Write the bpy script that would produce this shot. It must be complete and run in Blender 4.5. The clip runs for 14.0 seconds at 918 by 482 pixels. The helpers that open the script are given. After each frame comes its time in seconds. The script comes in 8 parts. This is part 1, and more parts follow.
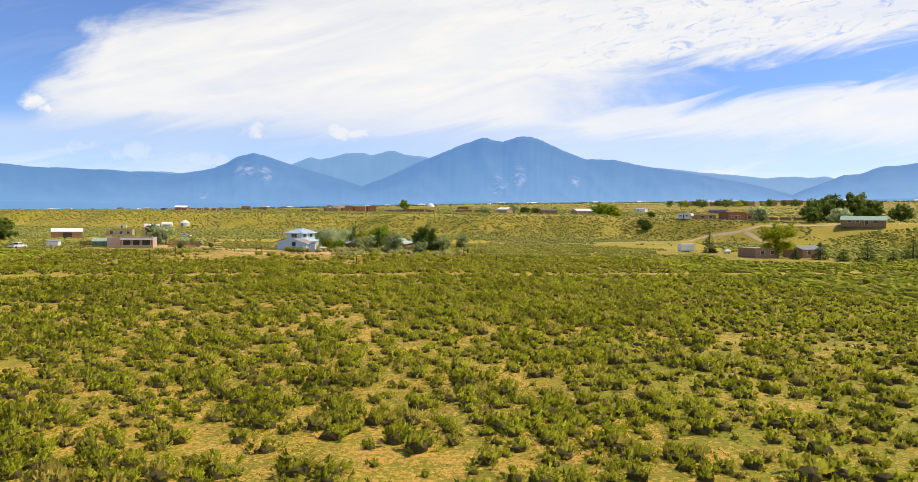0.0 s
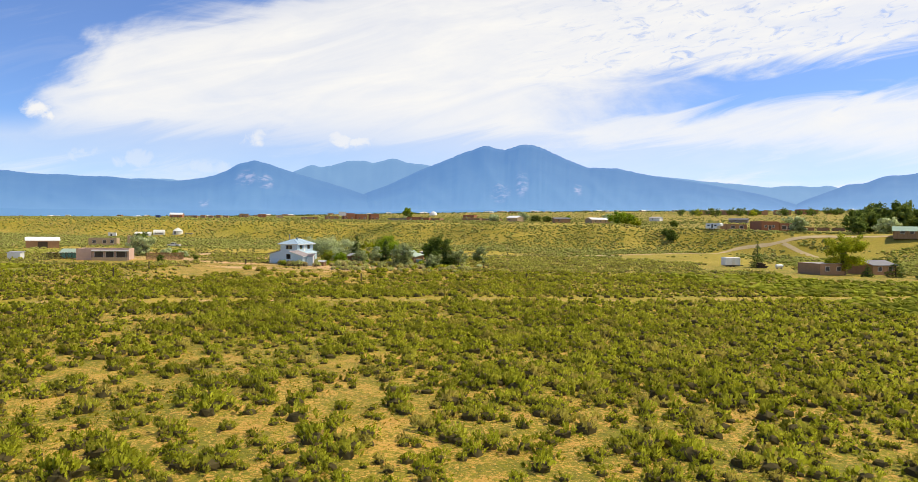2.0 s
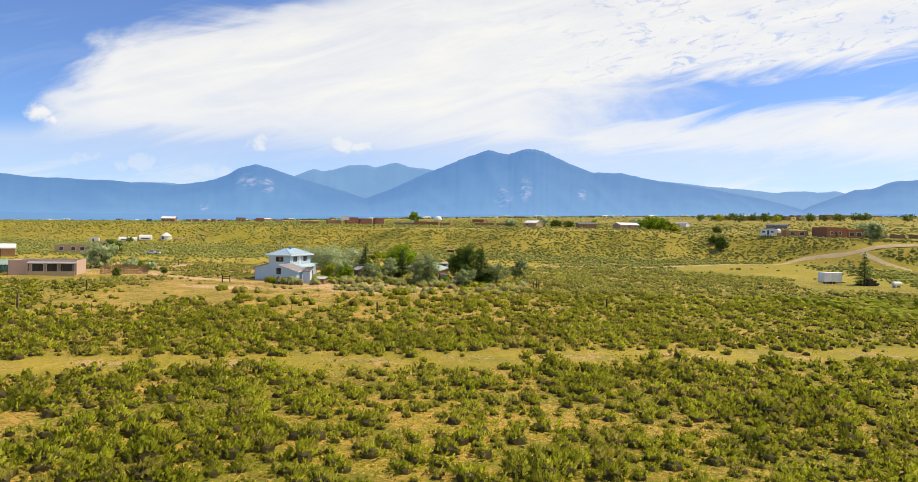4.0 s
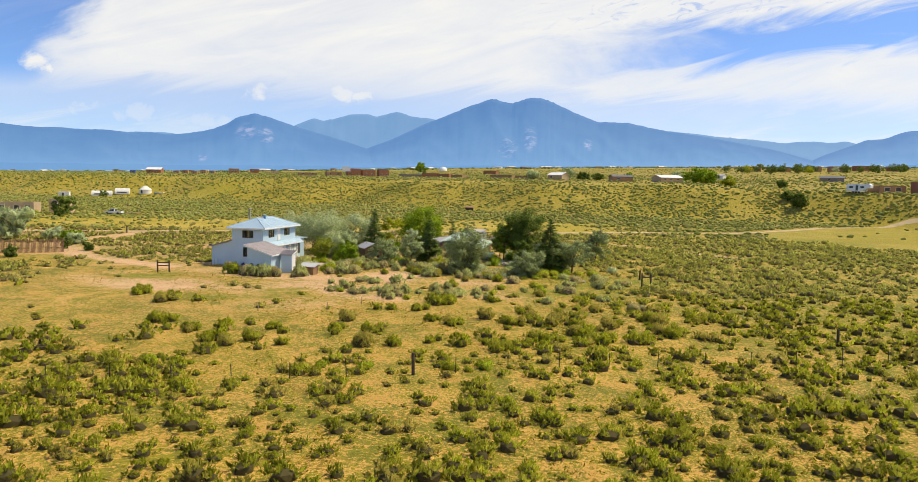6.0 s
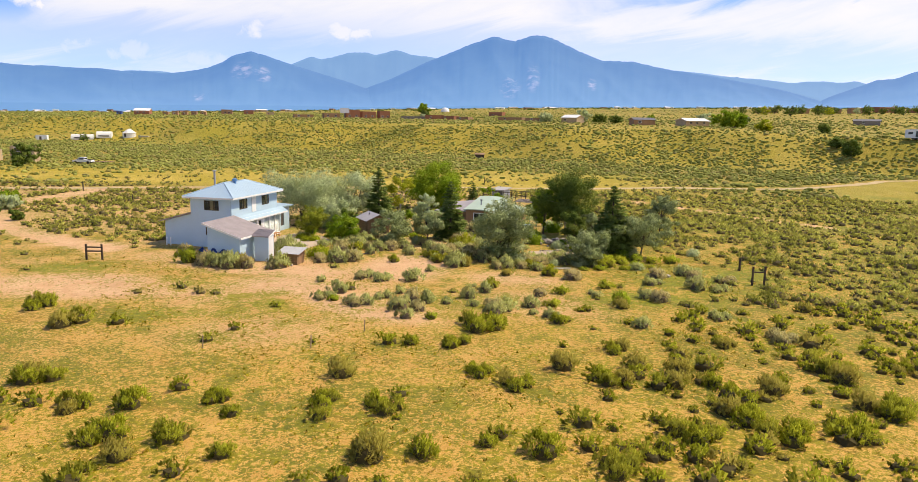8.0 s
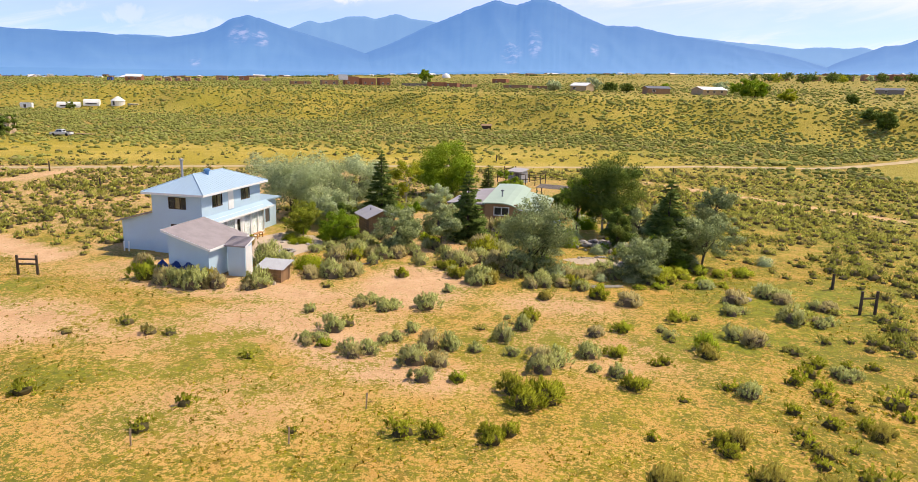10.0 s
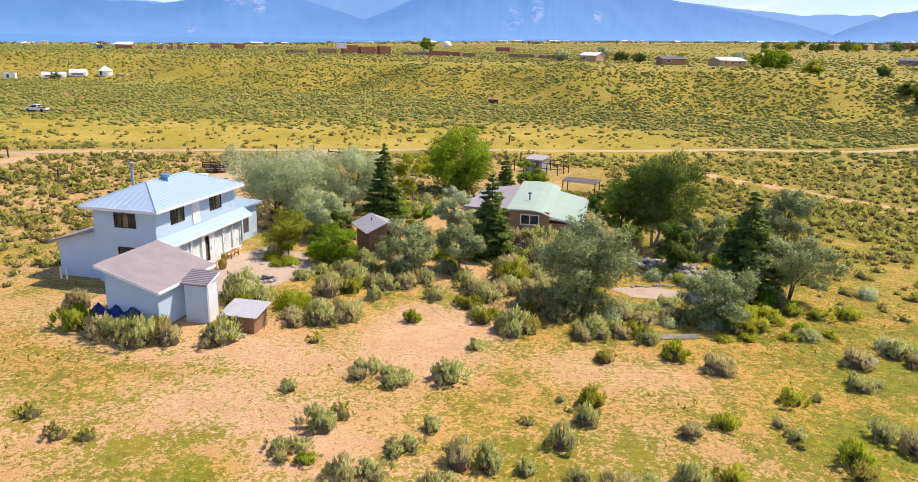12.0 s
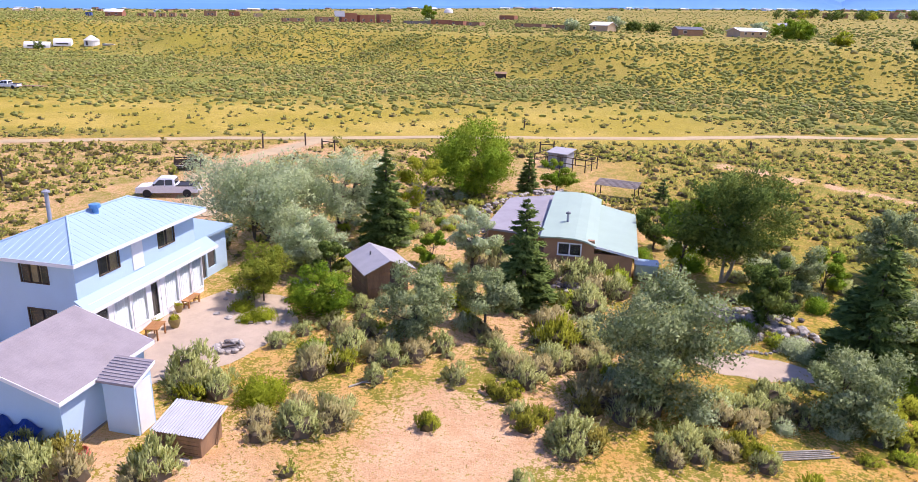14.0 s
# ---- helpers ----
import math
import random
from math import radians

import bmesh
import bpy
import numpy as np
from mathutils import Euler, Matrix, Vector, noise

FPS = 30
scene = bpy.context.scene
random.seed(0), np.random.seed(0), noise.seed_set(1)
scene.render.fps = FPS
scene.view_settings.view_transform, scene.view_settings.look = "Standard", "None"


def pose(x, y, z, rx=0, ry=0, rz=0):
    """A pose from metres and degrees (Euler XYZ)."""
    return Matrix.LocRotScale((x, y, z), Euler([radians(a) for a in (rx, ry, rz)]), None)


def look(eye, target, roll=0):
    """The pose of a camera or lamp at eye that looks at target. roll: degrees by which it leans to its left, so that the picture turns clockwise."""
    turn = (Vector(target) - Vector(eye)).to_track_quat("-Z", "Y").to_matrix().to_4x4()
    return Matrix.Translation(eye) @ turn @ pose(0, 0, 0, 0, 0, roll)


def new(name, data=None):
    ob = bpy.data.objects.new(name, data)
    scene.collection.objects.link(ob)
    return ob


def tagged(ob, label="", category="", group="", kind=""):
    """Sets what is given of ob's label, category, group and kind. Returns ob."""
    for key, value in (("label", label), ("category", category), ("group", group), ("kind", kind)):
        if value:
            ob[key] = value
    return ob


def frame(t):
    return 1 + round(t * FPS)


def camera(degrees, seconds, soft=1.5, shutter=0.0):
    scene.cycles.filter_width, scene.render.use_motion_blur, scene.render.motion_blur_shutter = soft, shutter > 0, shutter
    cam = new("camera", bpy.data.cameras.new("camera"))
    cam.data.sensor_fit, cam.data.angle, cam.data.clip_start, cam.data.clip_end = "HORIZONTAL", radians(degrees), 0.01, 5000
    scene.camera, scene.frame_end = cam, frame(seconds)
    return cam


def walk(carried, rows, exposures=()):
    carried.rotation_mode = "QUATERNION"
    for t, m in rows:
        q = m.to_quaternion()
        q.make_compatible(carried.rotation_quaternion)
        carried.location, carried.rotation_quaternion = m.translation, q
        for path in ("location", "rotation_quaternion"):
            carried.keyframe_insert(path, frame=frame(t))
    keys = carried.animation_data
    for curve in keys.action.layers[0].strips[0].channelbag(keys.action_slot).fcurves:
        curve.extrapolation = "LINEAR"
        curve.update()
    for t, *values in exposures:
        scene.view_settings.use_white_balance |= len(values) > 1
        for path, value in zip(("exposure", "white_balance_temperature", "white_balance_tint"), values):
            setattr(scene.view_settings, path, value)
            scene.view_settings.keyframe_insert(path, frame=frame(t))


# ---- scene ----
cam = camera(67.7, 14.0, soft=0.5)
METRES, EYE, TILT, LEAN, TURN = 172.0, 9.4, 0.0, 0.0, 12.2
ROWS = [
    (0.0, 0.0, 0.0, 0.0, 0.02, -1.7, -0.71),
    (0.5, -0.0039, 0.0238, 0.0004, 0.03, -1.61, -0.75),
    (1.0, -0.0094, 0.0547, 0.0008, 0.05, -1.46, -0.81),
    (1.5, -0.0169, 0.0967, 0.0014, 0.06, -1.23, -0.86),
    (2.0, -0.0256, 0.143, 0.0022, 0.1, -1.01, -0.9),
    (2.5, -0.0358, 0.1927, 0.0027, 0.14, -0.72, -0.96),
    (3.0, -0.0465, 0.2454, 0.0032, 0.17, -0.46, -1.0),
    (5.5, -0.1029, 0.5676, 0.0094, 0.36, -2.63, -1.11),
    (6.0, -0.1135, 0.6325, 0.0125, 0.37, -4.72, -1.09),
    (6.5, -0.1216, 0.6851, 0.0151, 0.38, -6.65, -1.11),
    (7.0, -0.1272, 0.7209, 0.0172, 0.38, -8.03, -1.11),
    (7.5, -0.1307, 0.7448, 0.0187, 0.4, -8.9, -1.12),
    (8.0, -0.1336, 0.7647, 0.02, 0.41, -9.61, -1.15),
    (10.5, -0.1474, 0.8583, 0.0275, 0.43, -13.02, -1.31),
    (11.0, -0.15, 0.8765, 0.029, 0.43, -13.66, -1.32),
    (11.5, -0.1524, 0.8947, 0.0306, 0.46, -14.29, -1.35),
    (12.0, -0.1547, 0.9128, 0.0322, 0.46, -14.93, -1.37),
    (12.5, -0.157, 0.9307, 0.0339, 0.47, -15.57, -1.42),
    (13.0, -0.1592, 0.9488, 0.0354, 0.5, -16.21, -1.45),
    (13.5, -0.1614, 0.967, 0.037, 0.51, -16.85, -1.46),
    (14.0, -0.1636, 0.9851, 0.0386, 0.52, -17.48, -1.49),
]
EXPOSURES = [(0, -.13, 8200, 4), (3, -.13, 8200, 4), (5.5, -.20, 8200, 2), (6.5, -.16, 8200, 5), (8, -.05, 8200, 9), (10.5, .0, 7600, 11), (12.5, .10, 7000, 17), (14, .20, 6250, 26)]
walk(cam, [(t, pose(0, 0, EYE, TILT, LEAN, TURN) @ pose(METRES * x, METRES * y, METRES * z, 90 + pitch, roll, yaw)) for t, x, y, z, yaw, pitch, roll in ROWS], EXPOSURES)

# ---- world and light ----
SUN_EL, SUN_AZ = 56.0, 30.0          # azimuth counted from +x towards +y
sun_dir = Vector((math.cos(radians(SUN_EL)) * math.cos(radians(SUN_AZ)), math.cos(radians(SUN_EL)) * math.sin(radians(SUN_AZ)), math.sin(radians(SUN_EL))))
sun = new("sun", bpy.data.lights.new("sun", "SUN"))
sun.data.energy, sun.data.angle, sun.data.color = 4.9, radians(0.6), (1.0, 0.94, 0.84)
sun.matrix_world = look(sun_dir * 200, (0, 0, 0))


def sky_world():
    w = bpy.data.worlds.new("sky")
    scene.world = w
    w.use_nodes = True
    nt = w.node_tree
    nt.nodes.clear()
    N, L = nt.nodes.new, nt.links.new

    def m(op, a, b=None, c=None, clamp=False):
        n = N("ShaderNodeMath")
        n.operation, n.use_clamp = op, clamp
        for i, s in enumerate((a, b, c)):
            if s is None:
                continue
            if isinstance(s, (int, float)):
                n.inputs[i].default_value = s
            else:
                L(s, n.inputs[i])
        return n.outputs[0]

    def ramp(v, a, b):
        n = N("ShaderNodeMapRange")
        n.interpolation_type = "SMOOTHSTEP"
        L(v, n.inputs[0])
        n.inputs[1].default_value, n.inputs[2].default_value = a, b
        return n.outputs[0]

    sky = N("ShaderNodeTexSky")
    sky.sky_type, sky.sun_disc = "NISHITA", False
    sky.sun_elevation, sky.sun_rotation = radians(SUN_EL), radians(90 - SUN_AZ)
    sky.altitude, sky.air_density, sky.dust_density, sky.ozone_density = 2100, 1.0, 0.6, 1.6
    tc = N("ShaderNodeTexCoord")
    rot = N("ShaderNodeVectorRotate")
    rot.rotation_type = "Z_AXIS"
    rot.inputs["Angle"].default_value = radians(-12.2)
    L(tc.outputs["Generated"], rot.inputs["Vector"])
    sep = N("ShaderNodeSeparateXYZ")
    L(rot.outputs[0], sep.inputs[0])
    ahead = m("MAXIMUM", m("ABSOLUTE", sep.outputs[1]), 0.12)
    a, e = m("DIVIDE", sep.outputs[0], ahead), m("DIVIDE", sep.outputs[2], ahead)

    def noise_at(sx, sy, tilt, scale, detail, rough, dist=0.0, off=0.0):
        x = m("MULTIPLY", a, sx)
        y = m("MULTIPLY", m("ADD", e, m("MULTIPLY", a, tilt)), sy)
        cmb = N("ShaderNodeCombineXYZ")
        L(x, cmb.inputs[0]), L(y, cmb.inputs[1])
        cmb.inputs[2].default_value = off
        n = N("ShaderNodeTexNoise")
        L(cmb.outputs[0], n.inputs["Vector"])
        n.inputs["Scale"].default_value, n.inputs["Detail"].default_value = scale, detail
        n.inputs["Roughness"].default_value, n.inputs["Distortion"].default_value = rough, dist
        return m("SUBTRACT", n.outputs["Fac"], 0.5)

    big = noise_at(1.0, 2.2, 0.0, 3.2, 6, 0.62, 0.6, 3.0)
    wisp = noise_at(1.0, 5.5, -0.22, 5.0, 7, 0.6, 0.8, 7.5)
    ripple = noise_at(9.0, 26.0, -0.22, 3.0, 6, 0.62, 1.2, 1.5)
    wob = m("ADD", m("MULTIPLY", big, 0.22), m("MULTIPLY", wisp, 0.13))
    # clear sky at the upper end of the left side
    top = m("ADD", m("SUBTRACT", e, m("ADD", m("MULTIPLY", a, 0.15), 0.335)), m("MULTIPLY", wob, 0.45))
    hole1 = m("MULTIPLY", ramp(top, -0.005, 0.035), m("SUBTRACT", 1.0, ramp(m("ADD", a, wob), -0.30, -0.10)))
    side = m("ADD", m("SUBTRACT", m("MULTIPLY", a, -1.0), m("SUBTRACT", 0.66, m("MULTIPLY", e, 0.5))), m("MULTIPLY", wob, 0.8))
    hole1 = m("MULTIPLY", m("MAXIMUM", hole1, m("MULTIPLY", ramp(side, -0.02, 0.05), ramp(e, 0.09, 0.17))), 0.96)
    # clear band that falls from the right towards the middle
    line = m("SUBTRACT", e, m("ADD", m("MULTIPLY", a, 0.13), 0.162))
    band = m("ABSOLUTE", m("ADD", line, m("MULTIPLY", wisp, 0.10)))
    hole2 = m("MULTIPLY", m("SUBTRACT", 1.0, ramp(band, 0.016, 0.050)), ramp(m("ADD", a, m("MULTIPLY", big, 0.5)), 0.08, 0.34))
    hole2 = m("MULTIPLY", hole2, 0.92)
    # thin gaps low over the range
    low = m("ABSOLUTE", m("SUBTRACT", e, m("ADD", 0.10, m("MULTIPLY", wisp, 0.12))))
    hole3 = m("MULTIPLY", m("SUBTRACT", 1.0, ramp(low, 0.01, 0.05)), 0.45)
    rip = m("MULTIPLY", ramp(ripple, 0.02, 0.22), m("MULTIPLY", ramp(e, 0.17, 0.26), 0.4))
    rip = m("MULTIPLY", rip, m("MULTIPLY", ramp(a, 0.0, 0.3), 1.3))
    clear = m("MAXIMUM", m("MAXIMUM", hole1, hole2), m("MAXIMUM", hole3, rip), clamp=True)
    veil = m("ADD", m("MULTIPLY", big, 0.35), m("MULTIPLY", wisp, 0.5))
    cover = m("MULTIPLY", m("SUBTRACT", 1.0, clear), m("ADD", 0.86, veil, clamp=True), clamp=True)
    cover = m("MAXIMUM", cover, m("MULTIPLY", ramp(wisp, -0.1, 0.3), 0.12))
    hazy = m("MULTIPLY", m("SUBTRACT", 1.0, ramp(e, 0.10, 0.19)), m("SUBTRACT", 1.0, ramp(a, -0.2, 0.15)))
    cover = m("MULTIPLY", cover, m("SUBTRACT", 1.0, m("MULTIPLY", hazy, 0.33)))
    # small heaped clouds
    puff = noise_at(1.0, 1.0, 0.0, 26.0, 5, 0.6, 0.3, 2.0)
    for pa, pe, pr in ((-0.612, 0.167, 0.021), (-0.602, 0.156, 0.018), (-0.300, 0.126, 0.027), (-0.170, 0.128, 0.026), (-0.155, 0.125, 0.020), (-0.368, 0.082, 0.028), (-0.545, 0.102, 0.026), (-0.475, 0.096, 0.028)):
        dx = m("MULTIPLY", m("SUBTRACT", a, pa), 0.75 if pe > 0.11 else 0.45)
        dy = m("SUBTRACT", e, pe)
        d = m("SQRT", m("ADD", m("MULTIPLY", dx, dx), m("MULTIPLY", dy, dy)))
        d = m("ADD", d, m("MULTIPLY", puff, 0.06))
        cover = m("MAXIMUM", cover, m("MULTIPLY", m("SUBTRACT", 1.0, ramp(d, pr * 0.05, pr * 0.95)), 0.92 if pe > 0.15 else (0.8 if pe > 0.11 else 0.5)))
    # overhead the sheet thins out into broken cloud
    cover = m("MULTIPLY", cover, m("SUBTRACT", 1.0, m("MULTIPLY", ramp(e, 0.42, 1.0), ramp(big, -0.2, 0.12))))
    blue = N("ShaderNodeMix")
    blue.data_type, blue.blend_type = "RGBA", "MULTIPLY"
    blue.inputs["Factor"].default_value = 1.0
    L(sky.outputs[0], blue.inputs["A"])
    blue.inputs["B"].default_value = (SKY_GAIN * 0.60, SKY_GAIN * 0.93, SKY_GAIN * 1.6, 1)
    mix = N("ShaderNodeMix")
    mix.data_type = "RGBA"
    L(cover, mix.inputs["Factor"])
    L(blue.outputs["Result"], mix.inputs["A"])
    mix.inputs["B"].default_value = (1.0, 1.06, 1.26, 1)
    bg, out = N("ShaderNodeBackground"), N("ShaderNodeOutputWorld")
    L(mix.outputs["Result"], bg.inputs[0])
    bg.inputs[1].default_value = SKY_STRENGTH
    L(bg.outputs[0], out.inputs[0])


SKY_GAIN, SKY_STRENGTH = 0.135, 1.0
sky_world()


# ---- materials ----
class Nodes:
    """Short names for building one node material."""

    def __init__(self, name):
        self.mat = bpy.data.materials.new(name)
        self.mat.use_nodes = True
        self.nt = self.mat.node_tree
        self.bsdf = self.nt.nodes["Principled BSDF"]
        self.out = self.nt.nodes["Material Output"]
        self.tc = self.nt.nodes.new("ShaderNodeTexCoord")

    def n(self, kind, **props):
        node = self.nt.nodes.new(kind)
        for k, v in props.items():
            setattr(node, k, v)
        return node

    def link(self, a, b):
        self.nt.links.new(a, b)

    def put(self, sock, v):
        if isinstance(v, (int, float)):
            sock.default_value = v
        elif isinstance(v, tuple):
            sock.default_value = (*v, 1) if len(v) == 3 and sock.type == "RGBA" else v
        else:
            self.link(v, sock)

    def noise(self, scale, detail=4, rough=0.6, space="Object", dist=0.0, stretch=None):
        t = self.n("ShaderNodeTexNoise")
        src = self.tc.outputs[space]
        if stretch:
            mp = self.n("ShaderNodeMapping")
            mp.inputs["Scale"].default_value = stretch
            self.link(src, mp.inputs[0])
            src = mp.outputs[0]
        self.link(src, t.inputs["Vector"])
        t.inputs["Scale"].default_value, t.inputs["Detail"].default_value = scale, detail
        t.inputs["Roughness"].default_value, t.inputs["Distortion"].default_value = rough, dist
        return t.outputs["Fac"]

    def ramp(self, v, a, b, lo=0.0, hi=1.0):
        r = self.n("ShaderNodeMapRange", interpolation_type="SMOOTHSTEP")
        self.link(v, r.inputs[0])
        for i, x in enumerate((a, b, lo, hi)):
            r.inputs[i + 1].default_value = x
        return r.outputs[0]

    def mix(self, f, a, b, blend="MIX"):
        x = self.n("ShaderNodeMix", data_type="RGBA", blend_type=blend)
        self.put(x.inputs["Factor"], f), self.put(x.inputs["A"], a), self.put(x.inputs["B"], b)
        return x.outputs["Result"]

    def math(self, op, a, b=0.0):
        x = self.n("ShaderNodeMath", operation=op)
        self.put(x.inputs[0], a), self.put(x.inputs[1], b)
        return x.outputs[0]

    def attr(self, name):
        return self.n("ShaderNodeAttribute", attribute_name=name).outputs["Fac"]

    def island(self):
        return self.n("ShaderNodeNewGeometry").outputs["Random Per Island"]

    def random(self):
        return self.n("ShaderNodeObjectInfo").outputs["Random"]

    def finish(self, color, rough=0.8, metal=0.0, bump=None, strength=0.3, distance=0.02):
        self.put(self.bsdf.inputs["Base Color"], color)
        self.put(self.bsdf.inputs["Roughness"], rough)
        self.bsdf.inputs["Metallic"].default_value = metal
        if bump is not None:
            b = self.n("ShaderNodeBump")
            b.inputs["Strength"].default_value, b.inputs["Distance"].default_value = strength, distance
            self.link(bump, b.inputs["Height"])
            self.link(b.outputs[0], self.bsdf.inputs["Normal"])
        return self.mat


def surface(name, color, dark=0.75, scale=3.0, rough=0.7, metal=0.0, grain=40.0, bump=0.2, stretch=None, stain=(0.35, 0.27, 0.2), stained=0.15):
    """A plain surface with broad staining, fine grain and a little relief."""
    k = Nodes(name)
    broad = k.noise(scale, 5, 0.65, stretch=stretch)
    fine = k.noise(grain, 3, 0.6, stretch=stretch)
    c = k.mix(k.ramp(broad, 0.3, 0.7), tuple(x * dark for x in color), color)
    c = k.mix(k.ramp(fine, 0.35, 0.75, 0, 0.3), c, tuple(min(1, x * 1.25) for x in color))
    c = k.mix(k.ramp(k.noise(scale * 0.6, 6, 0.7, dist=0.5), 0.55, 0.8, 0, stained), c, stain)
    return k.finish(c, k.ramp(fine, 0.2, 0.8, max(0.05, rough - 0.12), min(1, rough + 0.1)), metal, fine, bump)


def leaf_mat(name, deep, pale, third=None, glow=0.3):
    """Leaves that differ one from the next, and let some light through."""
    k = Nodes(name)
    c = k.mix(k.island(), deep, pale)
    tint = k.attr("tint")
    c = k.mix(k.ramp(tint, 0.0, 1.0, 0, 0.75), c, third or tuple(x * 0.8 for x in pale))
    speckle = k.noise(11.0, 3, 0.7)
    c = k.mix(k.ramp(speckle, 0.48, 0.68, 0, 0.35), c, tuple(x * 0.5 for x in deep))
    big = k.noise(0.35, 3, 0.6)
    c = k.mix(k.ramp(big, 0.35, 0.7, 0, 0.35), c, tuple(x * 0.75 for x in deep))
    k.finish(c, 0.75)
    k.bsdf.inputs["Specular IOR Level"].default_value = 0.1
    tr = k.n("ShaderNodeBsdfTranslucent")
    k.put(tr.inputs[0], c)
    mx = k.n("ShaderNodeMixShader")
    mx.inputs[0].default_value = glow
    k.link(k.bsdf.outputs[0], mx.inputs[1])
    k.link(tr.outputs[0], mx.inputs[2])
    k.link(mx.outputs[0], k.out.inputs[0])
    return k.mat


def sage_mat(name, deep, pale, third, twig, glow=0.45):
    """Sagebrush: pale sprigs on grey-brown twigs, each bush with a tint of its own."""
    k = Nodes(name)
    c = k.mix(k.ramp(k.island(), 0.0, 1.0, 0.1, 0.9), deep, pale)
    c = k.mix(k.ramp(k.attr("tint"), 0.0, 1.0, 0, 0.85), c, third)
    c = k.mix(k.ramp(k.noise(0.10, 4, 0.6), 0.44, 0.62, 0, 0.5), c, tuple(x * 0.7 for x in deep))
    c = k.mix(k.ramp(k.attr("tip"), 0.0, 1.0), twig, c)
    k.finish(c, 0.8)
    k.bsdf.inputs["Specular IOR Level"].default_value = 0.1
    tr = k.n("ShaderNodeBsdfTranslucent")
    k.put(tr.inputs[0], c)
    mx = k.n("ShaderNodeMixShader")
    mx.inputs[0].default_value = glow
    k.link(k.bsdf.outputs[0], mx.inputs[1])
    k.link(tr.outputs[0], mx.inputs[2])
    k.link(mx.outputs[0], k.out.inputs[0])
    return k.mat


def ground_mat():
    k = Nodes("ground_soil_and_grass")
    patch = k.noise(0.055, 5, 0.65, dist=0.4)
    drift = k.noise(0.17, 5, 0.7, dist=0.6)
    clump = k.noise(0.62, 5, 0.72, dist=0.4)
    fine = k.noise(3.2, 4, 0.75)
    grain = k.noise(16.0, 3, 0.7)
    tuft = k.noise(5.0, 4, 0.75, dist=0.5)
    bare, lush, dry = k.attr("bare"), k.attr("lush"), k.attr("dry")
    lush = k.math("MULTIPLY", lush, k.ramp(k.math("ADD", k.math("MULTIPLY", clump, 0.6), k.math("MULTIPLY", tuft, 0.4)), 0.40, 0.56, 0.15, 1.0))
    # bare soil: orange on the plain, pinkish sand round the house
    soil = k.mix(k.ramp(clump, 0.3, 0.7), (0.50, 0.26, 0.045), (0.66, 0.385, 0.085))
    sand = k.mix(k.ramp(clump, 0.3, 0.7), (0.55, 0.30, 0.13), (0.71, 0.44, 0.24))
    soil = k.mix(k.ramp(bare, 0.15, 0.7), soil, sand)
    soil = k.mix(k.ramp(grain, 0.42, 0.72, 0, 0.5), soil, k.mix(k.ramp(bare, 0.15, 0.7), (0.72, 0.49, 0.17), (0.73, 0.52, 0.36)))
    soil = k.mix(k.ramp(k.noise(7.0, 4, 0.8, dist=0.4), 0.53, 0.66, 0, 0.6), soil, (0.31, 0.18, 0.055))
    # grass: straw and green by broad drifts, rusty stems, dark green weeds
    straw = k.mix(k.ramp(fine, 0.3, 0.7), (0.17, 0.145, 0.004), (0.35, 0.285, 0.010))
    green = k.mix(k.ramp(fine, 0.3, 0.7), (0.105, 0.115, 0.003), (0.235, 0.215, 0.007))
    grass = k.mix(k.ramp(k.math("ADD", k.math("MULTIPLY", patch, 0.5), k.math("MULTIPLY", drift, 0.5)), 0.42, 0.58), straw, green)
    rust = k.noise(0.33, 5, 0.7, dist=0.6)
    grass = k.mix(k.ramp(rust, 0.53, 0.66, 0, 0.65), grass, k.mix(k.ramp(fine, 0.3, 0.7), (0.24, 0.125, 0.012), (0.40, 0.225, 0.028)))
    grass = k.mix(lush, grass, k.mix(k.ramp(fine, 0.3, 0.7), (0.125, 0.145, 0.004), (0.28, 0.285, 0.010)))
    meadow = k.mix(k.ramp(k.noise(0.045, 5, 0.65, dist=0.5), 0.42, 0.62), k.mix(k.ramp(fine, 0.3, 0.7), (0.30, 0.225, 0.010), (0.49, 0.365, 0.022)), k.mix(k.ramp(fine, 0.3, 0.7), (0.41, 0.285, 0.03), (0.62, 0.445, 0.075)))
    grass = k.mix(dry, grass, meadow)
    grass = k.mix(k.ramp(bare, 0.2, 0.7), grass, k.mix(k.ramp(drift, 0.42, 0.6), (0.34, 0.24, 0.02), (0.25, 0.22, 0.013)))
    grass = k.mix(k.ramp(k.noise(1.9, 5, 0.8, dist=0.6), 0.54, 0.66, 0, 0.6), grass, (0.125, 0.115, 0.008))
    grass = k.mix(k.ramp(k.noise(9.0, 4, 0.85, dist=0.3), 0.52, 0.64, 0, 0.5), grass, (0.14, 0.10, 0.008))
    share = 0.5
    for v, w in ((tuft, 1.7), (clump, 0.9), (drift, 0.7), (k.noise(12.0, 3, 0.7), 0.8)):
        share = k.math("ADD", share, k.math("MULTIPLY", k.math("SUBTRACT", v, 0.5), w))
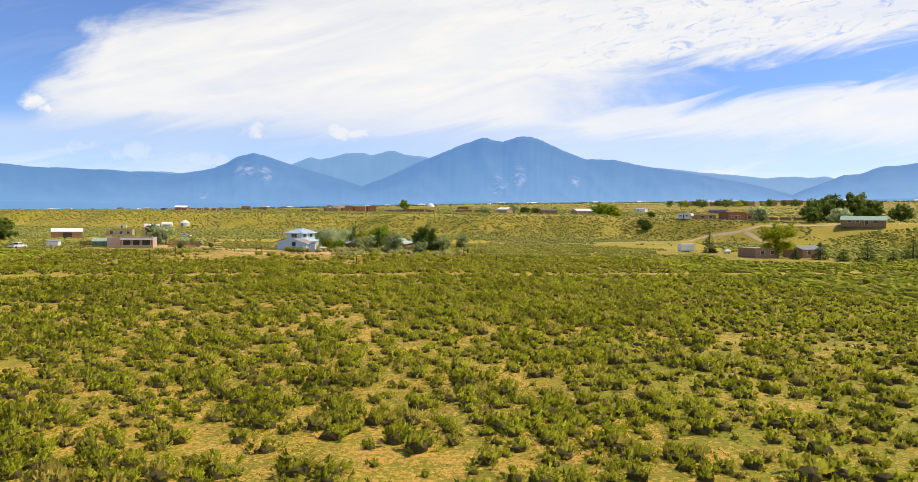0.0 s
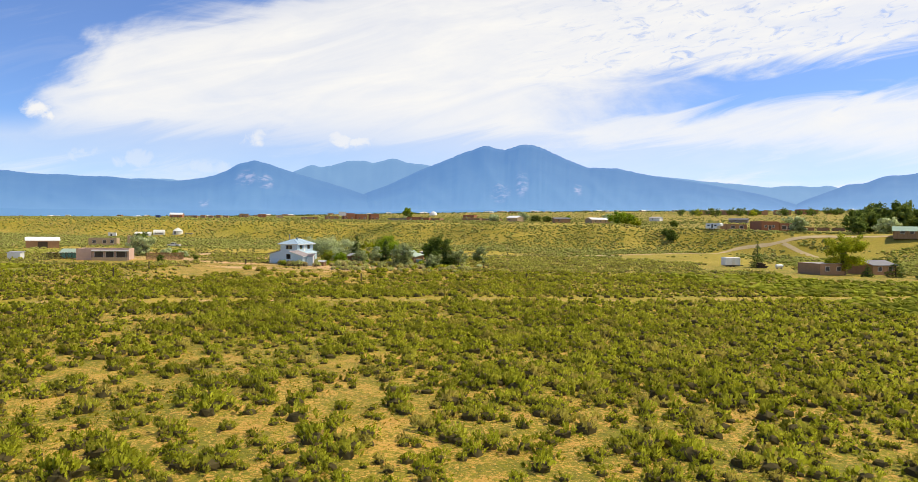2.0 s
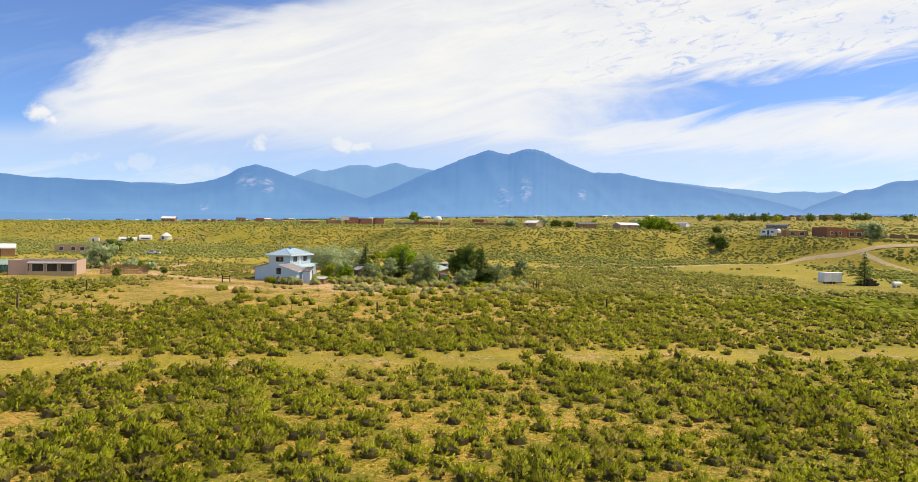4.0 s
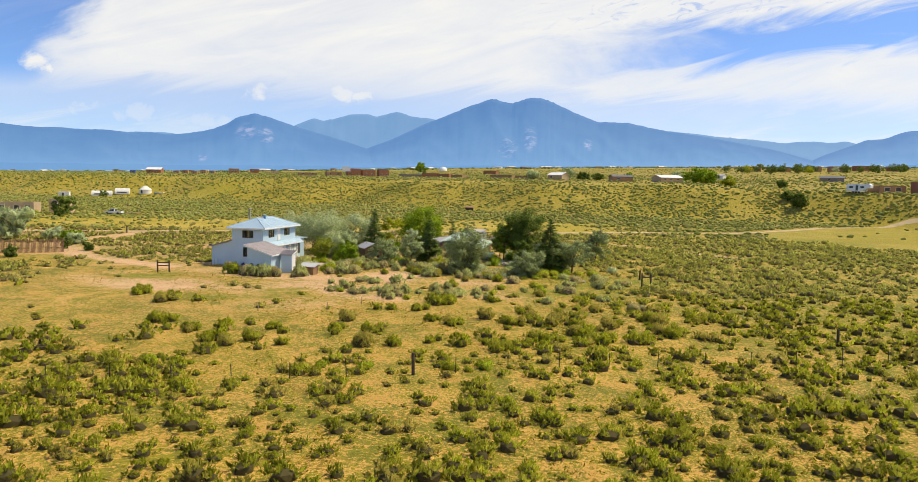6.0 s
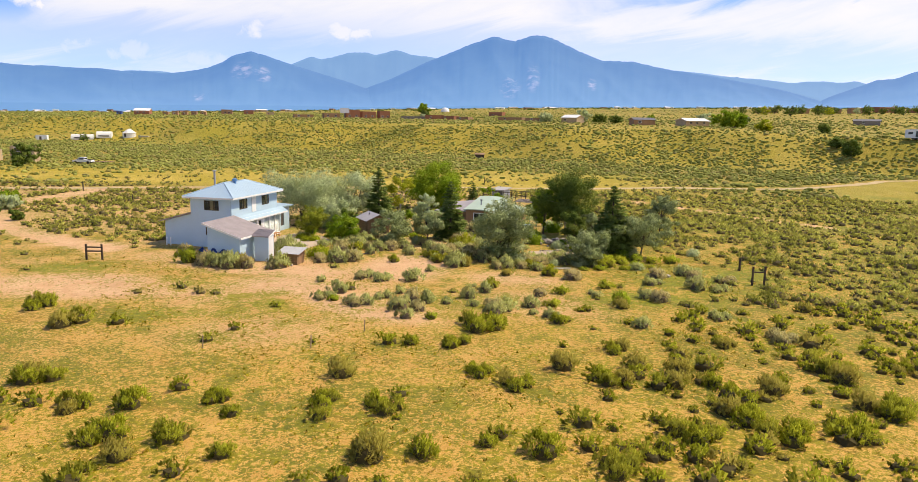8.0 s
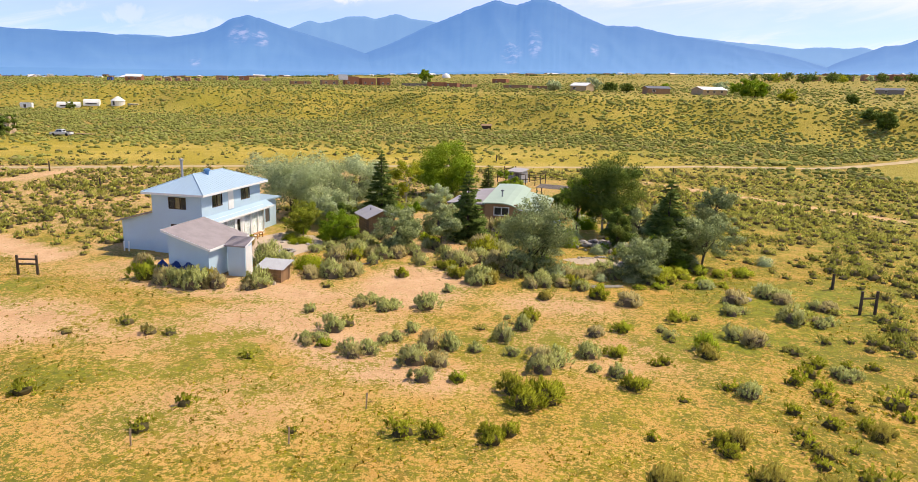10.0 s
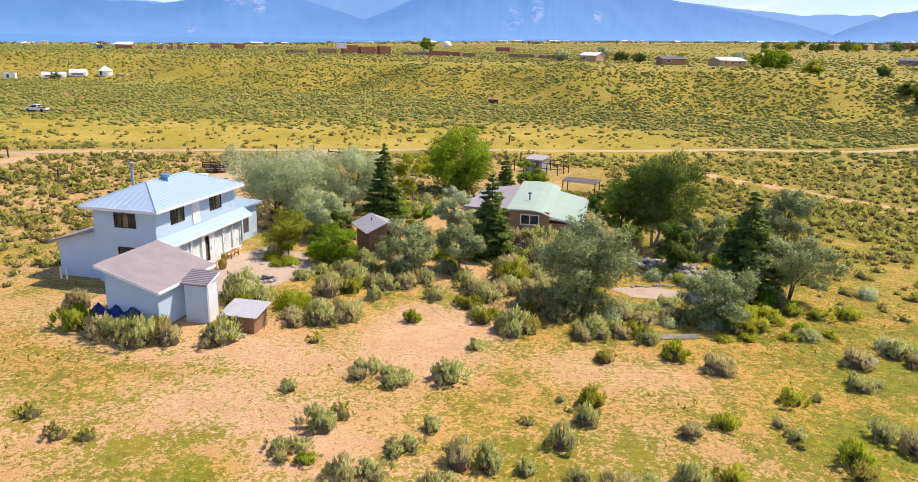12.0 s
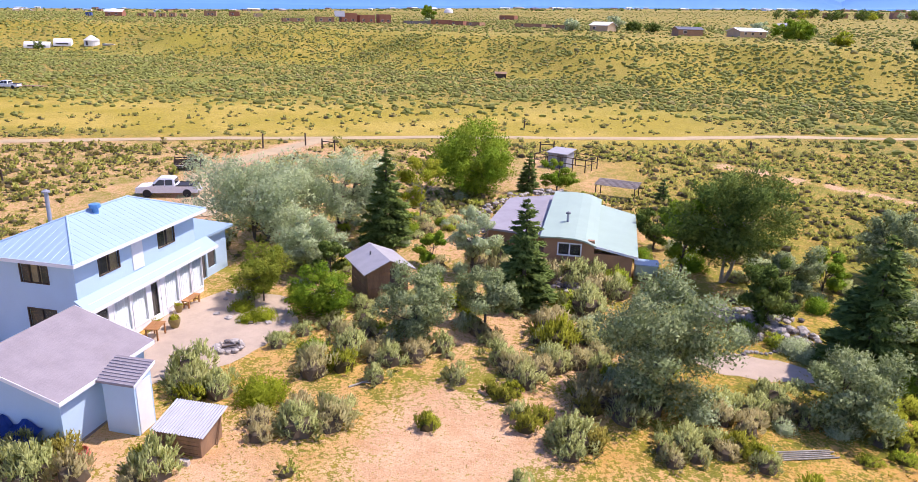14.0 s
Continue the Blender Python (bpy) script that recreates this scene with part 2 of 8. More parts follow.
    share = k.math("ADD", k.math("SUBTRACT", share, k.math("MULTIPLY", bare, 0.34)), k.math("ADD", k.math("MULTIPLY", lush, 0.26), k.math("MULTIPLY", dry, 0.30)))
    c = k.mix(k.ramp(share, 0.34, 0.44), soil, grass)
    return k.finish(c, 0.95, 0, k.math("ADD", fine, k.math("MULTIPLY", grain, 0.4)), 0.7, 0.14)


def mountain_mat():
    """Forested slopes with bare rock, a far backdrop: many kilometres of blue air are painted on as a glow."""
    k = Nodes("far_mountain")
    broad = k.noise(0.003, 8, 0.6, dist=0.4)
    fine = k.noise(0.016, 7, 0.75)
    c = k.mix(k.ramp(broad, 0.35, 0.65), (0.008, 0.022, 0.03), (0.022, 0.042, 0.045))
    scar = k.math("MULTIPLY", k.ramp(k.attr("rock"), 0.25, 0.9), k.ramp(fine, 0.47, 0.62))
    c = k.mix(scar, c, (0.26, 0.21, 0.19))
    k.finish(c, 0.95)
    # haze put in as emission, paler at the foot and on the far masses
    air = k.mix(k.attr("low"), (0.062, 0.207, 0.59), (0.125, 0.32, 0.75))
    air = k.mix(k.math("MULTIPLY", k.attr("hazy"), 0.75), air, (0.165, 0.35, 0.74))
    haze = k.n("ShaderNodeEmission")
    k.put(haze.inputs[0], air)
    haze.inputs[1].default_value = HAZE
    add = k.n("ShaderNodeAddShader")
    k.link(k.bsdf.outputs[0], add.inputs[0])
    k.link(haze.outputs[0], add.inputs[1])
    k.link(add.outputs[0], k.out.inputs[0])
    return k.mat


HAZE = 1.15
M = {
    "ground": ground_mat(),
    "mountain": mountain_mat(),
    "road": surface("dirt_road", (0.52, 0.385, 0.21), 0.8, 0.5, 0.95, grain=12, bump=0.4),
    "gravel": surface("patio_gravel", (0.52, 0.40, 0.29), 0.8, 0.8, 0.95, grain=30, bump=0.6),
    "stucco": surface("white_stucco", (0.46, 0.61, 0.73), 0.95, 0.7, 0.85, grain=60, bump=0.3, stained=0.06),
    "trim": surface("white_trim", (0.82, 0.82, 0.82), 0.92, 2, 0.55, grain=50, bump=0.05, stained=0.05),
    "metal_roof": surface("pale_blue_metal_roof", (0.37, 0.51, 0.62), 0.95, 0.5, 0.45, 0.1, 20, 0.03, stained=0.05),
    "galv": surface("galvanised_metal", (0.34, 0.35, 0.38), 0.85, 1.2, 0.55, 0.1, 30, 0.05, stained=0.15),
    "shingle": surface("grey_brown_shingle", (0.33, 0.285, 0.29), 0.8, 1.0, 0.9, grain=18, bump=0.5),
    "felt": surface("grey_roofing_felt", (0.36, 0.33, 0.35), 0.8, 0.6, 0.85, grain=20, bump=0.3),
    "green_roof": surface("pale_green_metal_roof", (0.37, 0.48, 0.37), 0.92, 0.6, 0.45, 0.15, 20, 0.04, stained=0.08),
    "dark_green_roof": surface("green_metal_roof", (0.24, 0.36, 0.28), 0.9, 0.6, 0.5, 0.1, 20, 0.04),
    "adobe": surface("brown_adobe", (0.40, 0.225, 0.125), 0.82, 0.8, 0.95, grain=25, bump=0.4),
    "adobe_pale": surface("tan_adobe", (0.52, 0.38, 0.24), 0.85, 0.6, 0.95, grain=25, bump=0.3),
    "adobe_red": surface("red_adobe", (0.36, 0.15, 0.085), 0.85, 0.6, 0.95, grain=25, bump=0.3),
    "pink": surface("pinkish_stucco", (0.58, 0.40, 0.33), 0.88, 0.6, 0.9, grain=25, bump=0.3),
    "wood": surface("weathered_wood", (0.34, 0.20, 0.105), 0.6, 1.5, 0.85, grain=25, bump=0.4, stretch=(1, 1, 0.15)),
    "grey_wood": surface("grey_wood", (0.30, 0.25, 0.22), 0.65, 2.0, 0.9, grain=25, bump=0.4),
    "dark_wood": surface("dark_post_wood", (0.085, 0.058, 0.04), 0.6, 3.0, 0.85, grain=30, bump=0.4),
    "bench": surface("orange_brown_bench_wood", (0.42, 0.19, 0.06), 0.7, 3.0, 0.6, grain=30, bump=0.2),
    "stone": surface("pale_field_stone", (0.50, 0.44, 0.38), 0.6, 1.5, 0.9, grain=14, bump=0.5),
    "stone_dark": surface("dark_field_stone", (0.20, 0.17, 0.16), 0.6, 1.5, 0.9, grain=14, bump=0.5),
    "bark": surface("rough_bark", (0.13, 0.10, 0.075), 0.55, 4.0, 0.95, grain=25, bump=0.8, stretch=(1, 1, 0.3)),
    "bark_pale": surface("pale_bark", (0.42, 0.38, 0.30), 0.6, 4.0, 0.9, grain=20, bump=0.5),
    "steel_post": surface("rusty_steel", (0.10, 0.085, 0.07), 0.6, 6.0, 0.7, 0.4, 30, 0.2),
    "vent_blue": surface("sky_blue_paint", (0.10, 0.28, 0.55), 0.8, 2.0, 0.5),
    "tarp": surface("blue_tarp", (0.02, 0.08, 0.36), 0.6, 2.0, 0.45, grain=12, bump=0.4),
    "curtain": surface("pale_curtain", (0.78, 0.80, 0.84), 0.7, 4.0, 0.9, grain=15, bump=0.2, stretch=(1, 6, 0.1)),
    "blind": surface("tan_blind", (0.45, 0.33, 0.18), 0.7, 4.0, 0.8, grain=12, bump=0.2),
    "inside": surface("dim_interior", (0.10, 0.085, 0.075), 0.6, 2.0, 0.9),
    "car_white": surface("white_car_paint", (0.78, 0.78, 0.80), 0.96, 2.0, 0.25, grain=10, bump=0.0, stained=0.03),
    "rubber": surface("black_rubber", (0.025, 0.025, 0.026), 0.8, 8.0, 0.85),
    "rim": surface("alloy_rim", (0.55, 0.55, 0.57), 0.8, 8.0, 0.35, 0.9),
    "black": surface("black_plastic", (0.03, 0.03, 0.035), 0.8, 5.0, 0.6),
    "red": surface("red_lamp", (0.45, 0.02, 0.015), 0.8, 5.0, 0.3),
    "canvas": surface("white_canvas", (0.78, 0.76, 0.70), 0.9, 1.0, 0.9, grain=20, bump=0.2),
    "turquoise": surface("turquoise_paint", (0.10, 0.45, 0.42), 0.8, 2.0, 0.6),
    "pot": surface("glazed_pot", (0.30, 0.22, 0.07), 0.7, 5.0, 0.4),
    "hose": surface("red_hose", (0.55, 0.13, 0.08), 0.8, 5.0, 0.5),
    "white_pvc": surface("white_pipe", (0.78, 0.78, 0.75), 0.9, 5.0, 0.5),
    "terracotta": surface("terracotta", (0.48, 0.20, 0.10), 0.75, 5.0, 0.8),
    "dark_metal": surface("dark_roof_metal", (0.14, 0.14, 0.16), 0.8, 2.0, 0.5, 0.3),
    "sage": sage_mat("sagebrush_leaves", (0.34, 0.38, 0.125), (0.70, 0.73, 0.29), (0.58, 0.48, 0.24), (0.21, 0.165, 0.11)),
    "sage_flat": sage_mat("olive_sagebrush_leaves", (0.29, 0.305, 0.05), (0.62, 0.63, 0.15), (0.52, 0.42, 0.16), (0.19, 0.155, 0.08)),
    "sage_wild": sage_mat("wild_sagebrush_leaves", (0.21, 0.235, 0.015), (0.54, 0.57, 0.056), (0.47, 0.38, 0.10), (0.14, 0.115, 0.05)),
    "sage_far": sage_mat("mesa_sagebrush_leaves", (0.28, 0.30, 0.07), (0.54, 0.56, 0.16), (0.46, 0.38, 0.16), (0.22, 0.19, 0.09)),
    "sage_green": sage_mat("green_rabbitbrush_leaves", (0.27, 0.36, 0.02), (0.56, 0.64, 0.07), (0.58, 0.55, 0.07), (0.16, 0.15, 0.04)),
    "grass": leaf_mat("dry_grass_blades", (0.24, 0.18, 0.010), (0.48, 0.38, 0.03), (0.22, 0.25, 0.012), 0.4),
    "olive": leaf_mat("silvery_olive_leaves", (0.42, 0.50, 0.25), (0.78, 0.84, 0.52), (0.56, 0.64, 0.30), 0.5),
    "olive_deep": leaf_mat("grey_green_olive_leaves", (0.20, 0.255, 0.10), (0.56, 0.62, 0.31), (0.37, 0.44, 0.17), 0.42),
    "leaf": leaf_mat("green_tree_leaves", (0.13, 0.24, 0.013), (0.34, 0.50, 0.035), (0.42, 0.48, 0.045), 0.42),
    "leaf_olive": leaf_mat("olive_green_leaves", (0.17, 0.22, 0.02), (0.40, 0.45, 0.05), (0.46, 0.44, 0.07), 0.45),
    "leaf_dark": leaf_mat("dark_tree_leaves", (0.075, 0.13, 0.022), (0.21, 0.29, 0.055), (0.29, 0.33, 0.07), 0.35),
    "leaf_yellow": leaf_mat("yellow_green_leaves", (0.28, 0.34, 0.02), (0.55, 0.60, 0.05), (0.56, 0.50, 0.06), 0.6),
    "needle": leaf_mat("spruce_needles", (0.10, 0.155, 0.03), (0.30, 0.39, 0.105), (0.22, 0.30, 0.06), 0.35),
}


def glass_mat():
    k = Nodes("window_glass")
    k.bsdf.inputs["Base Color"].default_value = (0.9, 0.95, 0.95, 1)
    k.bsdf.inputs["Roughness"].default_value = 0.03
    k.bsdf.inputs["Transmission Weight"].default_value = 1.0
    k.bsdf.inputs["IOR"].default_value = 1.25
    return k.mat


M["glass"] = glass_mat()


# ---- building helpers ----
def mesh_of(bm, name, mats):
    me = bpy.data.meshes.new(name)
    bm.to_mesh(me)
    bm.free()
    for mt in mats if isinstance(mats, (list, tuple)) else [mats]:
        me.materials.append(mt)
    return me


def part(name, bm, mat, parent=None, label=""):
    """Links a bmesh as one mesh object, under a thing or a part."""
    ob = new(name, mesh_of(bm, name, mat))
    if parent is not None:
        ob.parent = parent
    if label:
        tagged(ob, label)
    return ob


def thing(name, at, turn=0.0, label="", category="", group="", kind=""):
    ob = new(name)
    ob.empty_display_size = 0.2
    ob.matrix_world = pose(at[0], at[1], at[2], 0, 0, turn)
    return tagged(ob, label, category, group, kind)


def box(x0, x1, y0, y1, z0, z1, bevel=0.0, bm=None):
    bm = bm or bmesh.new()
    vs = [bm.verts.new((x, y, z)) for z in (z0, z1) for x, y in ((x0, y0), (x1, y0), (x1, y1), (x0, y1))]
    fs = [(3, 2, 1, 0), (4, 5, 6, 7), (0, 1, 5, 4), (1, 2, 6, 5), (2, 3, 7, 6), (3, 0, 4, 7)]
    made = [bm.faces.new([vs[i] for i in f]) for f in fs]
    if bevel > 0:
        edges = list({e for f in made for e in f.edges})
        bmesh.ops.bevel(bm, geom=edges, offset=bevel, segments=1, affect="EDGES", clamp_overlap=True)
    return bm


def hexa(bottom, top, bm=None):
    """A solid between two loops of as many corners."""
    bm = bm or bmesh.new()
    a, b = [bm.verts.new(p) for p in bottom], [bm.verts.new(p) for p in top]
    n = len(a)
    bm.faces.new(a[::-1]), bm.faces.new(b)
    for i in range(n):
        bm.faces.new((a[i], a[(i + 1) % n], b[(i + 1) % n], b[i]))
    return bm


def slab(corners, thick, bm=None):
    """A sloping slab: four upper corners, and its thickness downwards."""
    return hexa([(x, y, z - thick) for x, y, z in corners], corners, bm)


def rod(p, q, r0, r1=None, sides=8, bm=None):
    bm = bm or bmesh.new()
    p, q = Vector(p), Vector(q)
    r1 = r0 if r1 is None else r1
    d = (q - p).normalized()
    s = d.cross(Vector((0, 0, 1)) if abs(d.z) < 0.9 else Vector((1, 0, 0))).normalized()
    t = d.cross(s)
    ring = [[bm.verts.new(c + (s * math.cos(a) + t * math.sin(a)) * r) for a in [2 * math.pi * i / sides for i in range(sides)]] for c, r in ((p, r0), (q, r1))]
    for i in range(sides):
        bm.faces.new((ring[0][i], ring[0][(i + 1) % sides], ring[1][(i + 1) % sides], ring[1][i]))
    bm.faces.new(ring[0][::-1]), bm.faces.new(ring[1])
    bmesh.ops.recalc_face_normals(bm, faces=bm.faces[:])
    return bm


def lathe(profile, sides=16, bm=None, centre=(0, 0, 0)):
    bm = bm or bmesh.new()
    rings = []
    for r, z in profile:
        rings.append([bm.verts.new((centre[0] + r * math.cos(2 * math.pi * i / sides), centre[1] + r * math.sin(2 * math.pi * i / sides), centre[2] + z)) for i in range(sides)])
    for a, b in zip(rings, rings[1:]):
        for i in range(sides):
            bm.faces.new((a[i], a[(i + 1) % sides], b[(i + 1) % sides], b[i]))
    bm.faces.new(rings[0][::-1]), bm.faces.new(rings[-1])
    return bm


def wall_x(x0, x1, y, t, z0, z1, holes=()):
    """A wall along x whose outer face is at y, t thick towards +y; holes: (x0, x1, z0, z1)."""
    bm = bmesh.new()
    xs = sorted({x0, x1, *[h[0] for h in holes], *[h[1] for h in holes]})
    zs = sorted({z0, z1, *[h[2] for h in holes], *[h[3] for h in holes]})
    nx, nz = len(xs) - 1, len(zs) - 1

    def solid(i, j):
        if not (0 <= i < nx and 0 <= j < nz):
            return False
        cx, cz = (xs[i] + xs[i + 1]) / 2, (zs[j] + zs[j + 1]) / 2
        return not any(h[0] < cx < h[1] and h[2] < cz < h[3] for h in holes)

    made = {}

    def vert(i, k, j):
        if (i, k, j) not in made:
            made[i, k, j] = bm.verts.new((xs[i], y + t * k, zs[j]))
        return made[i, k, j]

    for i in range(nx):
        for j in range(nz):
            if not solid(i, j):
                continue
            bm.faces.new((vert(i, 0, j), vert(i + 1, 0, j), vert(i + 1, 0, j + 1), vert(i, 0, j + 1)))
            bm.faces.new((vert(i, 1, j), vert(i, 1, j + 1), vert(i + 1, 1, j + 1), vert(i + 1, 1, j)))
            if not solid(i - 1, j):
                bm.faces.new((vert(i, 0, j), vert(i, 0, j + 1), vert(i, 1, j + 1), vert(i, 1, j)))
            if not solid(i + 1, j):
                bm.faces.new((vert(i + 1, 0, j), vert(i + 1, 1, j), vert(i + 1, 1, j + 1), vert(i + 1, 0, j + 1)))
            if not solid(i, j - 1):
                bm.faces.new((vert(i, 0, j), vert(i, 1, j), vert(i + 1, 1, j), vert(i + 1, 0, j)))
            if not solid(i, j + 1):
                bm.faces.new((vert(i, 0, j + 1), vert(i + 1, 0, j + 1), vert(i + 1, 1, j + 1), vert(i, 1, j + 1)))
    return bm


def turn_bm(bm, m):
    bmesh.ops.transform(bm, matrix=m, verts=bm.verts[:])
    return bm


def wall_y(y0, y1, x, t, z0, z1, holes=()):
    """A wall along y whose outer face is at x, t thick towards -x; holes: (y0, y1, z0, z1)."""
    bm = wall_x(y0, y1, 0, t, z0, z1, holes)
    return turn_bm(bm, Matrix(((0, -1, 0, x), (1, 0, 0, 0), (0, 0, 1, 0), (0, 0, 0, 1))))


def window(parent, name, x0, x1, z0, z1, face, axis="x", sashes=2, depth=0.12, frame_mat="trim", back="inside", bar=0.05):
    """A window in a wall along x (face: its outer y) or along y (face: its outer x, wall towards -x)."""
    def put(bm):
        return bm if axis == "x" else turn_bm(bm, Matrix(((0, -1, 0, face), (1, 0, 0, 0), (0, 0, 1, 0), (0, 0, 0, 1))))
    f = face if axis == "x" else 0.0
    n = sashes
    y0, y1 = f - 0.03, f + 0.06
    edges = [x0 + (x1 - x0) * i / n for i in range(n + 1)]
    fr = wall_x(x0, x1, y0, y1 - y0, z0, z1, [(a + (bar if i == 0 else bar / 2), b - (bar if i == n - 1 else bar / 2), z0 + bar, z1 - bar) for i, (a, b) in enumerate(zip(edges, edges[1:]))])
    w = part(name, put(fr), M[frame_mat], parent)
    for i in range(n):
        a, b = x0 + (x1 - x0) * i / n + bar / 2, x0 + (x1 - x0) * (i + 1) / n - bar / 2
        p = part("pane", put(box(a, b, f + 0.015, f + 0.023, z0 + bar * 0.9, z1 - bar * 0.9)), M["glass"], w)
        p.visible_shadow = False
    bk = back if isinstance(back, (list, tuple)) else [back] * n
    for i in range(n):
        a, b = x0 + (x1 - x0) * i / n, x0 + (x1 - x0) * (i + 1) / n
        if bk[i] == "curtain":
            cb = bmesh.new()
            k = 14
            vs = [[cb.verts.new((a + (b - a) * j / k, f + depth + 0.03 * (j % 2), z)) for j in range(k + 1)] for z in (z0, z1)]
            for j in range(k):
                cb.faces.new((vs[0][j], vs[0][j + 1], vs[1][j + 1], vs[1][j]))
            part("curtain", put(cb), M["curtain"], w)
        else:
            part("backing", put(box(a, b, f + depth, f + depth + 0.02, z0, z1)), M[bk[i]], w)
    return w


# ---- the lie of the land ----
CT, ST = math.cos(radians(12.2)), math.sin(radians(12.2))
FOOT = ((-940, 890), (-440, 585), (-231, 475), (-104, 425), (-17, 384), (52, 336), (95, 304), (112, 286), (156, 231), (230, 188), (420, 125), (940, 62))
def sstep(a):
    a = np.clip(a, 0, 1)
    return a * a * (3 - 2 * a)
def along(x, y):
    return x * CT + y * ST, -x * ST + y * CT
def across(u, v):
    return u * CT - v * ST, u * ST + v * CT
def height(x, y):
    """Height of the ground: a flat, the slope of a mesa, and a plain that rises to the mountains."""
    u, v = along(np.asarray(x, float), np.asarray(y, float))
    foot = np.interp(u, [p[0] for p in FOOT], [p[1] for p in FOOT])
    w = v - foot + 7 * np.sin(u * .045 + 1) + 4 * np.sin(u * .11)
    wide = 62 - 14 * sstep((u - 40) / 80)
    top = 13 - 3 * sstep((u - 60) / 90)
    z = top * sstep(w / wide) + 1.0 * sstep((w + 110) / 110) * (1 - sstep(w / wide))
    far = np.maximum(w - wide, 0)
    z = z + .0262 * far + .0165 * u * sstep(far / 900)
    z = z - .35 + .5 * sstep((v - 70) / 120)
    z = z + .10 * np.sin(x * .11 + 1.3) * np.sin(y * .09) + .05 * np.sin(x * .37) * np.sin(y * .31 + .5)
    return z


def blob(x, y, cx, cy, rx, ry=None, turn=0.0):
    """1 in the middle of a patch, falling to 0 at its edge."""
    ry = ry or rx
    c, s = math.cos(radians(turn)), math.sin(radians(turn))
    dx, dy = x - cx, y - cy
    a, b = (dx * c + dy * s) / rx, (-dx * s + dy * c) / ry
    return np.clip(1.35 - np.sqrt(a * a + b * b), 0, 1)


def to_line(x, y, pts):
    """Distance to a line of points."""
    best = np.full(np.shape(x), 1e9)
    for (ax, ay), (bx, by) in zip(pts, pts[1:]):
        dx, dy = bx - ax, by - ay
        k = np.clip(((x - ax) * dx + (y - ay) * dy) / (dx * dx + dy * dy), 0, 1)
        best = np.minimum(best, np.hypot(x - ax - k * dx, y - ay - k * dy))
    return best


MAIN_ROAD = [(-330, 120), (-215, 190), (-141, 233), (-98.5, 253.2), (-60, 268), (-31, 278.5), (-12, 284.5), (6.7, 300.7), (19, 316), (36.4, 322.8), (45, 322), (53.5, 315.5), (66, 311), (84, 302), (120, 296), (190, 300)]
DRIVE = [(-103, 250), (-104.5, 240), (-105.5, 226), (-102, 217), (-96, 209)]
TWO_TRACK = [(-260, 22), (-160, 63), (-71.8, 99.6), (-30, 116.5), (9, 132.4), (80, 161), (150, 190)]
SIDE_TRACK = [(-52, 251), (-45, 245.5), (-34, 236), (-20, 224)]
WEST_TRACK = [(-141, 233), (-138, 220), (-138.5, 212), (-135, 202), (-118, 188), (-98, 181)]
HOMESTEAD_ROAD = [(57.7, 312), (60.5, 302), (63.3, 293), (67.7, 282), (67, 250), (61, 224)]


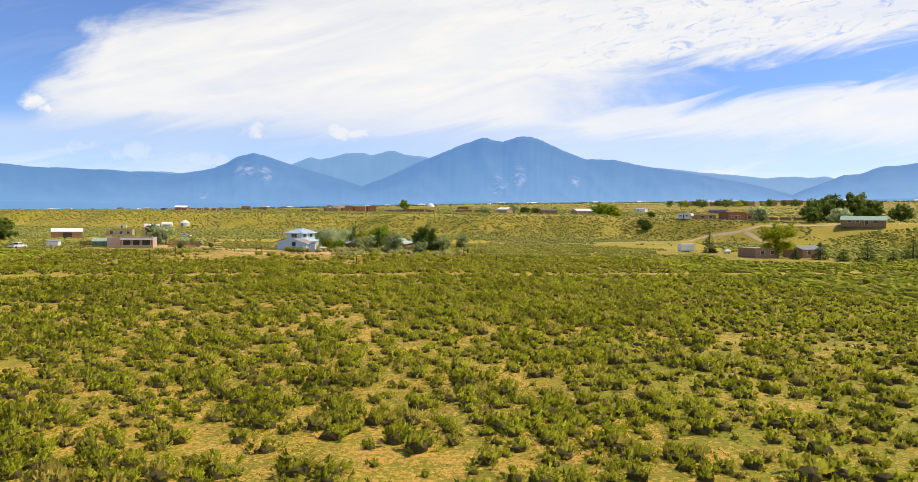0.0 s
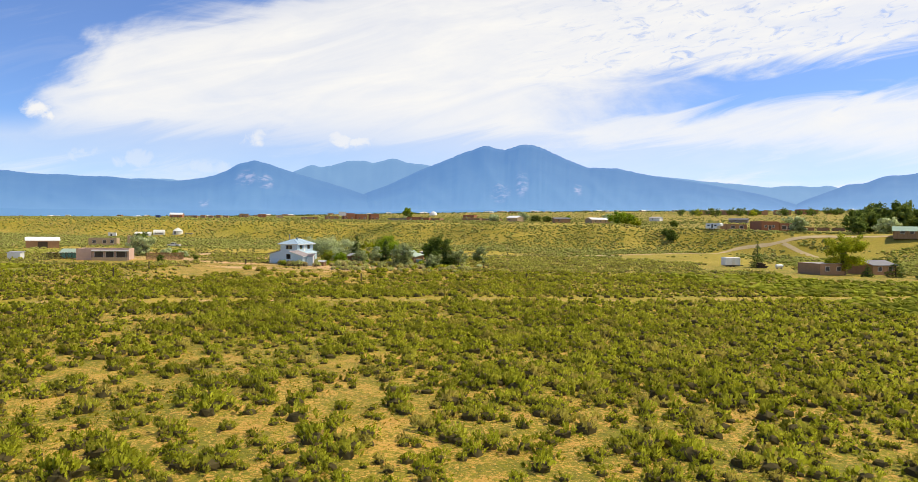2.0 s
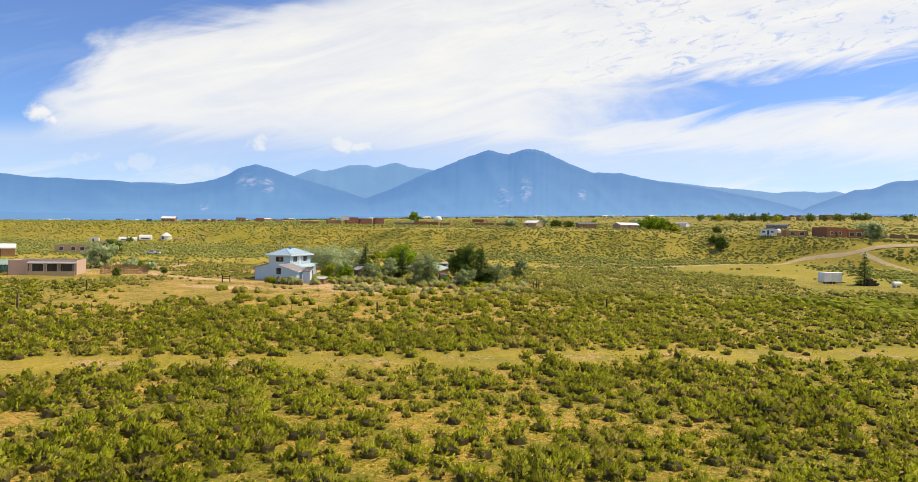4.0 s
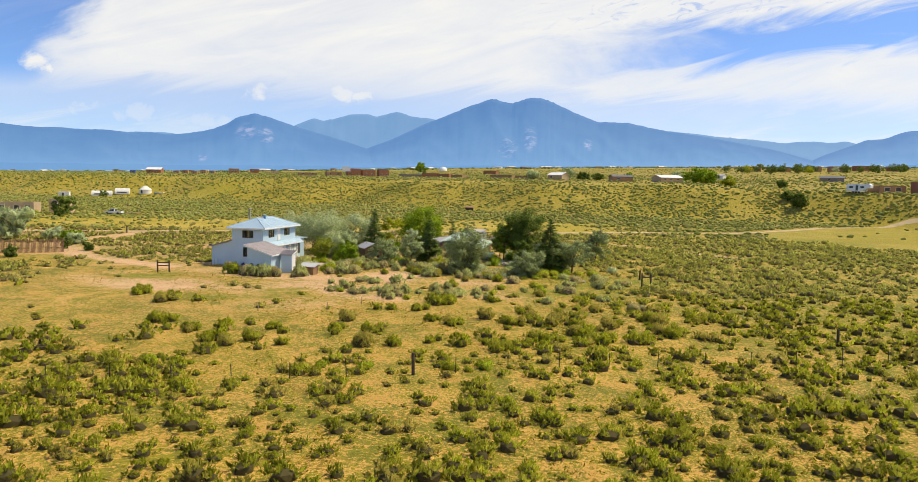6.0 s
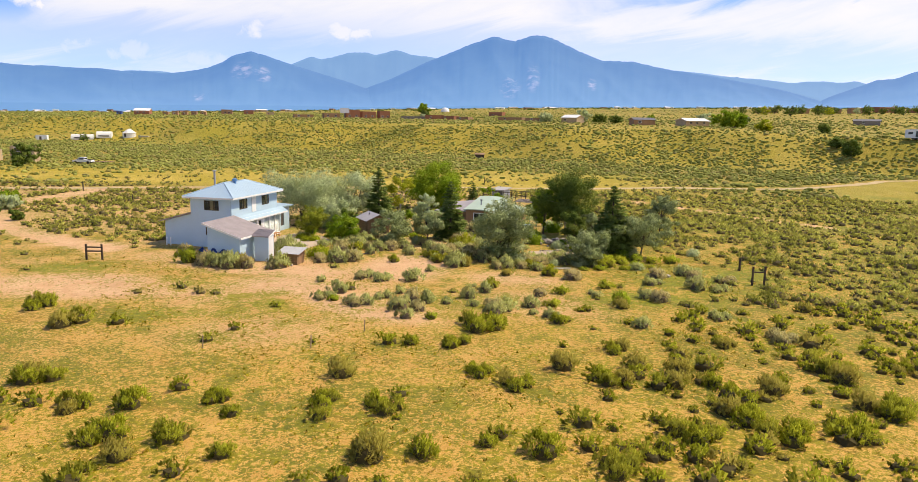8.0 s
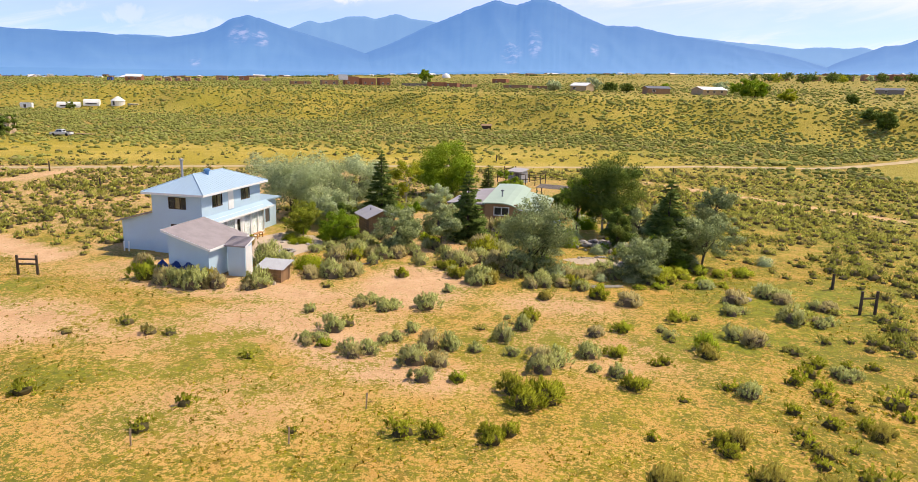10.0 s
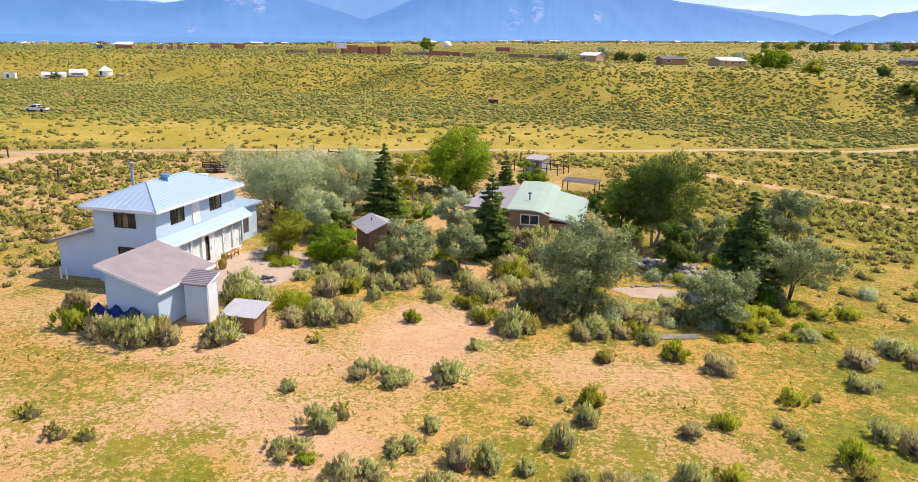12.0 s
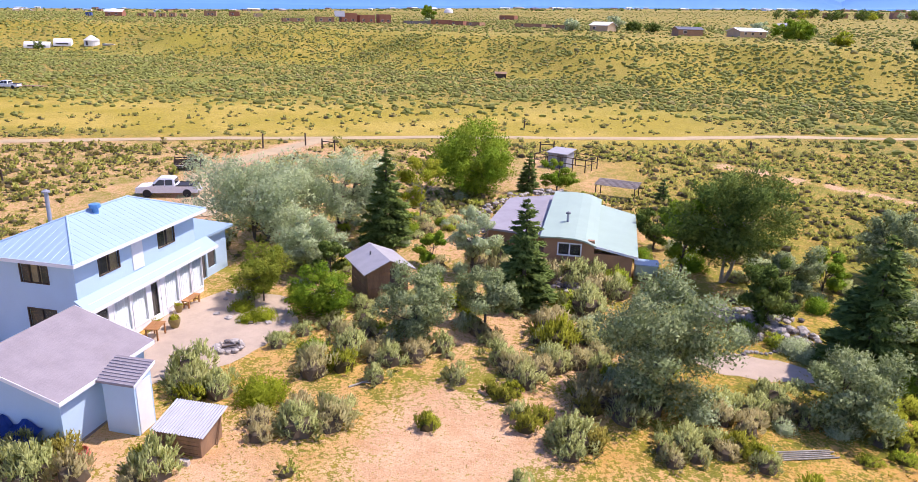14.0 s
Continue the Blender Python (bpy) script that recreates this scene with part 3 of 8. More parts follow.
def soil(x, y):
    """How bare, how lush and how dry the ground is."""
    u, v = along(x, y)
    bare = np.zeros_like(x)
    for p in ((-90, 167.5, 9, 4.5, 5, 1), (-67, 168, 8, 2.6, -25, 1), (-79, 177, 13, 3.0, 0, 0.8), (-68, 182, 5, 8, 0, 0.95), (-64, 190, 4, 5, 0, 0.7), (-71, 161, 9, 6, 20, 0.45),
              (-70, 194, 14, 8, 0, 0.55), (-97, 190, 4, 12, 0, 0.55), (-103, 181, 12, 3, 15, 0.4), (-80, 168, 8, 3, 0, 0.6), (-74, 172, 8, 4, 0, 0.75), (-58, 180, 7, 4, 0, 0.6), (-56, 172, 10, 6, 0, 0.5), (-88, 181, 7, 4, 0, 0.6)):
        bare = np.maximum(bare, p[5] * blob(x, y, p[0], p[1], p[2], p[3], p[4]))
    bare = np.maximum(bare, 0.75 * np.clip(1.5 - np.abs(to_line(x, y, TWO_TRACK) - 0.9) / 0.6, 0, 1))
    bare = np.maximum(bare, 1.2 * np.clip(1.5 - to_line(x, y, SIDE_TRACK) / 0.9, 0, 1))
    bare = np.maximum(bare, 1.1 * np.clip(1.5 - to_line(x, y, WEST_TRACK) / 1.6, 0, 1))
    bare = np.maximum(bare, 1.1 * np.clip(1.5 - to_line(x, y, DRIVE) / 2.6, 0, 1))
    field = sstep((v - 95) / 40) * sstep((225 - v) / 30) * sstep((u + 95) / 30) * sstep((30 - u) / 40)
    bare = np.maximum(bare, 0.18 * field)
    bare = np.maximum(bare, 0.1 * sstep((90 - v) / 30))
    broken = 0.5 + 0.42 * np.sin(x * 0.27 + 1.8 * np.sin(y * 0.19)) * np.sin(y * 0.33 + 1.6 * np.sin(x * 0.15)) + 0.2 * np.sin((x + 1.4 * y) * 0.8 + np.sin(x * 0.6))
    bare = np.maximum(bare, (0.14 + 0.40 * np.clip(broken, 0, 1)) * sstep((v - 148) / 40) * sstep((206 - v) / 8) * sstep((u + 72) / 10) * sstep((2 - u) / 26))
    lush = np.zeros_like(x)
    for p in ((-43, 184, 7, 5, 0), (-56, 203, 4, 4, 0), (-170, 330, 30, 12, 40), (-255, 415, 45, 16, 40), (-130, 140, 25, 8, 20),
              (70, 285, 25, 10, -20), (-95, 172, 4, 3, 0), (-74, 167, 3, 2, 0), (110, 240, 40, 20, 0), (-40, 186, 9, 5, 20), (-47, 176, 7, 3, 20), (-84, 169.6, 5, 1.6, 10), (-76, 168, 5, 1.4, 10), (-66, 168, 4, 1.4, 0), (-58, 172, 4, 1.5, 0), (-78, 163, 5, 1.2, 20), (-69.5, 188, 2.5, 1.2, 0), (34, 292, 12, 4, -20), (-257.5, 379.6, 40, 9, 12), (-20.1, 294.6, 14, 4, 12), (-51.9, 299.1, 30, 4, 12), (-160.4, 259.9, 16, 5, 12)):
        lush = np.maximum(lush, blob(x, y, p[0], p[1], p[2], p[3], p[4]))
    lush = np.maximum(lush, 0.6 * np.maximum(sstep((u - 12) / 30) * sstep((150 - v) / 40), 0.5 * sstep((u + 2) / 20) * sstep((v - 140) / 20) * sstep((262 - v) / 10)))
    lush = np.maximum(lush, 0.6 * sstep((u - 3) / 12) * sstep((62 - v) / 14))
    dry = 0.9 * sstep((v - 262) / 10) * sstep((335 - v) / 40) * sstep((u + 190) / 30) * sstep((35 - u) / 30)
    dry = np.maximum(dry, 0.95 * blob(x, y, -110, 262, 26, 8, 25))
    # the mown field between the flat and the bend of the road, with a green patch in it
    verge = np.interp(x, [p[0] for p in MAIN_ROAD], [p[1] for p in MAIN_ROAD])
    mown = sstep(((x - 5) * 0.72 + (y - 256) * 0.69 + 1.5 * np.sin((x - y) * 0.25)) / 4) * sstep((verge - y) / 4) * sstep((x + 9) / 6) * sstep((52 - x) / 16)
    green = blob(x, y, 5, 268, 11, 4.5, -46)
    dry = np.maximum(dry * (1 - mown), 0.48 * mown) * (1 - 0.95 * green)
    lush = np.maximum(lush, np.maximum(np.clip(1.5 * green, 0, 1), 0.3 * mown))
    dry = np.maximum(dry, 0.7 * np.clip(2 - to_line(x, y, TWO_TRACK) / 2.4, 0, 1))
    meadow = np.maximum(dry, 1.17 * mown)
    foot = np.interp(u, [p[0] for p in FOOT], [p[1] for p in FOOT])
    back = sstep((v - 202) / 8) * sstep((266 - v) / 8)
    bare = np.maximum(bare, 0.55 * back * sstep((4 - u) / 24))
    dry = np.maximum(dry, np.maximum(0.25 * back * sstep((16 - u) / 24), 0.15 * sstep((v - foot + 20) / 30) + 0.4 * sstep((v - foot + 10) / 20) * sstep((foot + 95 - v) / 30)))
    return bare, lush, dry, meadow


def quick_mesh(name, verts, faces, mat, attrs=None, normals=None):
    """A mesh from arrays: verts (n, 3), faces (m, 3 or 4), and soft normals for foliage."""
    me = bpy.data.meshes.new(name)
    m, k = faces.shape
    me.vertices.add(len(verts))
    me.vertices.foreach_set("co", np.ascontiguousarray(verts, np.float32).ravel())
    me.loops.add(m * k)
    me.loops.foreach_set("vertex_index", np.ascontiguousarray(faces, np.int32).ravel())
    me.polygons.add(m)
    me.polygons.foreach_set("loop_start", np.arange(0, m * k, k, dtype=np.int32))
    me.update(calc_edges=True)
    for key, values in (attrs or {}).items():
        at = me.attributes.new(key, "FLOAT", "POINT")
        at.data.foreach_set("value", np.ascontiguousarray(values, np.float32))
    me.materials.append(mat)
    if normals is not None:
        me.normals_split_custom_set_from_vertices(np.ascontiguousarray(normals, np.float32))
    return me


def leaf_mesh(name, T, N, mat, tint):
    V = T.reshape(-1, 3)
    return quick_mesh(name, V, np.arange(len(V)).reshape(-1, 3), mat, {"tint": np.broadcast_to(tint, len(V))}, N.reshape(-1, 3) if N.ndim == 3 else np.repeat(N, 3, 0))


def grid_faces(nu, nv):
    i = np.arange(nv - 1)[:, None] * nu + np.arange(nu - 1)[None, :]
    return np.stack([i, i + 1, i + nu + 1, i + nu], -1).reshape(-1, 4)


def steps(a, b, d, grow=1.0):
    out = [a]
    while out[-1] < b:
        out.append(out[-1] + d)
        d *= grow
    return out


def build_ground():
    half = steps(0, 120, 1.6) + steps(124, 420, 6) + steps(435, 5200, 18, 1.12)
    us = np.array([-x for x in half[:0:-1]] + half)
    vs = np.array([-x for x in steps(0, 3200, 30, 1.3)[:0:-1]] + steps(0, 240, 1.6) + steps(243, 480, 3.6) + steps(490, 5200, 14, 1.07))
    U, V = np.meshgrid(us, vs)
    x, y = across(U.ravel(), V.ravel())
    z = height(x, y)
    bare, lush, dry, meadow = soil(x, y)
    me = quick_mesh("ground", np.stack([x, y, z], 1), grid_faces(len(us), len(vs)), M["ground"], {"bare": bare, "lush": lush, "dry": dry})
    me.shade_smooth()
    tagged(new("ground", me), "sandy sagebrush plain with dry yellow grass", "ground", kind="structure")


build_ground()


def strip(name, pts, width, mat, label, lift=0.03, ragged=0.35):
    """A dirt road that follows the ground."""
    pts = [Vector(p) for p in pts]
    line = []
    for i in range(len(pts) - 1):
        p0, p1, p2, p3 = pts[max(i - 1, 0)], pts[i], pts[i + 1], pts[min(i + 2, len(pts) - 1)]
        n = max(2, int((p2 - p1).length / 1.5))
        for k in range(n):
            t = k / n
            line.append(0.5 * ((2 * p1) + (p2 - p0) * t + (2 * p0 - 5 * p1 + 4 * p2 - p3) * t * t + (3 * p1 - p0 - 3 * p2 + p3) * t ** 3))
    line.append(pts[-1])
    cross = np.linspace(-1, 1, 7)
    P = []
    for i, p in enumerate(line):
        d = (line[min(i + 1, len(line) - 1)] - line[max(i - 1, 0)]).normalized()
        s = Vector((-d.y, d.x))
        wl = width / 2 * (1 + ragged * (noise.noise((i * 0.35, 1.7, width)) + 0.5 * noise.noise((i * 1.3, 4.1, width))))
        wr = width / 2 * (1 + ragged * (noise.noise((i * 0.35, 9.7, width)) + 0.5 * noise.noise((i * 1.3, 7.1, width))))
        for c in cross:
            q = p + s * c * (wl if c < 0 else wr)
            P.append((q.x, q.y))
    P = np.array(P)
    prof = np.tile(lift + 0.03 - 0.05 * np.abs(cross) ** 3 - 0.02 * np.cos(cross * 9), len(line))
    z = height(P[:, 0], P[:, 1]) + prof
    me = quick_mesh(name, np.column_stack([P, z]), grid_faces(7, len(line)), mat)
    me.shade_smooth()
    return tagged(new(name, me), label, "road", kind="structure")


strip("road", MAIN_ROAD, 2.5, M["road"], "pale dirt road through the sagebrush", 0.05)
strip("driveway", DRIVE, 2.8, M["road"], "sandy driveway beside the house", 0.04)
strip("road", HOMESTEAD_ROAD, 1.7, M["road"], "pale dirt road to a low homestead", 0.06)


# crests of the far range: bearing in degrees from straight ahead, rise in thousandths
RANGE = (
    ("near", ((-62, 72), (-50, 76), (-43, 66), (-37.1, 61), (-33.8, 63), (-32.5, 61), (-31.3, 60), (-30.2, 61), (-28.5, 60), (-27.2, 61), (-25.6, 59), (-23.9, 53), (-22.5, 45), (-20.6, 27))),
    ("near", ((-29.0, 18), (-28.0, 38), (-27.0, 51), (-26.0, 58), (-24.2, 60), (-22.8, 58), (-22.0, 60), (-20.3, 65), (-18.9, 74), (-18.0, 85), (-16.7, 91), (-15.7, 87), (-14.5, 80), (-13.5, 75), (-11.8, 67), (-9.5, 56), (-6.6, 39), (-4.6, 27))),
    ("far", ((-27, 55), (-25.4, 60), (-23.1, 61), (-22.3, 59), (-17.3, 59), (-13.8, 77), (-13.3, 80), (-12.4, 88), (-11.6, 85), (-10.6, 88), (-9.4, 95), (-8.1, 96), (-7.3, 93), (-5.6, 101), (-4.7, 95), (-2.8, 92), (-1.3, 85), (0.7, 70))),
    ("near", ((-11.8, 24), (-9.0, 42), (-6.1, 62), (-4.2, 78), (-3.4, 85), (-1.8, 96), (-0.1, 109), (2.0, 122), (2.9, 117), (3.6, 115), (4.8, 123), (5.8, 123), (6.7, 118), (8.0, 107), (9.2, 98), (10.4, 90), (11.3, 90), (12.8, 89), (13.9, 84), (15.9, 77), (18.6, 70), (20.8, 62), (23.3, 53), (25.4, 42), (27.3, 30))),
    ("far", ((10.4, 67), (14.1, 76), (15.2, 79), (17.9, 74), (19.5, 70), (22.0, 66), (24.1, 61), (24.9, 63), (26.1, 63), (27.1, 61), (28.1, 63), (28.8, 59), (30.7, 54), (33.8, 44))),
    ("near", ((25.0, 30), (26.5, 45), (28.1, 56), (29.2, 64), (30.3, 65), (31.5, 74), (32.6, 74), (33.7, 77), (36.1, 80), (44, 84), (52, 76), (62, 70))),
)


def build_mountains():
    """A far range of overlapping masses, with spurs and gullies by noise and pale rock scars."""
    verts, faces, rock, low, hazy, count = [], [], [], [], [], 0
    rows = np.concatenate([np.linspace(0, 1, 26), [1.08, 1.2]])
    for m, (depth, crest) in enumerate(RANGE):
        far = 4150.0 + 60 * m if depth == "near" else 4820.0
        near = 3350.0 if depth == "near" else 4300.0
        az = np.arange(crest[0][0], crest[-1][0], 0.14)
        rise = np.interp(az, [p[0] for p in crest], [p[1] for p in crest])
        rise = np.convolve(np.pad(rise, 2, mode="edge"), (0.12, 0.22, 0.32, 0.22, 0.12), "valid")
        base = 90 + 55 * np.sin(np.radians(az)) + 0.026 * (near - 3350)
        for i, r in enumerate(rows):
            for j, a in enumerate(az):
                spur = abs(noise.noise((a * 0.42 + 1.3 * r + 7 * m, r * 0.9, 8.1))) + 0.45 * abs(noise.noise((a * 1.15 - 1.6 * r, r * 2.2, 2.1 + m)))
                edge = 0.012 * (noise.noise((a * 1.7, 2.0, m)) + 0.7 * noise.noise((a * 4.6, 5.0, m)))
                top = 9.4 + far * rise[j] / 1000
                up = r ** 1.2 - 0.07 * spur * math.sin(math.pi * min(r, 1)) ** 0.8 + edge * min(1, 3 * r) if r <= 1 else 1 - 2.2 * (r - 1)
                d = near + (far - near) * r
                x, y = across(d * math.sin(radians(a)), d * math.cos(radians(a)))
                verts.append((x, y, base[j] * (1 - 0.1 * r) - 120 * (r == 0) + (top - base[j] * 0.9) * up))
                rock.append(max(math.exp(-((a - ra) / wa) ** 2 - ((r - rr) / wr) ** 2) for ra, rr, wa, wr in ((-17.4, 0.72, 0.9, 0.16), (-15.9, 0.66, 0.7, 0.14), (3.2, 0.36, 0.9, 0.16), (5.0, 0.46, 0.6, 0.2), (-20.5, 0.3, 0.5, 0.12), (9.6, 0.5, 0.4, 0.12))) if depth == "near" else 0.0)
                # weights of the painted haze: each mass's foot, and the far masses
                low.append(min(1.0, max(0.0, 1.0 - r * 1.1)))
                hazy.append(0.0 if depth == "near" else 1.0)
        faces.append(grid_faces(len(az), len(rows)) + count)
        count += len(az) * len(rows)
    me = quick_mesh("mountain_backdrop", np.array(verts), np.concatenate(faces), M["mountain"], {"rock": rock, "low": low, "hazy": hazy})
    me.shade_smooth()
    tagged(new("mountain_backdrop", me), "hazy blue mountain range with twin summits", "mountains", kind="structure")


build_mountains()


# ---- sagebrush and grass ----
rng = np.random.default_rng(7)


def facing(T, N):
    """Turns each triangle so that its front lies on the side of its soft normal."""
    g = np.cross(T[:, 1] - T[:, 0], T[:, 2] - T[:, 0])
    back = (g * N).sum(1) < 0
    T[back] = T[back][:, ::-1]
    return T


def unit(a):
    return a / np.maximum(np.linalg.norm(a, axis=-1, keepdims=True), 1e-6)


def plates(p, out, size, r, upright=0.0, blades=0.35, slim=0.5):
    """Small leaf triangles at p: some lie across the way out, some stand along it; and their soft normals."""
    n = len(p)
    nrm = unit(out + r.normal(0, 0.45, (n, 3)))
    a = unit(np.cross(nrm, r.normal(0, 1, (n, 3))))
    b = np.cross(nrm, a)
    stand = (r.uniform(0, 1, n) < blades)[:, None]
    up = unit(out * (1 - upright) + np.array([0, 0, upright]) + r.normal(0, 0.28, (n, 3)))
    side = unit(np.cross(up, r.normal(0, 1, (n, 3))))
    d, w = np.where(stand, up * 1.25, a), np.where(stand, side * slim, b)
    ln = size * r.uniform(0.7, 1.4, (n, 1))
    T = np.stack([p - d * ln * 0.5 - w * ln * 0.42, p - d * ln * 0.5 + w * ln * 0.42, p + d * ln * 0.65], 1)
    N = unit(out * 0.95 + np.array([0, 0, 0.18]) + r.normal(0, 0.32, (n, 3)))
    return facing(T, N), N


def dome(r, sides, tall, heart):
    """The closed heart of a shrub."""
    ang = np.arange(sides) * 2 * np.pi / sides
    rag = r.uniform(0.8, 1.15, (3, sides)) * heart
    lo = np.stack([0.62 * np.cos(ang) * rag[0], 0.62 * np.sin(ang) * rag[0], np.zeros(sides)], 1)
    hi = np.stack([0.52 * np.cos(ang + 0.3) * rag[1], 0.52 * np.sin(ang + 0.3) * rag[1], 0.42 * tall * rag[2]], 1)
    top = np.array([0, 0, 0.62 * tall * heart])
    core = []
    for i in range(sides):
        j = (i + 1) % sides
        core += [(lo[i], lo[j], hi[i]), (lo[j], hi[j], hi[i]), (hi[i], hi[j], top)]
    core = np.array(core)
    return core, unit(np.cross(core[:, 1] - core[:, 0], core[:, 2] - core[:, 0]))


def bush_tris(n, leaf, seed, tall=0.8, upright=0.5, slim=0.5, heart=1.0):
    """Leaf triangles of a round, tufted shrub of radius 1 with a closed heart, and their normals."""
    r = np.random.default_rng(seed)
    k = max(6, n // 16)
    ta, tz = r.uniform(0, 2 * np.pi, k), r.uniform(0.0, 1, k) ** 0.8
    tr = np.sqrt(np.maximum(1 - tz * tz, 0.05))
    tufts = np.stack([tr * np.cos(ta), tr * np.sin(ta), tz * tall], 1) * r.uniform(0.62, 0.95, (k, 1))
    pick = r.integers(0, k, n)
    p = tufts[pick] + r.normal(0, 0.12, (n, 3))
    p[:, 2] = np.abs(p[:, 2])
    T, N = plates(p, unit(p - np.array([0, 0, 0.1])), leaf, r, upright, 0.85, slim)
    core, cn = dome(r, 4 if n < 40 else 6, tall, heart)
    return np.concatenate([T, core]), np.concatenate([N, cn])


def sage_bush(tufts, blades, seed, tall=0.85, long=0.28, fat=0.045, sides=6, mess=0.3):
    """A sagebrush of radius 1: feathery tufts over a few mounds round a twiggy heart; soft normals, and how far along its twig each corner lies."""
    r = np.random.default_rng(seed)
    k = r.integers(4, 7)
    a = r.uniform(0, 6.28) + np.arange(k) * 6.28 / k + r.uniform(-0.5, 0.5, k)
    far = r.uniform(0.2, 0.58, k)
    far[0] = 0.08
    mc = np.stack([far * np.cos(a), far * np.sin(a)], 1)
    mw, mh = r.uniform(0.36, 0.52, k), tall * r.uniform(0.68, 1.05, k) * (1 - 0.4 * far ** 2)
    pick = r.integers(0, k, tufts)
    z, q = r.uniform(0.05, 1, tufts) ** 0.85, r.uniform(0, 6.28, tufts)
    w = mw[pick] * np.sqrt(1.02 - z * z)
    away = np.stack([w * np.cos(q), w * np.sin(q), mh[pick] * z * 0.78], 1)
    c = away + np.column_stack([mc[pick], np.full(tufts, 0.02)])
    n = tufts * blades
    own = np.repeat(np.arange(tufts), blades)
    body = unit(c - np.array([0, 0, 0.12]))
    grow = unit(0.5 * unit(away) + 0.25 * body + np.array([0, 0, 0.7]) + r.normal(0, 0.16, (tufts, 3)))[own]
    d = unit(grow + r.normal(0, mess, (n, 3)))
    base = c[own] + r.normal(0, 0.055, (n, 3))
    base[:, 2] = np.maximum(base[:, 2], 0.03)
    side = unit(np.cross(d, r.normal(0, 1, (n, 3)))) * (fat * r.uniform(0.7, 1.3, (n, 1)))
    ln = long * r.uniform(0.55, 1.35, (n, 1))
    T = np.stack([base - side, base + side, base + d * ln], 1)
    flip = r.uniform(0, 1, n) < 0.45
    T[flip] = np.stack([base + d * ln * 0.9 - side, base + d * ln * 0.9 + side, base - d * ln * 0.1], 1)[flip]
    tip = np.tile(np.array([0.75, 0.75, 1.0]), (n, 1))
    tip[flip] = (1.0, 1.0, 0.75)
    N = unit(0.7 * d + 0.6 * body[own] + np.array([0, 0, 0.1]) + r.normal(0, 0.2, (n, 3)))
    T = facing(T, N)
    core, cn = dome(r, sides, tall, 0.86)
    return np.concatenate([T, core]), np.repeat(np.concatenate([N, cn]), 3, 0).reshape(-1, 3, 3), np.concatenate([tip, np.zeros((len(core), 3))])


def scatter(templates, x, y, size, tall, seed):
    """Many copies of templates set on the ground and joined: vertices, a tint, a normal and a tip for each."""
    r = np.random.default_rng(seed)
    z = height(x, y)
    which = r.integers(0, len(templates), len(x))
    V, T, W, P = [], [], [], []
    for i, (t, nn, *tips) in enumerate(templates):
        sel = np.nonzero(which == i)[0]
        if not len(sel):
            continue
        a = r.uniform(0, 2 * np.pi, len(sel))
        c, s = np.cos(a)[:, None], np.sin(a)[:, None]
        p = t.reshape(-1, 3)[None]
        X = (p[..., 0] * c - p[..., 1] * s) * size[sel, None] + x[sel, None]
        Y = (p[..., 0] * s + p[..., 1] * c) * size[sel, None] + y[sel, None]
        Z = p[..., 2] * (size * tall)[sel, None] * r.uniform(0.8, 1.2, (len(sel), 1)) + z[sel, None] - 0.03
        V.append(np.stack([X, Y, Z], -1).reshape(-1, 3))
        q = (nn.reshape(-1, 3) if nn.ndim == 3 else np.repeat(nn, 3, 0))[None]
        W.append(np.stack([q[..., 0] * c - q[..., 1] * s, q[..., 0] * s + q[..., 1] * c, np.broadcast_to(q[..., 2], (len(sel), q.shape[1]))], -1).reshape(-1, 3))
        T.append(np.repeat(np.where(r.uniform(0, 1, len(sel)) < 0.12, r.uniform(0.7, 1, len(sel)), r.uniform(0, 0.4, len(sel))), p.shape[1]))
        P.append(np.tile(tips[0].ravel() if tips else np.ones(p.shape[1]), len(sel)))
    return np.concatenate(V), np.concatenate(T), np.concatenate(W), np.concatenate(P)


def stuff(name, parts, mat, label, category):
    V, T, W, P = (np.concatenate([p[i] for p in parts]) for i in range(4))
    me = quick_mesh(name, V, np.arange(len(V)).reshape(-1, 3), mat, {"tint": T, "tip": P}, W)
    return tagged(new(name, me), label, category, kind="stuff")


# plots kept free of wild shrubs: x0, x1, y0, y1
PLOTS = [(-96, -76, 177, 200), (-88, -70, 183, 216), (-73, -58, 188, 216), (-60, -46, 186, 214), (-110, -92, 205, 222), (-75, -60, 226, 246),
         (-71, -61, 177, 190), (-300, -290, 430, 445), (-150, -120, 165, 200), (30, 62, 180, 215), (15, 40, 205, 240), (80, 125, 285, 312)]


LUMPS = np.random.default_rng(99).uniform(-1, 1, (4, 128, 128))


def lumps(x, y, size, layer):
    """Smooth random values from -1 to 1, one for each cell of a grid."""
    gx, gy = x / size, y / size
    i, j = np.floor(gx).astype(int), np.floor(gy).astype(int)
    fx, fy = sstep(gx - i), sstep(gy - j)
    g = LUMPS[layer]
    i, j, k, l = i % 128, j % 128, (i + 1) % 128, (j + 1) % 128
    return (g[i, j] * (1 - fx) + g[k, j] * fx) * (1 - fy) + (g[i, l] * (1 - fx) + g[k, l] * fx) * fy


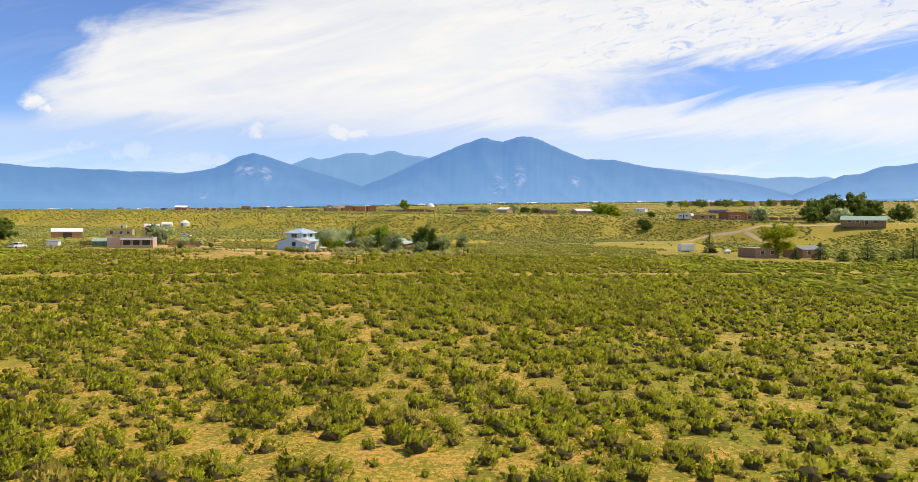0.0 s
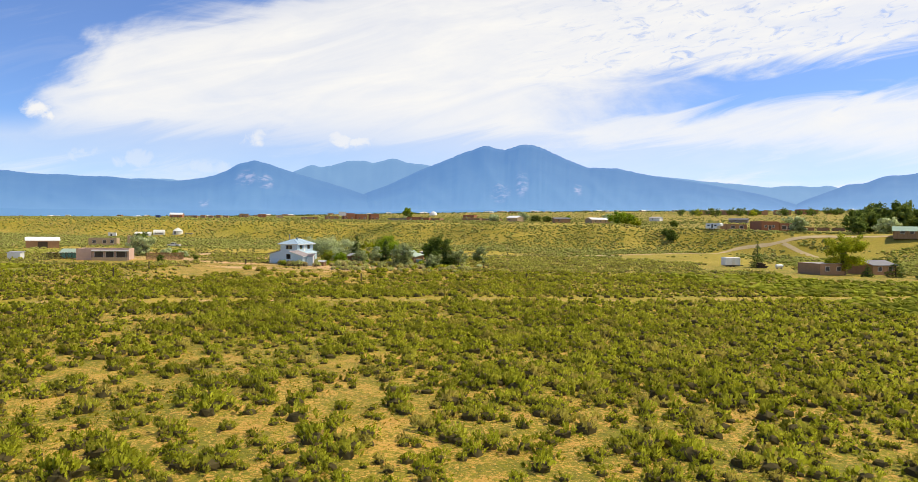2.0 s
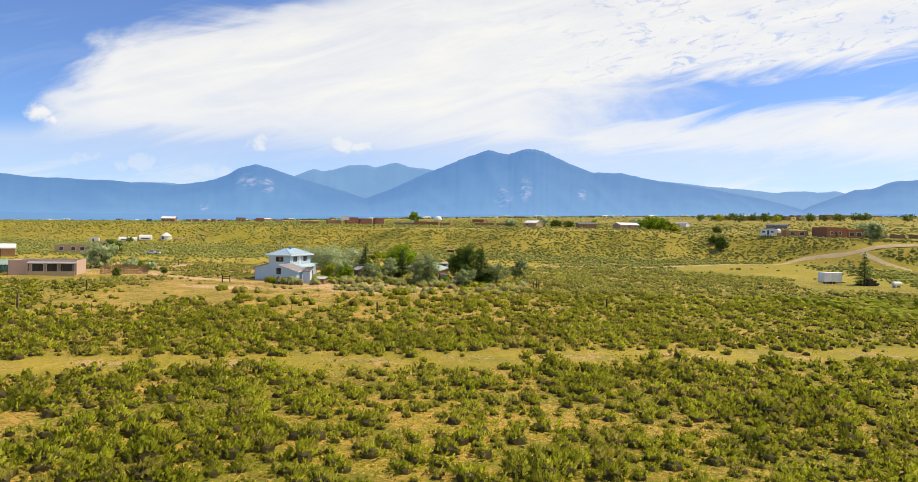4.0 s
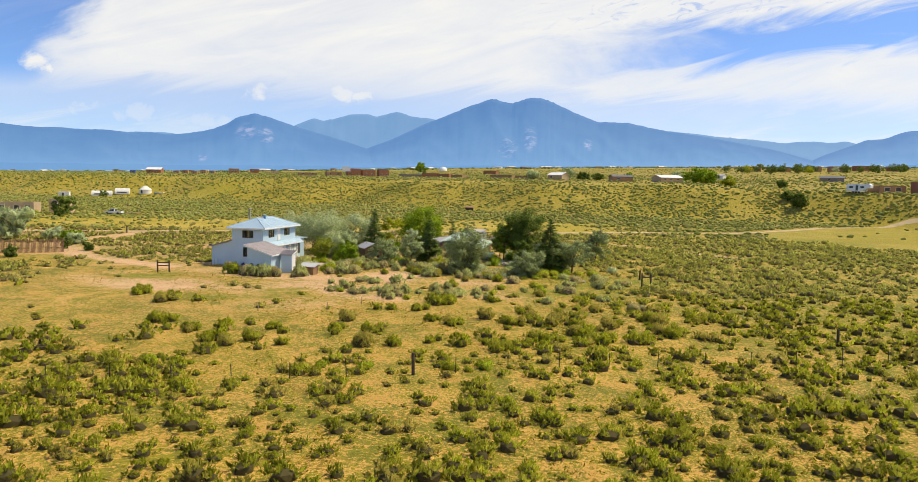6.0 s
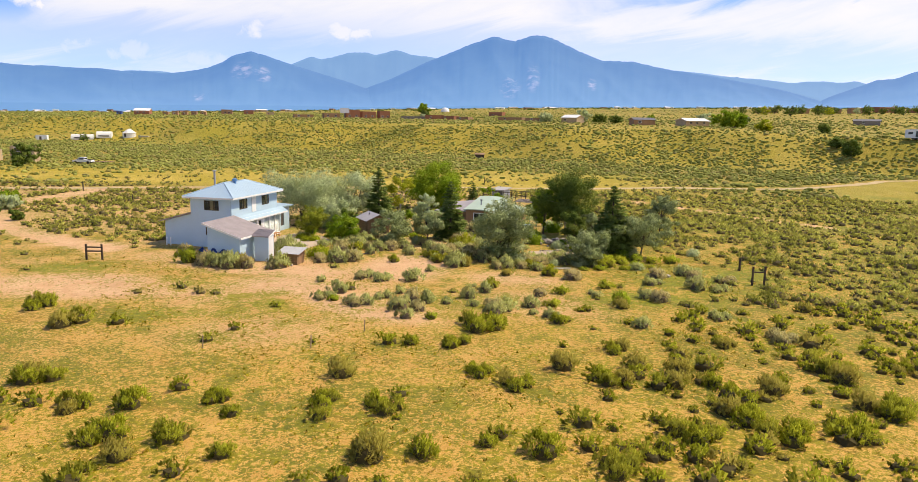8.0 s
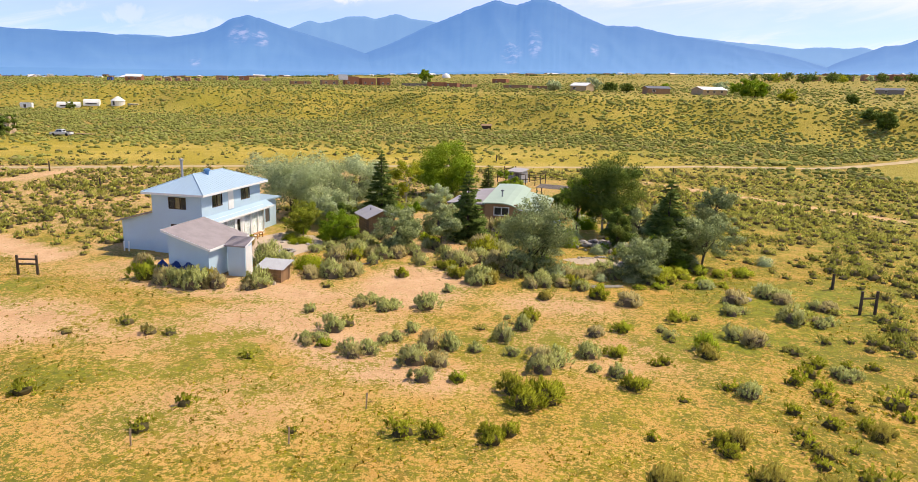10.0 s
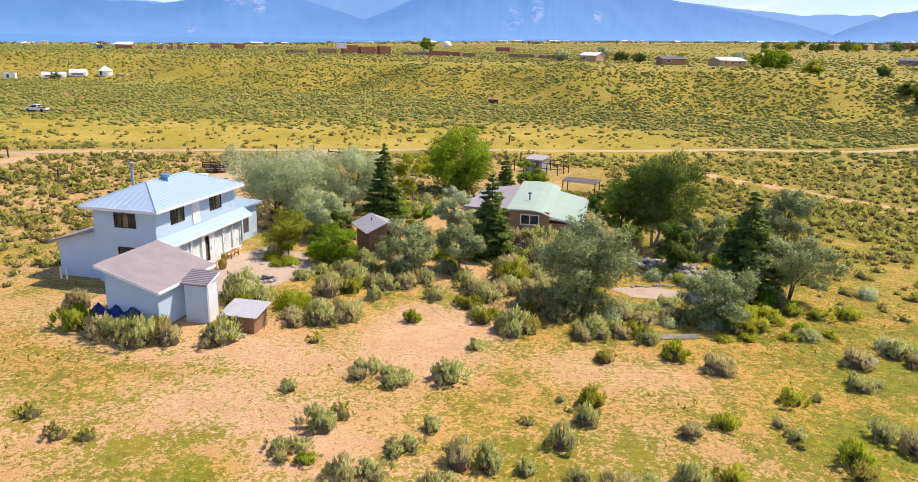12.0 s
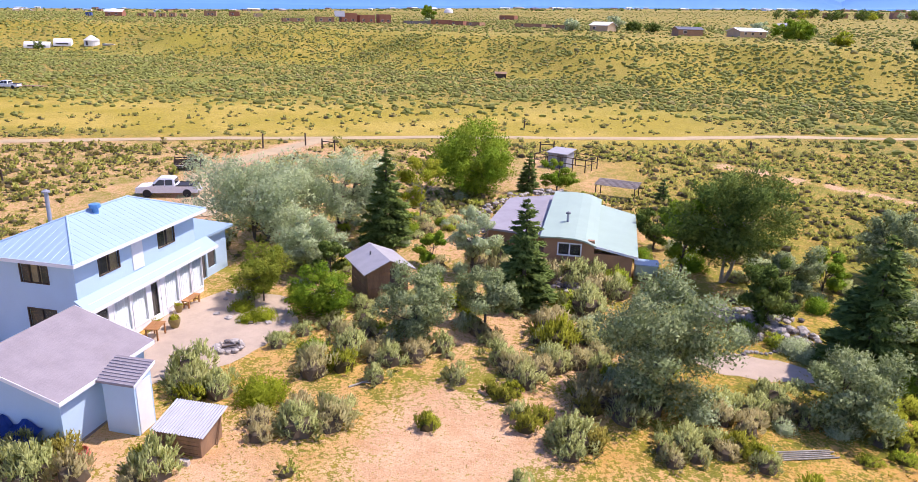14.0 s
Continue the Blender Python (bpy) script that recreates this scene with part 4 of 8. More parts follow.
def sage_density(x, y):
    u, v = along(x, y)
    bare, lush, _, dry = soil(x, y)
    n = lumps(x, y, 11.0, 0) + 0.7 * lumps(x, y, 24.0, 1)
    close = lumps(x, y, 4.5, 2) + 0.5 * lumps(x, y, 2.2, 3)
    d = (np.where(v < 135, 0.66, 0.56) + 0.14 * n) * np.clip(1 + 0.5 * close, 0.35, 1.6)
    d = d + 0.5 * np.clip(1.3 - np.hypot((u - 14) / 20, (v - 78) / 20), 0, 1)
    d = d * (1 - 0.15 * sstep((u - 4) / 14) * sstep((56 - v) / 14))
    d = d + 0.22 * sstep((u + 14) / 14) * sstep((v - 62) / 10) * sstep((165 - v) / 10)
    foot = np.interp(u, [p[0] for p in FOOT], [p[1] for p in FOOT])
    d = np.where(v > 262, (0.36 + 0.14 * n) * np.clip(1 + 0.7 * close, 0.3, 1.7) * (1 + 0.35 * sstep((u + 90) / 60)), d)
    d = np.where(v - foot > 55, 0.055 + 0.03 * n, d)
    d = np.where(v - foot > 320, 0.018 + 0.009 * n, d)
    d = np.where(v - foot > 500, 0.006 + 0.002 * n, d)
    d = d * (1 + 0.35 * sstep((v - 206) / 8) * sstep((262 - v) / 8))
    # the open ground before the house, and its thinly grown edge
    rim = -16 + 9 * sstep((v - 160) / 14) + 12 * sstep((v - 176) / 18)
    clearing = sstep((v - 151 - 4 * close) / 6) * sstep((206 - v) / 10) * sstep((u + 74) / 10) * sstep((rim - u) / 5)
    thin = sstep((v - 158) / 8) * sstep((202 - v) / 10) * sstep((u + 60) / 10) * sstep((6 - u) / 8)
    d = d * (1 - 0.45 * thin) * (1 - 0.93 * clearing)
    d = d * (1 - 0.85 * np.clip(dry, 0, 1.17)) * (1 - 0.9 * sstep((lush - 0.62) / 0.3)) * (1 - np.clip(bare * 1.6 - 0.7, 0, 1))
    for line, w in ((MAIN_ROAD, 3.2), (DRIVE, 3.0), (SIDE_TRACK, 1.2), (HOMESTEAD_ROAD, 3), (WEST_TRACK, 2.0)):
        d = np.where(to_line(x, y, line) < w, 0, d)
    d = np.where(to_line(x, y, TWO_TRACK) < 2.2, d * 0.15, d)
    for x0, x1, y0, y1 in PLOTS:
        d = np.where((x > x0) & (x < x1) & (y > y0) & (y < y1), 0, d)
    return np.maximum(d, 0)


def spread(v0, v1, peak, dens, slope=0.70, margin=7, left=1e9, loose=0.5):
    """Random places, by a density, in the part of the land that opens ahead."""
    s = 1 / math.sqrt(peak)
    w = slope * v1 + margin
    us, vs = np.arange(-min(w, left), w, s), np.arange(v0, v1, s)
    U, V = np.meshgrid(us, vs)
    U = U.ravel() + rng.uniform(-loose, loose, U.size) * s
    V = V.ravel() + rng.uniform(-loose, loose, V.size) * s
    ok = np.abs(U) < slope * V + margin
    U, V = U[ok], V[ok]
    x, y = across(U, V)
    ok = rng.uniform(0, peak, len(x)) < dens(x, y)
    return x[ok], y[ok], U[ok], V[ok]


def nearness(u, v):
    """How near the camera's line passes."""
    du = np.abs(u - np.clip(v, 0, 170) * -0.165)
    return np.where(v > 182, np.hypot(np.maximum(28, du), v - 172), np.hypot(np.maximum(28, du * 1.8), np.maximum(v - 172, 0)))


def wild_sage():
    near = [sage_bush(22, 8, s, 0.85, 0.28, 0.06) for s in range(9)]
    mid = [sage_bush(12, 6, 20 + s, 0.85, 0.31, 0.095, 4) for s in range(7)]
    far = [sage_bush(7, 4, 40 + s, 0.85, 0.38, 0.145, 3) for s in range(6)]
    dot = [dome(np.random.default_rng(60 + s), 3, 0.85, 1.6) for s in range(6)]
    x, y, u, v = spread(14, 262, 1.05, sage_density, loose=0.42)
    size = np.clip(rng.lognormal(-0.56, 0.33, len(x)) * np.where(v < 135, 1.12, 1.0) * (1 + 0.22 * lumps(x, y, 7.0, 0)), 0.2, 1.1)
    d = nearness(u, v)
    d = np.where((v > 160) & (v < 205) & (np.abs(u + 30) < 34), 28, d)
    front, behind, spare = [], [], None
    for lo, hi, tris in ((0, 31.5, near), (31.5, 64, mid), (64, 125, far), (125, 1e9, dot)):
        s = (d >= lo) & (d < hi)
        if lo == 0:
            cut = s & (v > 150) & (v < 186)
            pick = np.nonzero(cut)[0][:14]
            spare = (x[pick], y[pick], size[pick])
            s[pick] = False
        for group, m in ((front, s & (v < 180)), (behind, s & (v >= 180))):
            if m.any():
                group.append(scatter(tris, x[m], y[m], size[m], 0.95, int(lo) + 1))
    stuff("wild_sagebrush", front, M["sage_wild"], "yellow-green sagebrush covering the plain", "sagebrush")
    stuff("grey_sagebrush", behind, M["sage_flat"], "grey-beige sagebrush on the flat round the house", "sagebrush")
    x, y, u, v = spread(262, 470, 0.7, sage_density)
    size = np.clip(rng.lognormal(-0.62, 0.32, len(x)), 0.25, 1.1)
    m = (v < 296) & (u > -100) & (u < 30)
    parts = [scatter(far, x[m], y[m], size[m], 0.95, 4), scatter(dot, x[~m], y[~m], size[~m], 0.95, 5)]
    for v0, v1, peak, seed in ((470, 820, 0.1, 6), (820, 1500, 0.03, 7)):
        x, y, u, v = spread(v0, v1, peak, sage_density)
        parts.append(scatter(dot, x, y, rng.uniform(0.5, 1.15, len(x)), 0.9, seed))
    stuff("far_sagebrush", parts, M["sage_far"], "distant sagebrush dotting the mesa slope", "sagebrush")
    return spare


SPARE = wild_sage()


def grass_tris(n, seed):
    """A low, ragged tuft of radius 1."""
    r = np.random.default_rng(seed)
    b = np.column_stack([r.normal(0, 0.40, (n, 2)), r.uniform(0.02, 0.45, n)])
    out = unit(b * np.array([1, 1, 0.5]) + np.array([0, 0, 0.35]))
    T, N = plates(b, out, 0.55, r, 0.5, 0.5, 0.6)
    T[:, :, 2] = np.maximum(T[:, :, 2], 0.0)
    return T, unit(N + np.array([0, 0, 0.8]))


def grass_density(x, y):
    bare, lush, dry, meadow = soil(x, y)
    n = np.sin(x * 0.5 + 2 * np.sin(y * 0.21)) * np.sin(y * 0.43 + 1.5 * np.sin(x * 0.17))
    d = np.clip(4.2 + 2.6 * n, 1.0, 6.0) * (1 - np.clip(bare * 0.9 - 0.2, 0, 0.5))
    for x0, x1, y0, y1 in ((-96, -79, 178, 200),):
        d = np.where((x > x0) & (x < x1) & (y > y0) & (y < y1), 0, d)
    for line, w in ((MAIN_ROAD, 2.4), (DRIVE, 2.0)):
        d = np.where(to_line(x, y, line) < w, 0, d)
    u, v = along(x, y)
    return np.where(nearness(u, v) < 42, d, 0)


def wild_grass():
    tufts = [grass_tris(6, s) for s in range(6)]
    x, y, u, v = spread(16, 215, 6.0, grass_density, slope=0.5, margin=6)
    size = rng.uniform(0.07, 0.22, len(x)) * (1 + 0.4 * lumps(x, y, 5.0, 1))
    stuff("dry_grass", [scatter(tufts, x, y, size, 0.7, 11)], M["grass"], "tufts of dry yellow grass on sandy soil", "grass")


wild_grass()


def sage_shrub(name, seed, mat, tall, tint):
    T, N, P = sage_bush(52, 22, seed, tall, 0.20, 0.026, 7, 0.36)
    me = leaf_mesh(name, T, N, mat, tint)
    me.attributes.new("tip", "FLOAT", "POINT").data.foreach_set("value", np.ascontiguousarray(P.ravel(), np.float32))
    return me


def shrub_mesh(name, n, leaf, seed, mat, tall=0.8, upright=0.55, tint=0.3):
    T, N = bush_tris(n, leaf, seed, tall, upright)
    return leaf_mesh(name, T, N, mat, tint)


SHRUBS = {
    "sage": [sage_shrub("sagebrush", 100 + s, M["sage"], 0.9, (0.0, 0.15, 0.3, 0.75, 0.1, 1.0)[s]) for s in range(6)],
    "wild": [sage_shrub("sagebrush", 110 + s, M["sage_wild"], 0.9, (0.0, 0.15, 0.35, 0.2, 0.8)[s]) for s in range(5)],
    "green": [sage_shrub("rabbitbrush", 120 + s, M["sage_green"], 0.85, 0.2 * s) for s in range(4)],
    "silver": [shrub_mesh("silver_sage", 1300, 0.11, 140 + s, M["olive"], 1.0, 0.6, 0.1 * s) for s in range(3)],
    "yellow": [shrub_mesh("yellow_shrub", 1700, 0.10, 150 + s, M["leaf_yellow"], 0.9, 0.6, 0.2 * s) for s in range(2)],
    "leafy": [shrub_mesh("leafy_shrub", 1500, 0.11, 160 + s, M["leaf"], 1.1, 0.45, 0.3 * s) for s in range(3)],
}
SHRUB_TAGS = {
    "sage": ("sagebrush", "grey-green sagebrush clump on sandy ground"),
    "wild": ("sagebrush", "olive-green sagebrush clump on dry sandy ground"),
    "green": ("rabbitbrush", "bright green rabbitbrush clump in the grass"),
    "silver": ("silver_shrub", "large silvery grey-green shrub beside the garden"),
    "yellow": ("yellow_shrub", "bright yellow-green leafy shrub beside the patio"),
    "leafy": ("leafy_shrub", "dense dark green leafy shrub beside the garden"),
}
shrub_rng = random.Random(5)


def shrub(kind, x, y, r, tall=1.0):
    name, label = SHRUB_TAGS[kind]
    ob = new(name, shrub_rng.choice(SHRUBS[kind]))
    ob.matrix_world = Matrix.Translation((x, y, float(height(x, y)) - 0.03)) @ Matrix.Rotation(shrub_rng.uniform(0, 6.28), 4, "Z") @ Matrix.Diagonal((r, r * shrub_rng.uniform(0.85, 1.1), r * tall, 1))
    return tagged(ob, label, "shrub", group=name + " clumps")


for sx, sy, sr in zip(*SPARE):
    shrub("wild" if shrub_rng.random() < 0.8 else "green", float(sx), float(sy), float(sr))


def gz(x, y):
    return float(height(x, y))


# ---- the white two-storey house ----
def white_house():
    z = gz(-87, 189) + 0.08
    h = thing("white_house", (0, 0, z), 0, "white stucco two-storey house with pale blue metal hip roof", "house")
    x0, x1, y0, y1 = -91.5, -86.95, 184.8, 194.3
    low, mid, eave = -0.25, 2.75, 4.98
    part("front_wall", wall_x(x0, x1, y0, 0.2, low, eave, [(-89.95, -88.35, 3.62, 4.6), (-89.85, -88.2, 1.1, 2.35)]), M["stucco"], h)
    part("back_wall", wall_x(x0, x1, y1 - 0.2, 0.2, low, eave), M["stucco"], h)
    part("side_wall", box(x0 - 0.003, x0 + 0.2, y0 + 0.2, y1 - 0.2, low, eave), M["stucco"], h)
    part("upper_wall", wall_y(y0 + 0.2, y1 - 0.2, x1, 0.2, mid + 0.1, eave, [(186.35, 187.85, 3.62, 4.62), (190.9, 192.4, 3.62, 4.62)]), M["stucco"], h)
    # the glazed lower storey stands a little proud
    g = -86.55
    panes = [(185.2, 186.2), (186.5, 187.75), (187.85, 189.05), (190.55, 191.75), (191.85, 193.0), (193.05, 194.15)]
    part("glazed_wall", wall_y(y0 + 0.2, y1 - 0.2, g, 0.16, low, mid, [(a, b, 0.25, 2.42) for a, b in panes] + [(189.25, 190.2, 0.02, 2.3)]), M["trim"], h, "white framed wall of tall windows")
    for i, (a, b) in enumerate(panes):
        window(h, "tall_window", a, b, 0.25, 2.42, g, "y", 1, 0.07, back="inside" if i == 0 else "curtain", bar=0.07)
    door = part("door", wall_y(189.25, 190.2, g - 0.02, 0.05, 0.02, 2.3, [(189.45, 190.0, 0.25, 2.1)]), M["trim"], h, "white glazed patio door")
    p = part("pane", wall_y(189.45, 190.0, g - 0.04, 0.01, 0.25, 2.1), M["glass"], door)
    p.visible_shadow = False
    part("backing", wall_y(189.3, 190.15, g - 0.2, 0.02, 0.05, 2.25), M["inside"], door)
    part("handle", rod((g + 0.03, 190.1, 1.0), (g + 0.03, 190.1, 1.18), 0.015), M["black"], door)
    part("porch_roof", slab([(g + 0.32, y0 - 0.2, 2.52), (g + 0.32, y1 + 1.2, 2.52), (x1 - 0.03, y1 + 1.2, 3.02), (x1 - 0.03, y0 - 0.2, 3.02)], 0.09), M["metal_roof"], h)
    part("porch_fascia", box(g + 0.3, g + 0.345, y0 - 0.22, y1 + 1.22, 2.36, 2.53), M["trim"], h)
    part("porch_cheek", hexa([(g, y0 + 0.06, low), (x1, y0 + 0.06, low), (x1, y0 + 0.2, low), (g, y0 + 0.2, low)], [(g, y0 + 0.06, 2.5), (x1, y0 + 0.06, 2.92), (x1, y0 + 0.2, 2.92), (g, y0 + 0.2, 2.5)]), M["stucco"], h)
    # upper windows, and the pale door panel between them
    window(h, "upper_window", -89.95, -88.35, 3.62, 4.6, y0, "x", 3, 0.14, "dark_wood", ["inside", "blind", "inside"])
    window(h, "lower_window", -89.85, -88.2, 1.1, 2.35, y0, "x", 2, 0.14, "dark_wood", "inside")
    for a, b in ((186.35, 187.85), (190.9, 192.4)):
        window(h, "upper_window", a, b, 3.62, 4.62, x1, "y", 2, 0.14, "dark_wood", ["inside", "blind"])
    part("door_panel", box(x1, x1 + 0.06, 188.75, 189.6, 3.1, 4.8, 0.01), M["trim"], h)
    # hip roof with standing seams
    e, t = 0.55, 4.98
    r = bmesh.new()
    ex0, ex1, ey0, ey1 = x0 - e, x1 + e, y0 - e, y1 + e
    xm, ya, yb, zt = (x0 + x1) / 2, 187.3, 191.8, 6.2
    c = [(ex0, ey0, t), (ex1, ey0, t), (ex1, ey1, t), (ex0, ey1, t)]
    lo = [r.verts.new((x, y, zz - 0.1)) for x, y, zz in c]
    up = [r.verts.new(p) for p in c]
    ra, rb = r.verts.new((xm, ya, zt)), r.verts.new((xm, yb, zt))
    for f in ((up[0], up[1], ra), (up[1], up[2], rb, ra), (up[2], up[3], rb), (up[3], up[0], ra, rb)):
        r.faces.new(f)
    r.faces.new(lo[::-1])
    for i in range(4):
        r.faces.new((lo[i], lo[(i + 1) % 4], up[(i + 1) % 4], up[i]))
    roof = part("roof", r, M["metal_roof"], h, "pale blue standing-seam metal hip roof")
    sd = (zt - t) / (ex1 - xm)
    n = 26
    rib = 0.006
    for i in range(1, n):
        y = ey0 + (ey1 - ey0) * i / n
        k = min(1.0, (y - ey0) / (ya - ey0), (ey1 - y) / (ey1 - yb))
        for s, xe in ((1, ex1), (-1, ex0)):
            q = Vector((xe, y, t + 0.012)), Vector((xe + (xm - xe) * k, y, t + (zt - t) * k + 0.012))
            part("seam", rod(q[0], q[1], rib, sides=4), M["metal_roof"], roof)
    n = 13
    for i in range(1, n):
        x = ex0 + (ex1 - ex0) * i / n
        k = 1 - abs(x - xm) / (ex1 - xm)
        for ye, yr in ((ey0, ya), (ey1, yb)):
            part("seam", rod((x, ye, t + 0.012), (x, ye + (yr - ye) * k, t + (zt - t) * k + 0.012), rib, sides=4), M["metal_roof"], roof)
    for q in (up_c for up_c in ((ex0, ey0, ya), (ex1, ey0, ya), (ex1, ey1, yb), (ex0, ey1, yb))):
        part("ridge_cap", rod((q[0], q[1], t + 0.02), (xm, q[2], zt + 0.02), 0.05, sides=6), M["metal_roof"], roof)
    part("ridge_cap", rod((xm, ya, zt + 0.02), (xm, yb, zt + 0.02), 0.05, sides=6), M["metal_roof"], roof)
    part("fascia", hexa([(ex1, ey0, t - 0.18), (ex1 + 0.02, ey0, t - 0.18), (ex1 + 0.02, ey1, t - 0.18), (ex1, ey1, t - 0.18)], [(ex1, ey0, t), (ex1 + 0.02, ey0, t), (ex1 + 0.02, ey1, t), (ex1, ey1, t)]), M["trim"], h)
    part("fascia", box(ex0, ex1, ey0 - 0.02, ey0, t - 0.18, t), M["trim"], h)
    ch = part("chimney_pipe", rod((-90.3, 187.4, 5.4), (-90.3, 187.4, 7.3), 0.1, sides=12), M["galv"], h, "tall metal stove pipe")
    part("cap", lathe([(0.05, 7.3), (0.2, 7.33), (0.2, 7.4), (0.03, 7.5)], 12, centre=(-90.3, 187.4, 0)), M["galv"], ch)
    vt = part("roof_vent", lathe([(0.16, 5.95), (0.16, 6.3), (0.28, 6.32), (0.28, 6.5), (0.05, 6.56)], 12, centre=(-88.9, 188.9, 0)), M["vent_blue"], h, "squat blue roof vent")
    # low wing on the far side of the front wall
    part("wing_wall", hexa([(-94.7, 185.1, low), (x0, 185.1, low), (x0, 185.28, low), (-94.7, 185.28, low)], [(-94.7, 185.1, 2.32), (x0, 185.1, 3.2), (x0, 185.28, 3.2), (-94.7, 185.28, 2.32)]), M["stucco"], h)
    part("wing_wall", box(-94.7, -94.52, 185.28, 192.0, low, 2.3), M["stucco"], h)
    part("wing_wall", hexa([(-94.7, 192.0, low), (x0, 192.0, low), (x0, 192.18, low), (-94.7, 192.18, low)], [(-94.7, 192.0, 2.32), (x0, 192.0, 3.2), (x0, 192.18, 3.2), (-94.7, 192.18, 2.32)]), M["stucco"], h)
    part("wing_roof", slab([(-95.15, 184.75, 2.34), (x0 - 0.01, 184.75, 3.36), (x0 - 0.01, 192.5, 3.36), (-95.15, 192.5, 2.34)], 0.12), M["shingle"], h)
    # entry porch at the end
    part("end_wall", wall_y(195.0, 198.6, -87.6, 0.18, low, 2.75, [(195.3, 196.2, 0.0, 2.2), (196.4, 197.3, 0.5, 2.1)]), M["stucco"], h)
    part("end_wall", box(-91.2, -87.8, 198.4, 198.6, low, 2.85), M["stucco"], h)
    part("end_wall", box(-91.2, -91.0, y1, 198.4, low, 2.85), M["stucco"], h)
    # dark sheets set in both openings, their colour standing in for the shade inside
    part("opening_panel", wall_y(195.3, 196.2, -87.7, 0.02, 0, 2.2), M["inside"], h, "dark panel standing in for the shade inside an opening")
    part("opening_panel", wall_y(196.4, 197.3, -87.7, 0.02, 0.5, 2.1), M["inside"], h, "dark panel standing in for the shade inside an opening")
    part("end_roof", slab([(-91.5, y1 + 0.02, 3.15), (-87.2, y1 + 0.02, 2.95), (-87.2, 199.0, 2.82), (-91.5, 199.0, 3.02)], 0.14), M["metal_roof"], h)


white_house()


def corrugated(x0, x1, y0, z0, y1, z1, pitch=0.12, amp=0.02, thick=0.012):
    """A corrugated sheet whose ribs run from (y0, z0) to (y1, z1)."""
    bm = bmesh.new()
    n = int((x1 - x0) / pitch * 4)
    rows = []
    for y, z in ((y0, z0), (y1, z1)):
        for d in (0, -thick):
            rows.append([bm.verts.new((x0 + (x1 - x0) * i / n, y, z + d + amp * math.sin(2 * math.pi * i / 4))) for i in range(n + 1)])
    for a, b in ((0, 2), (3, 1), (1, 0), (2, 3)):
        for i in range(n):
            bm.faces.new((rows[a][i], rows[a][i + 1], rows[b][i + 1], rows[b][i]))
    bmesh.ops.recalc_face_normals(bm, faces=bm.faces[:])
    return bm


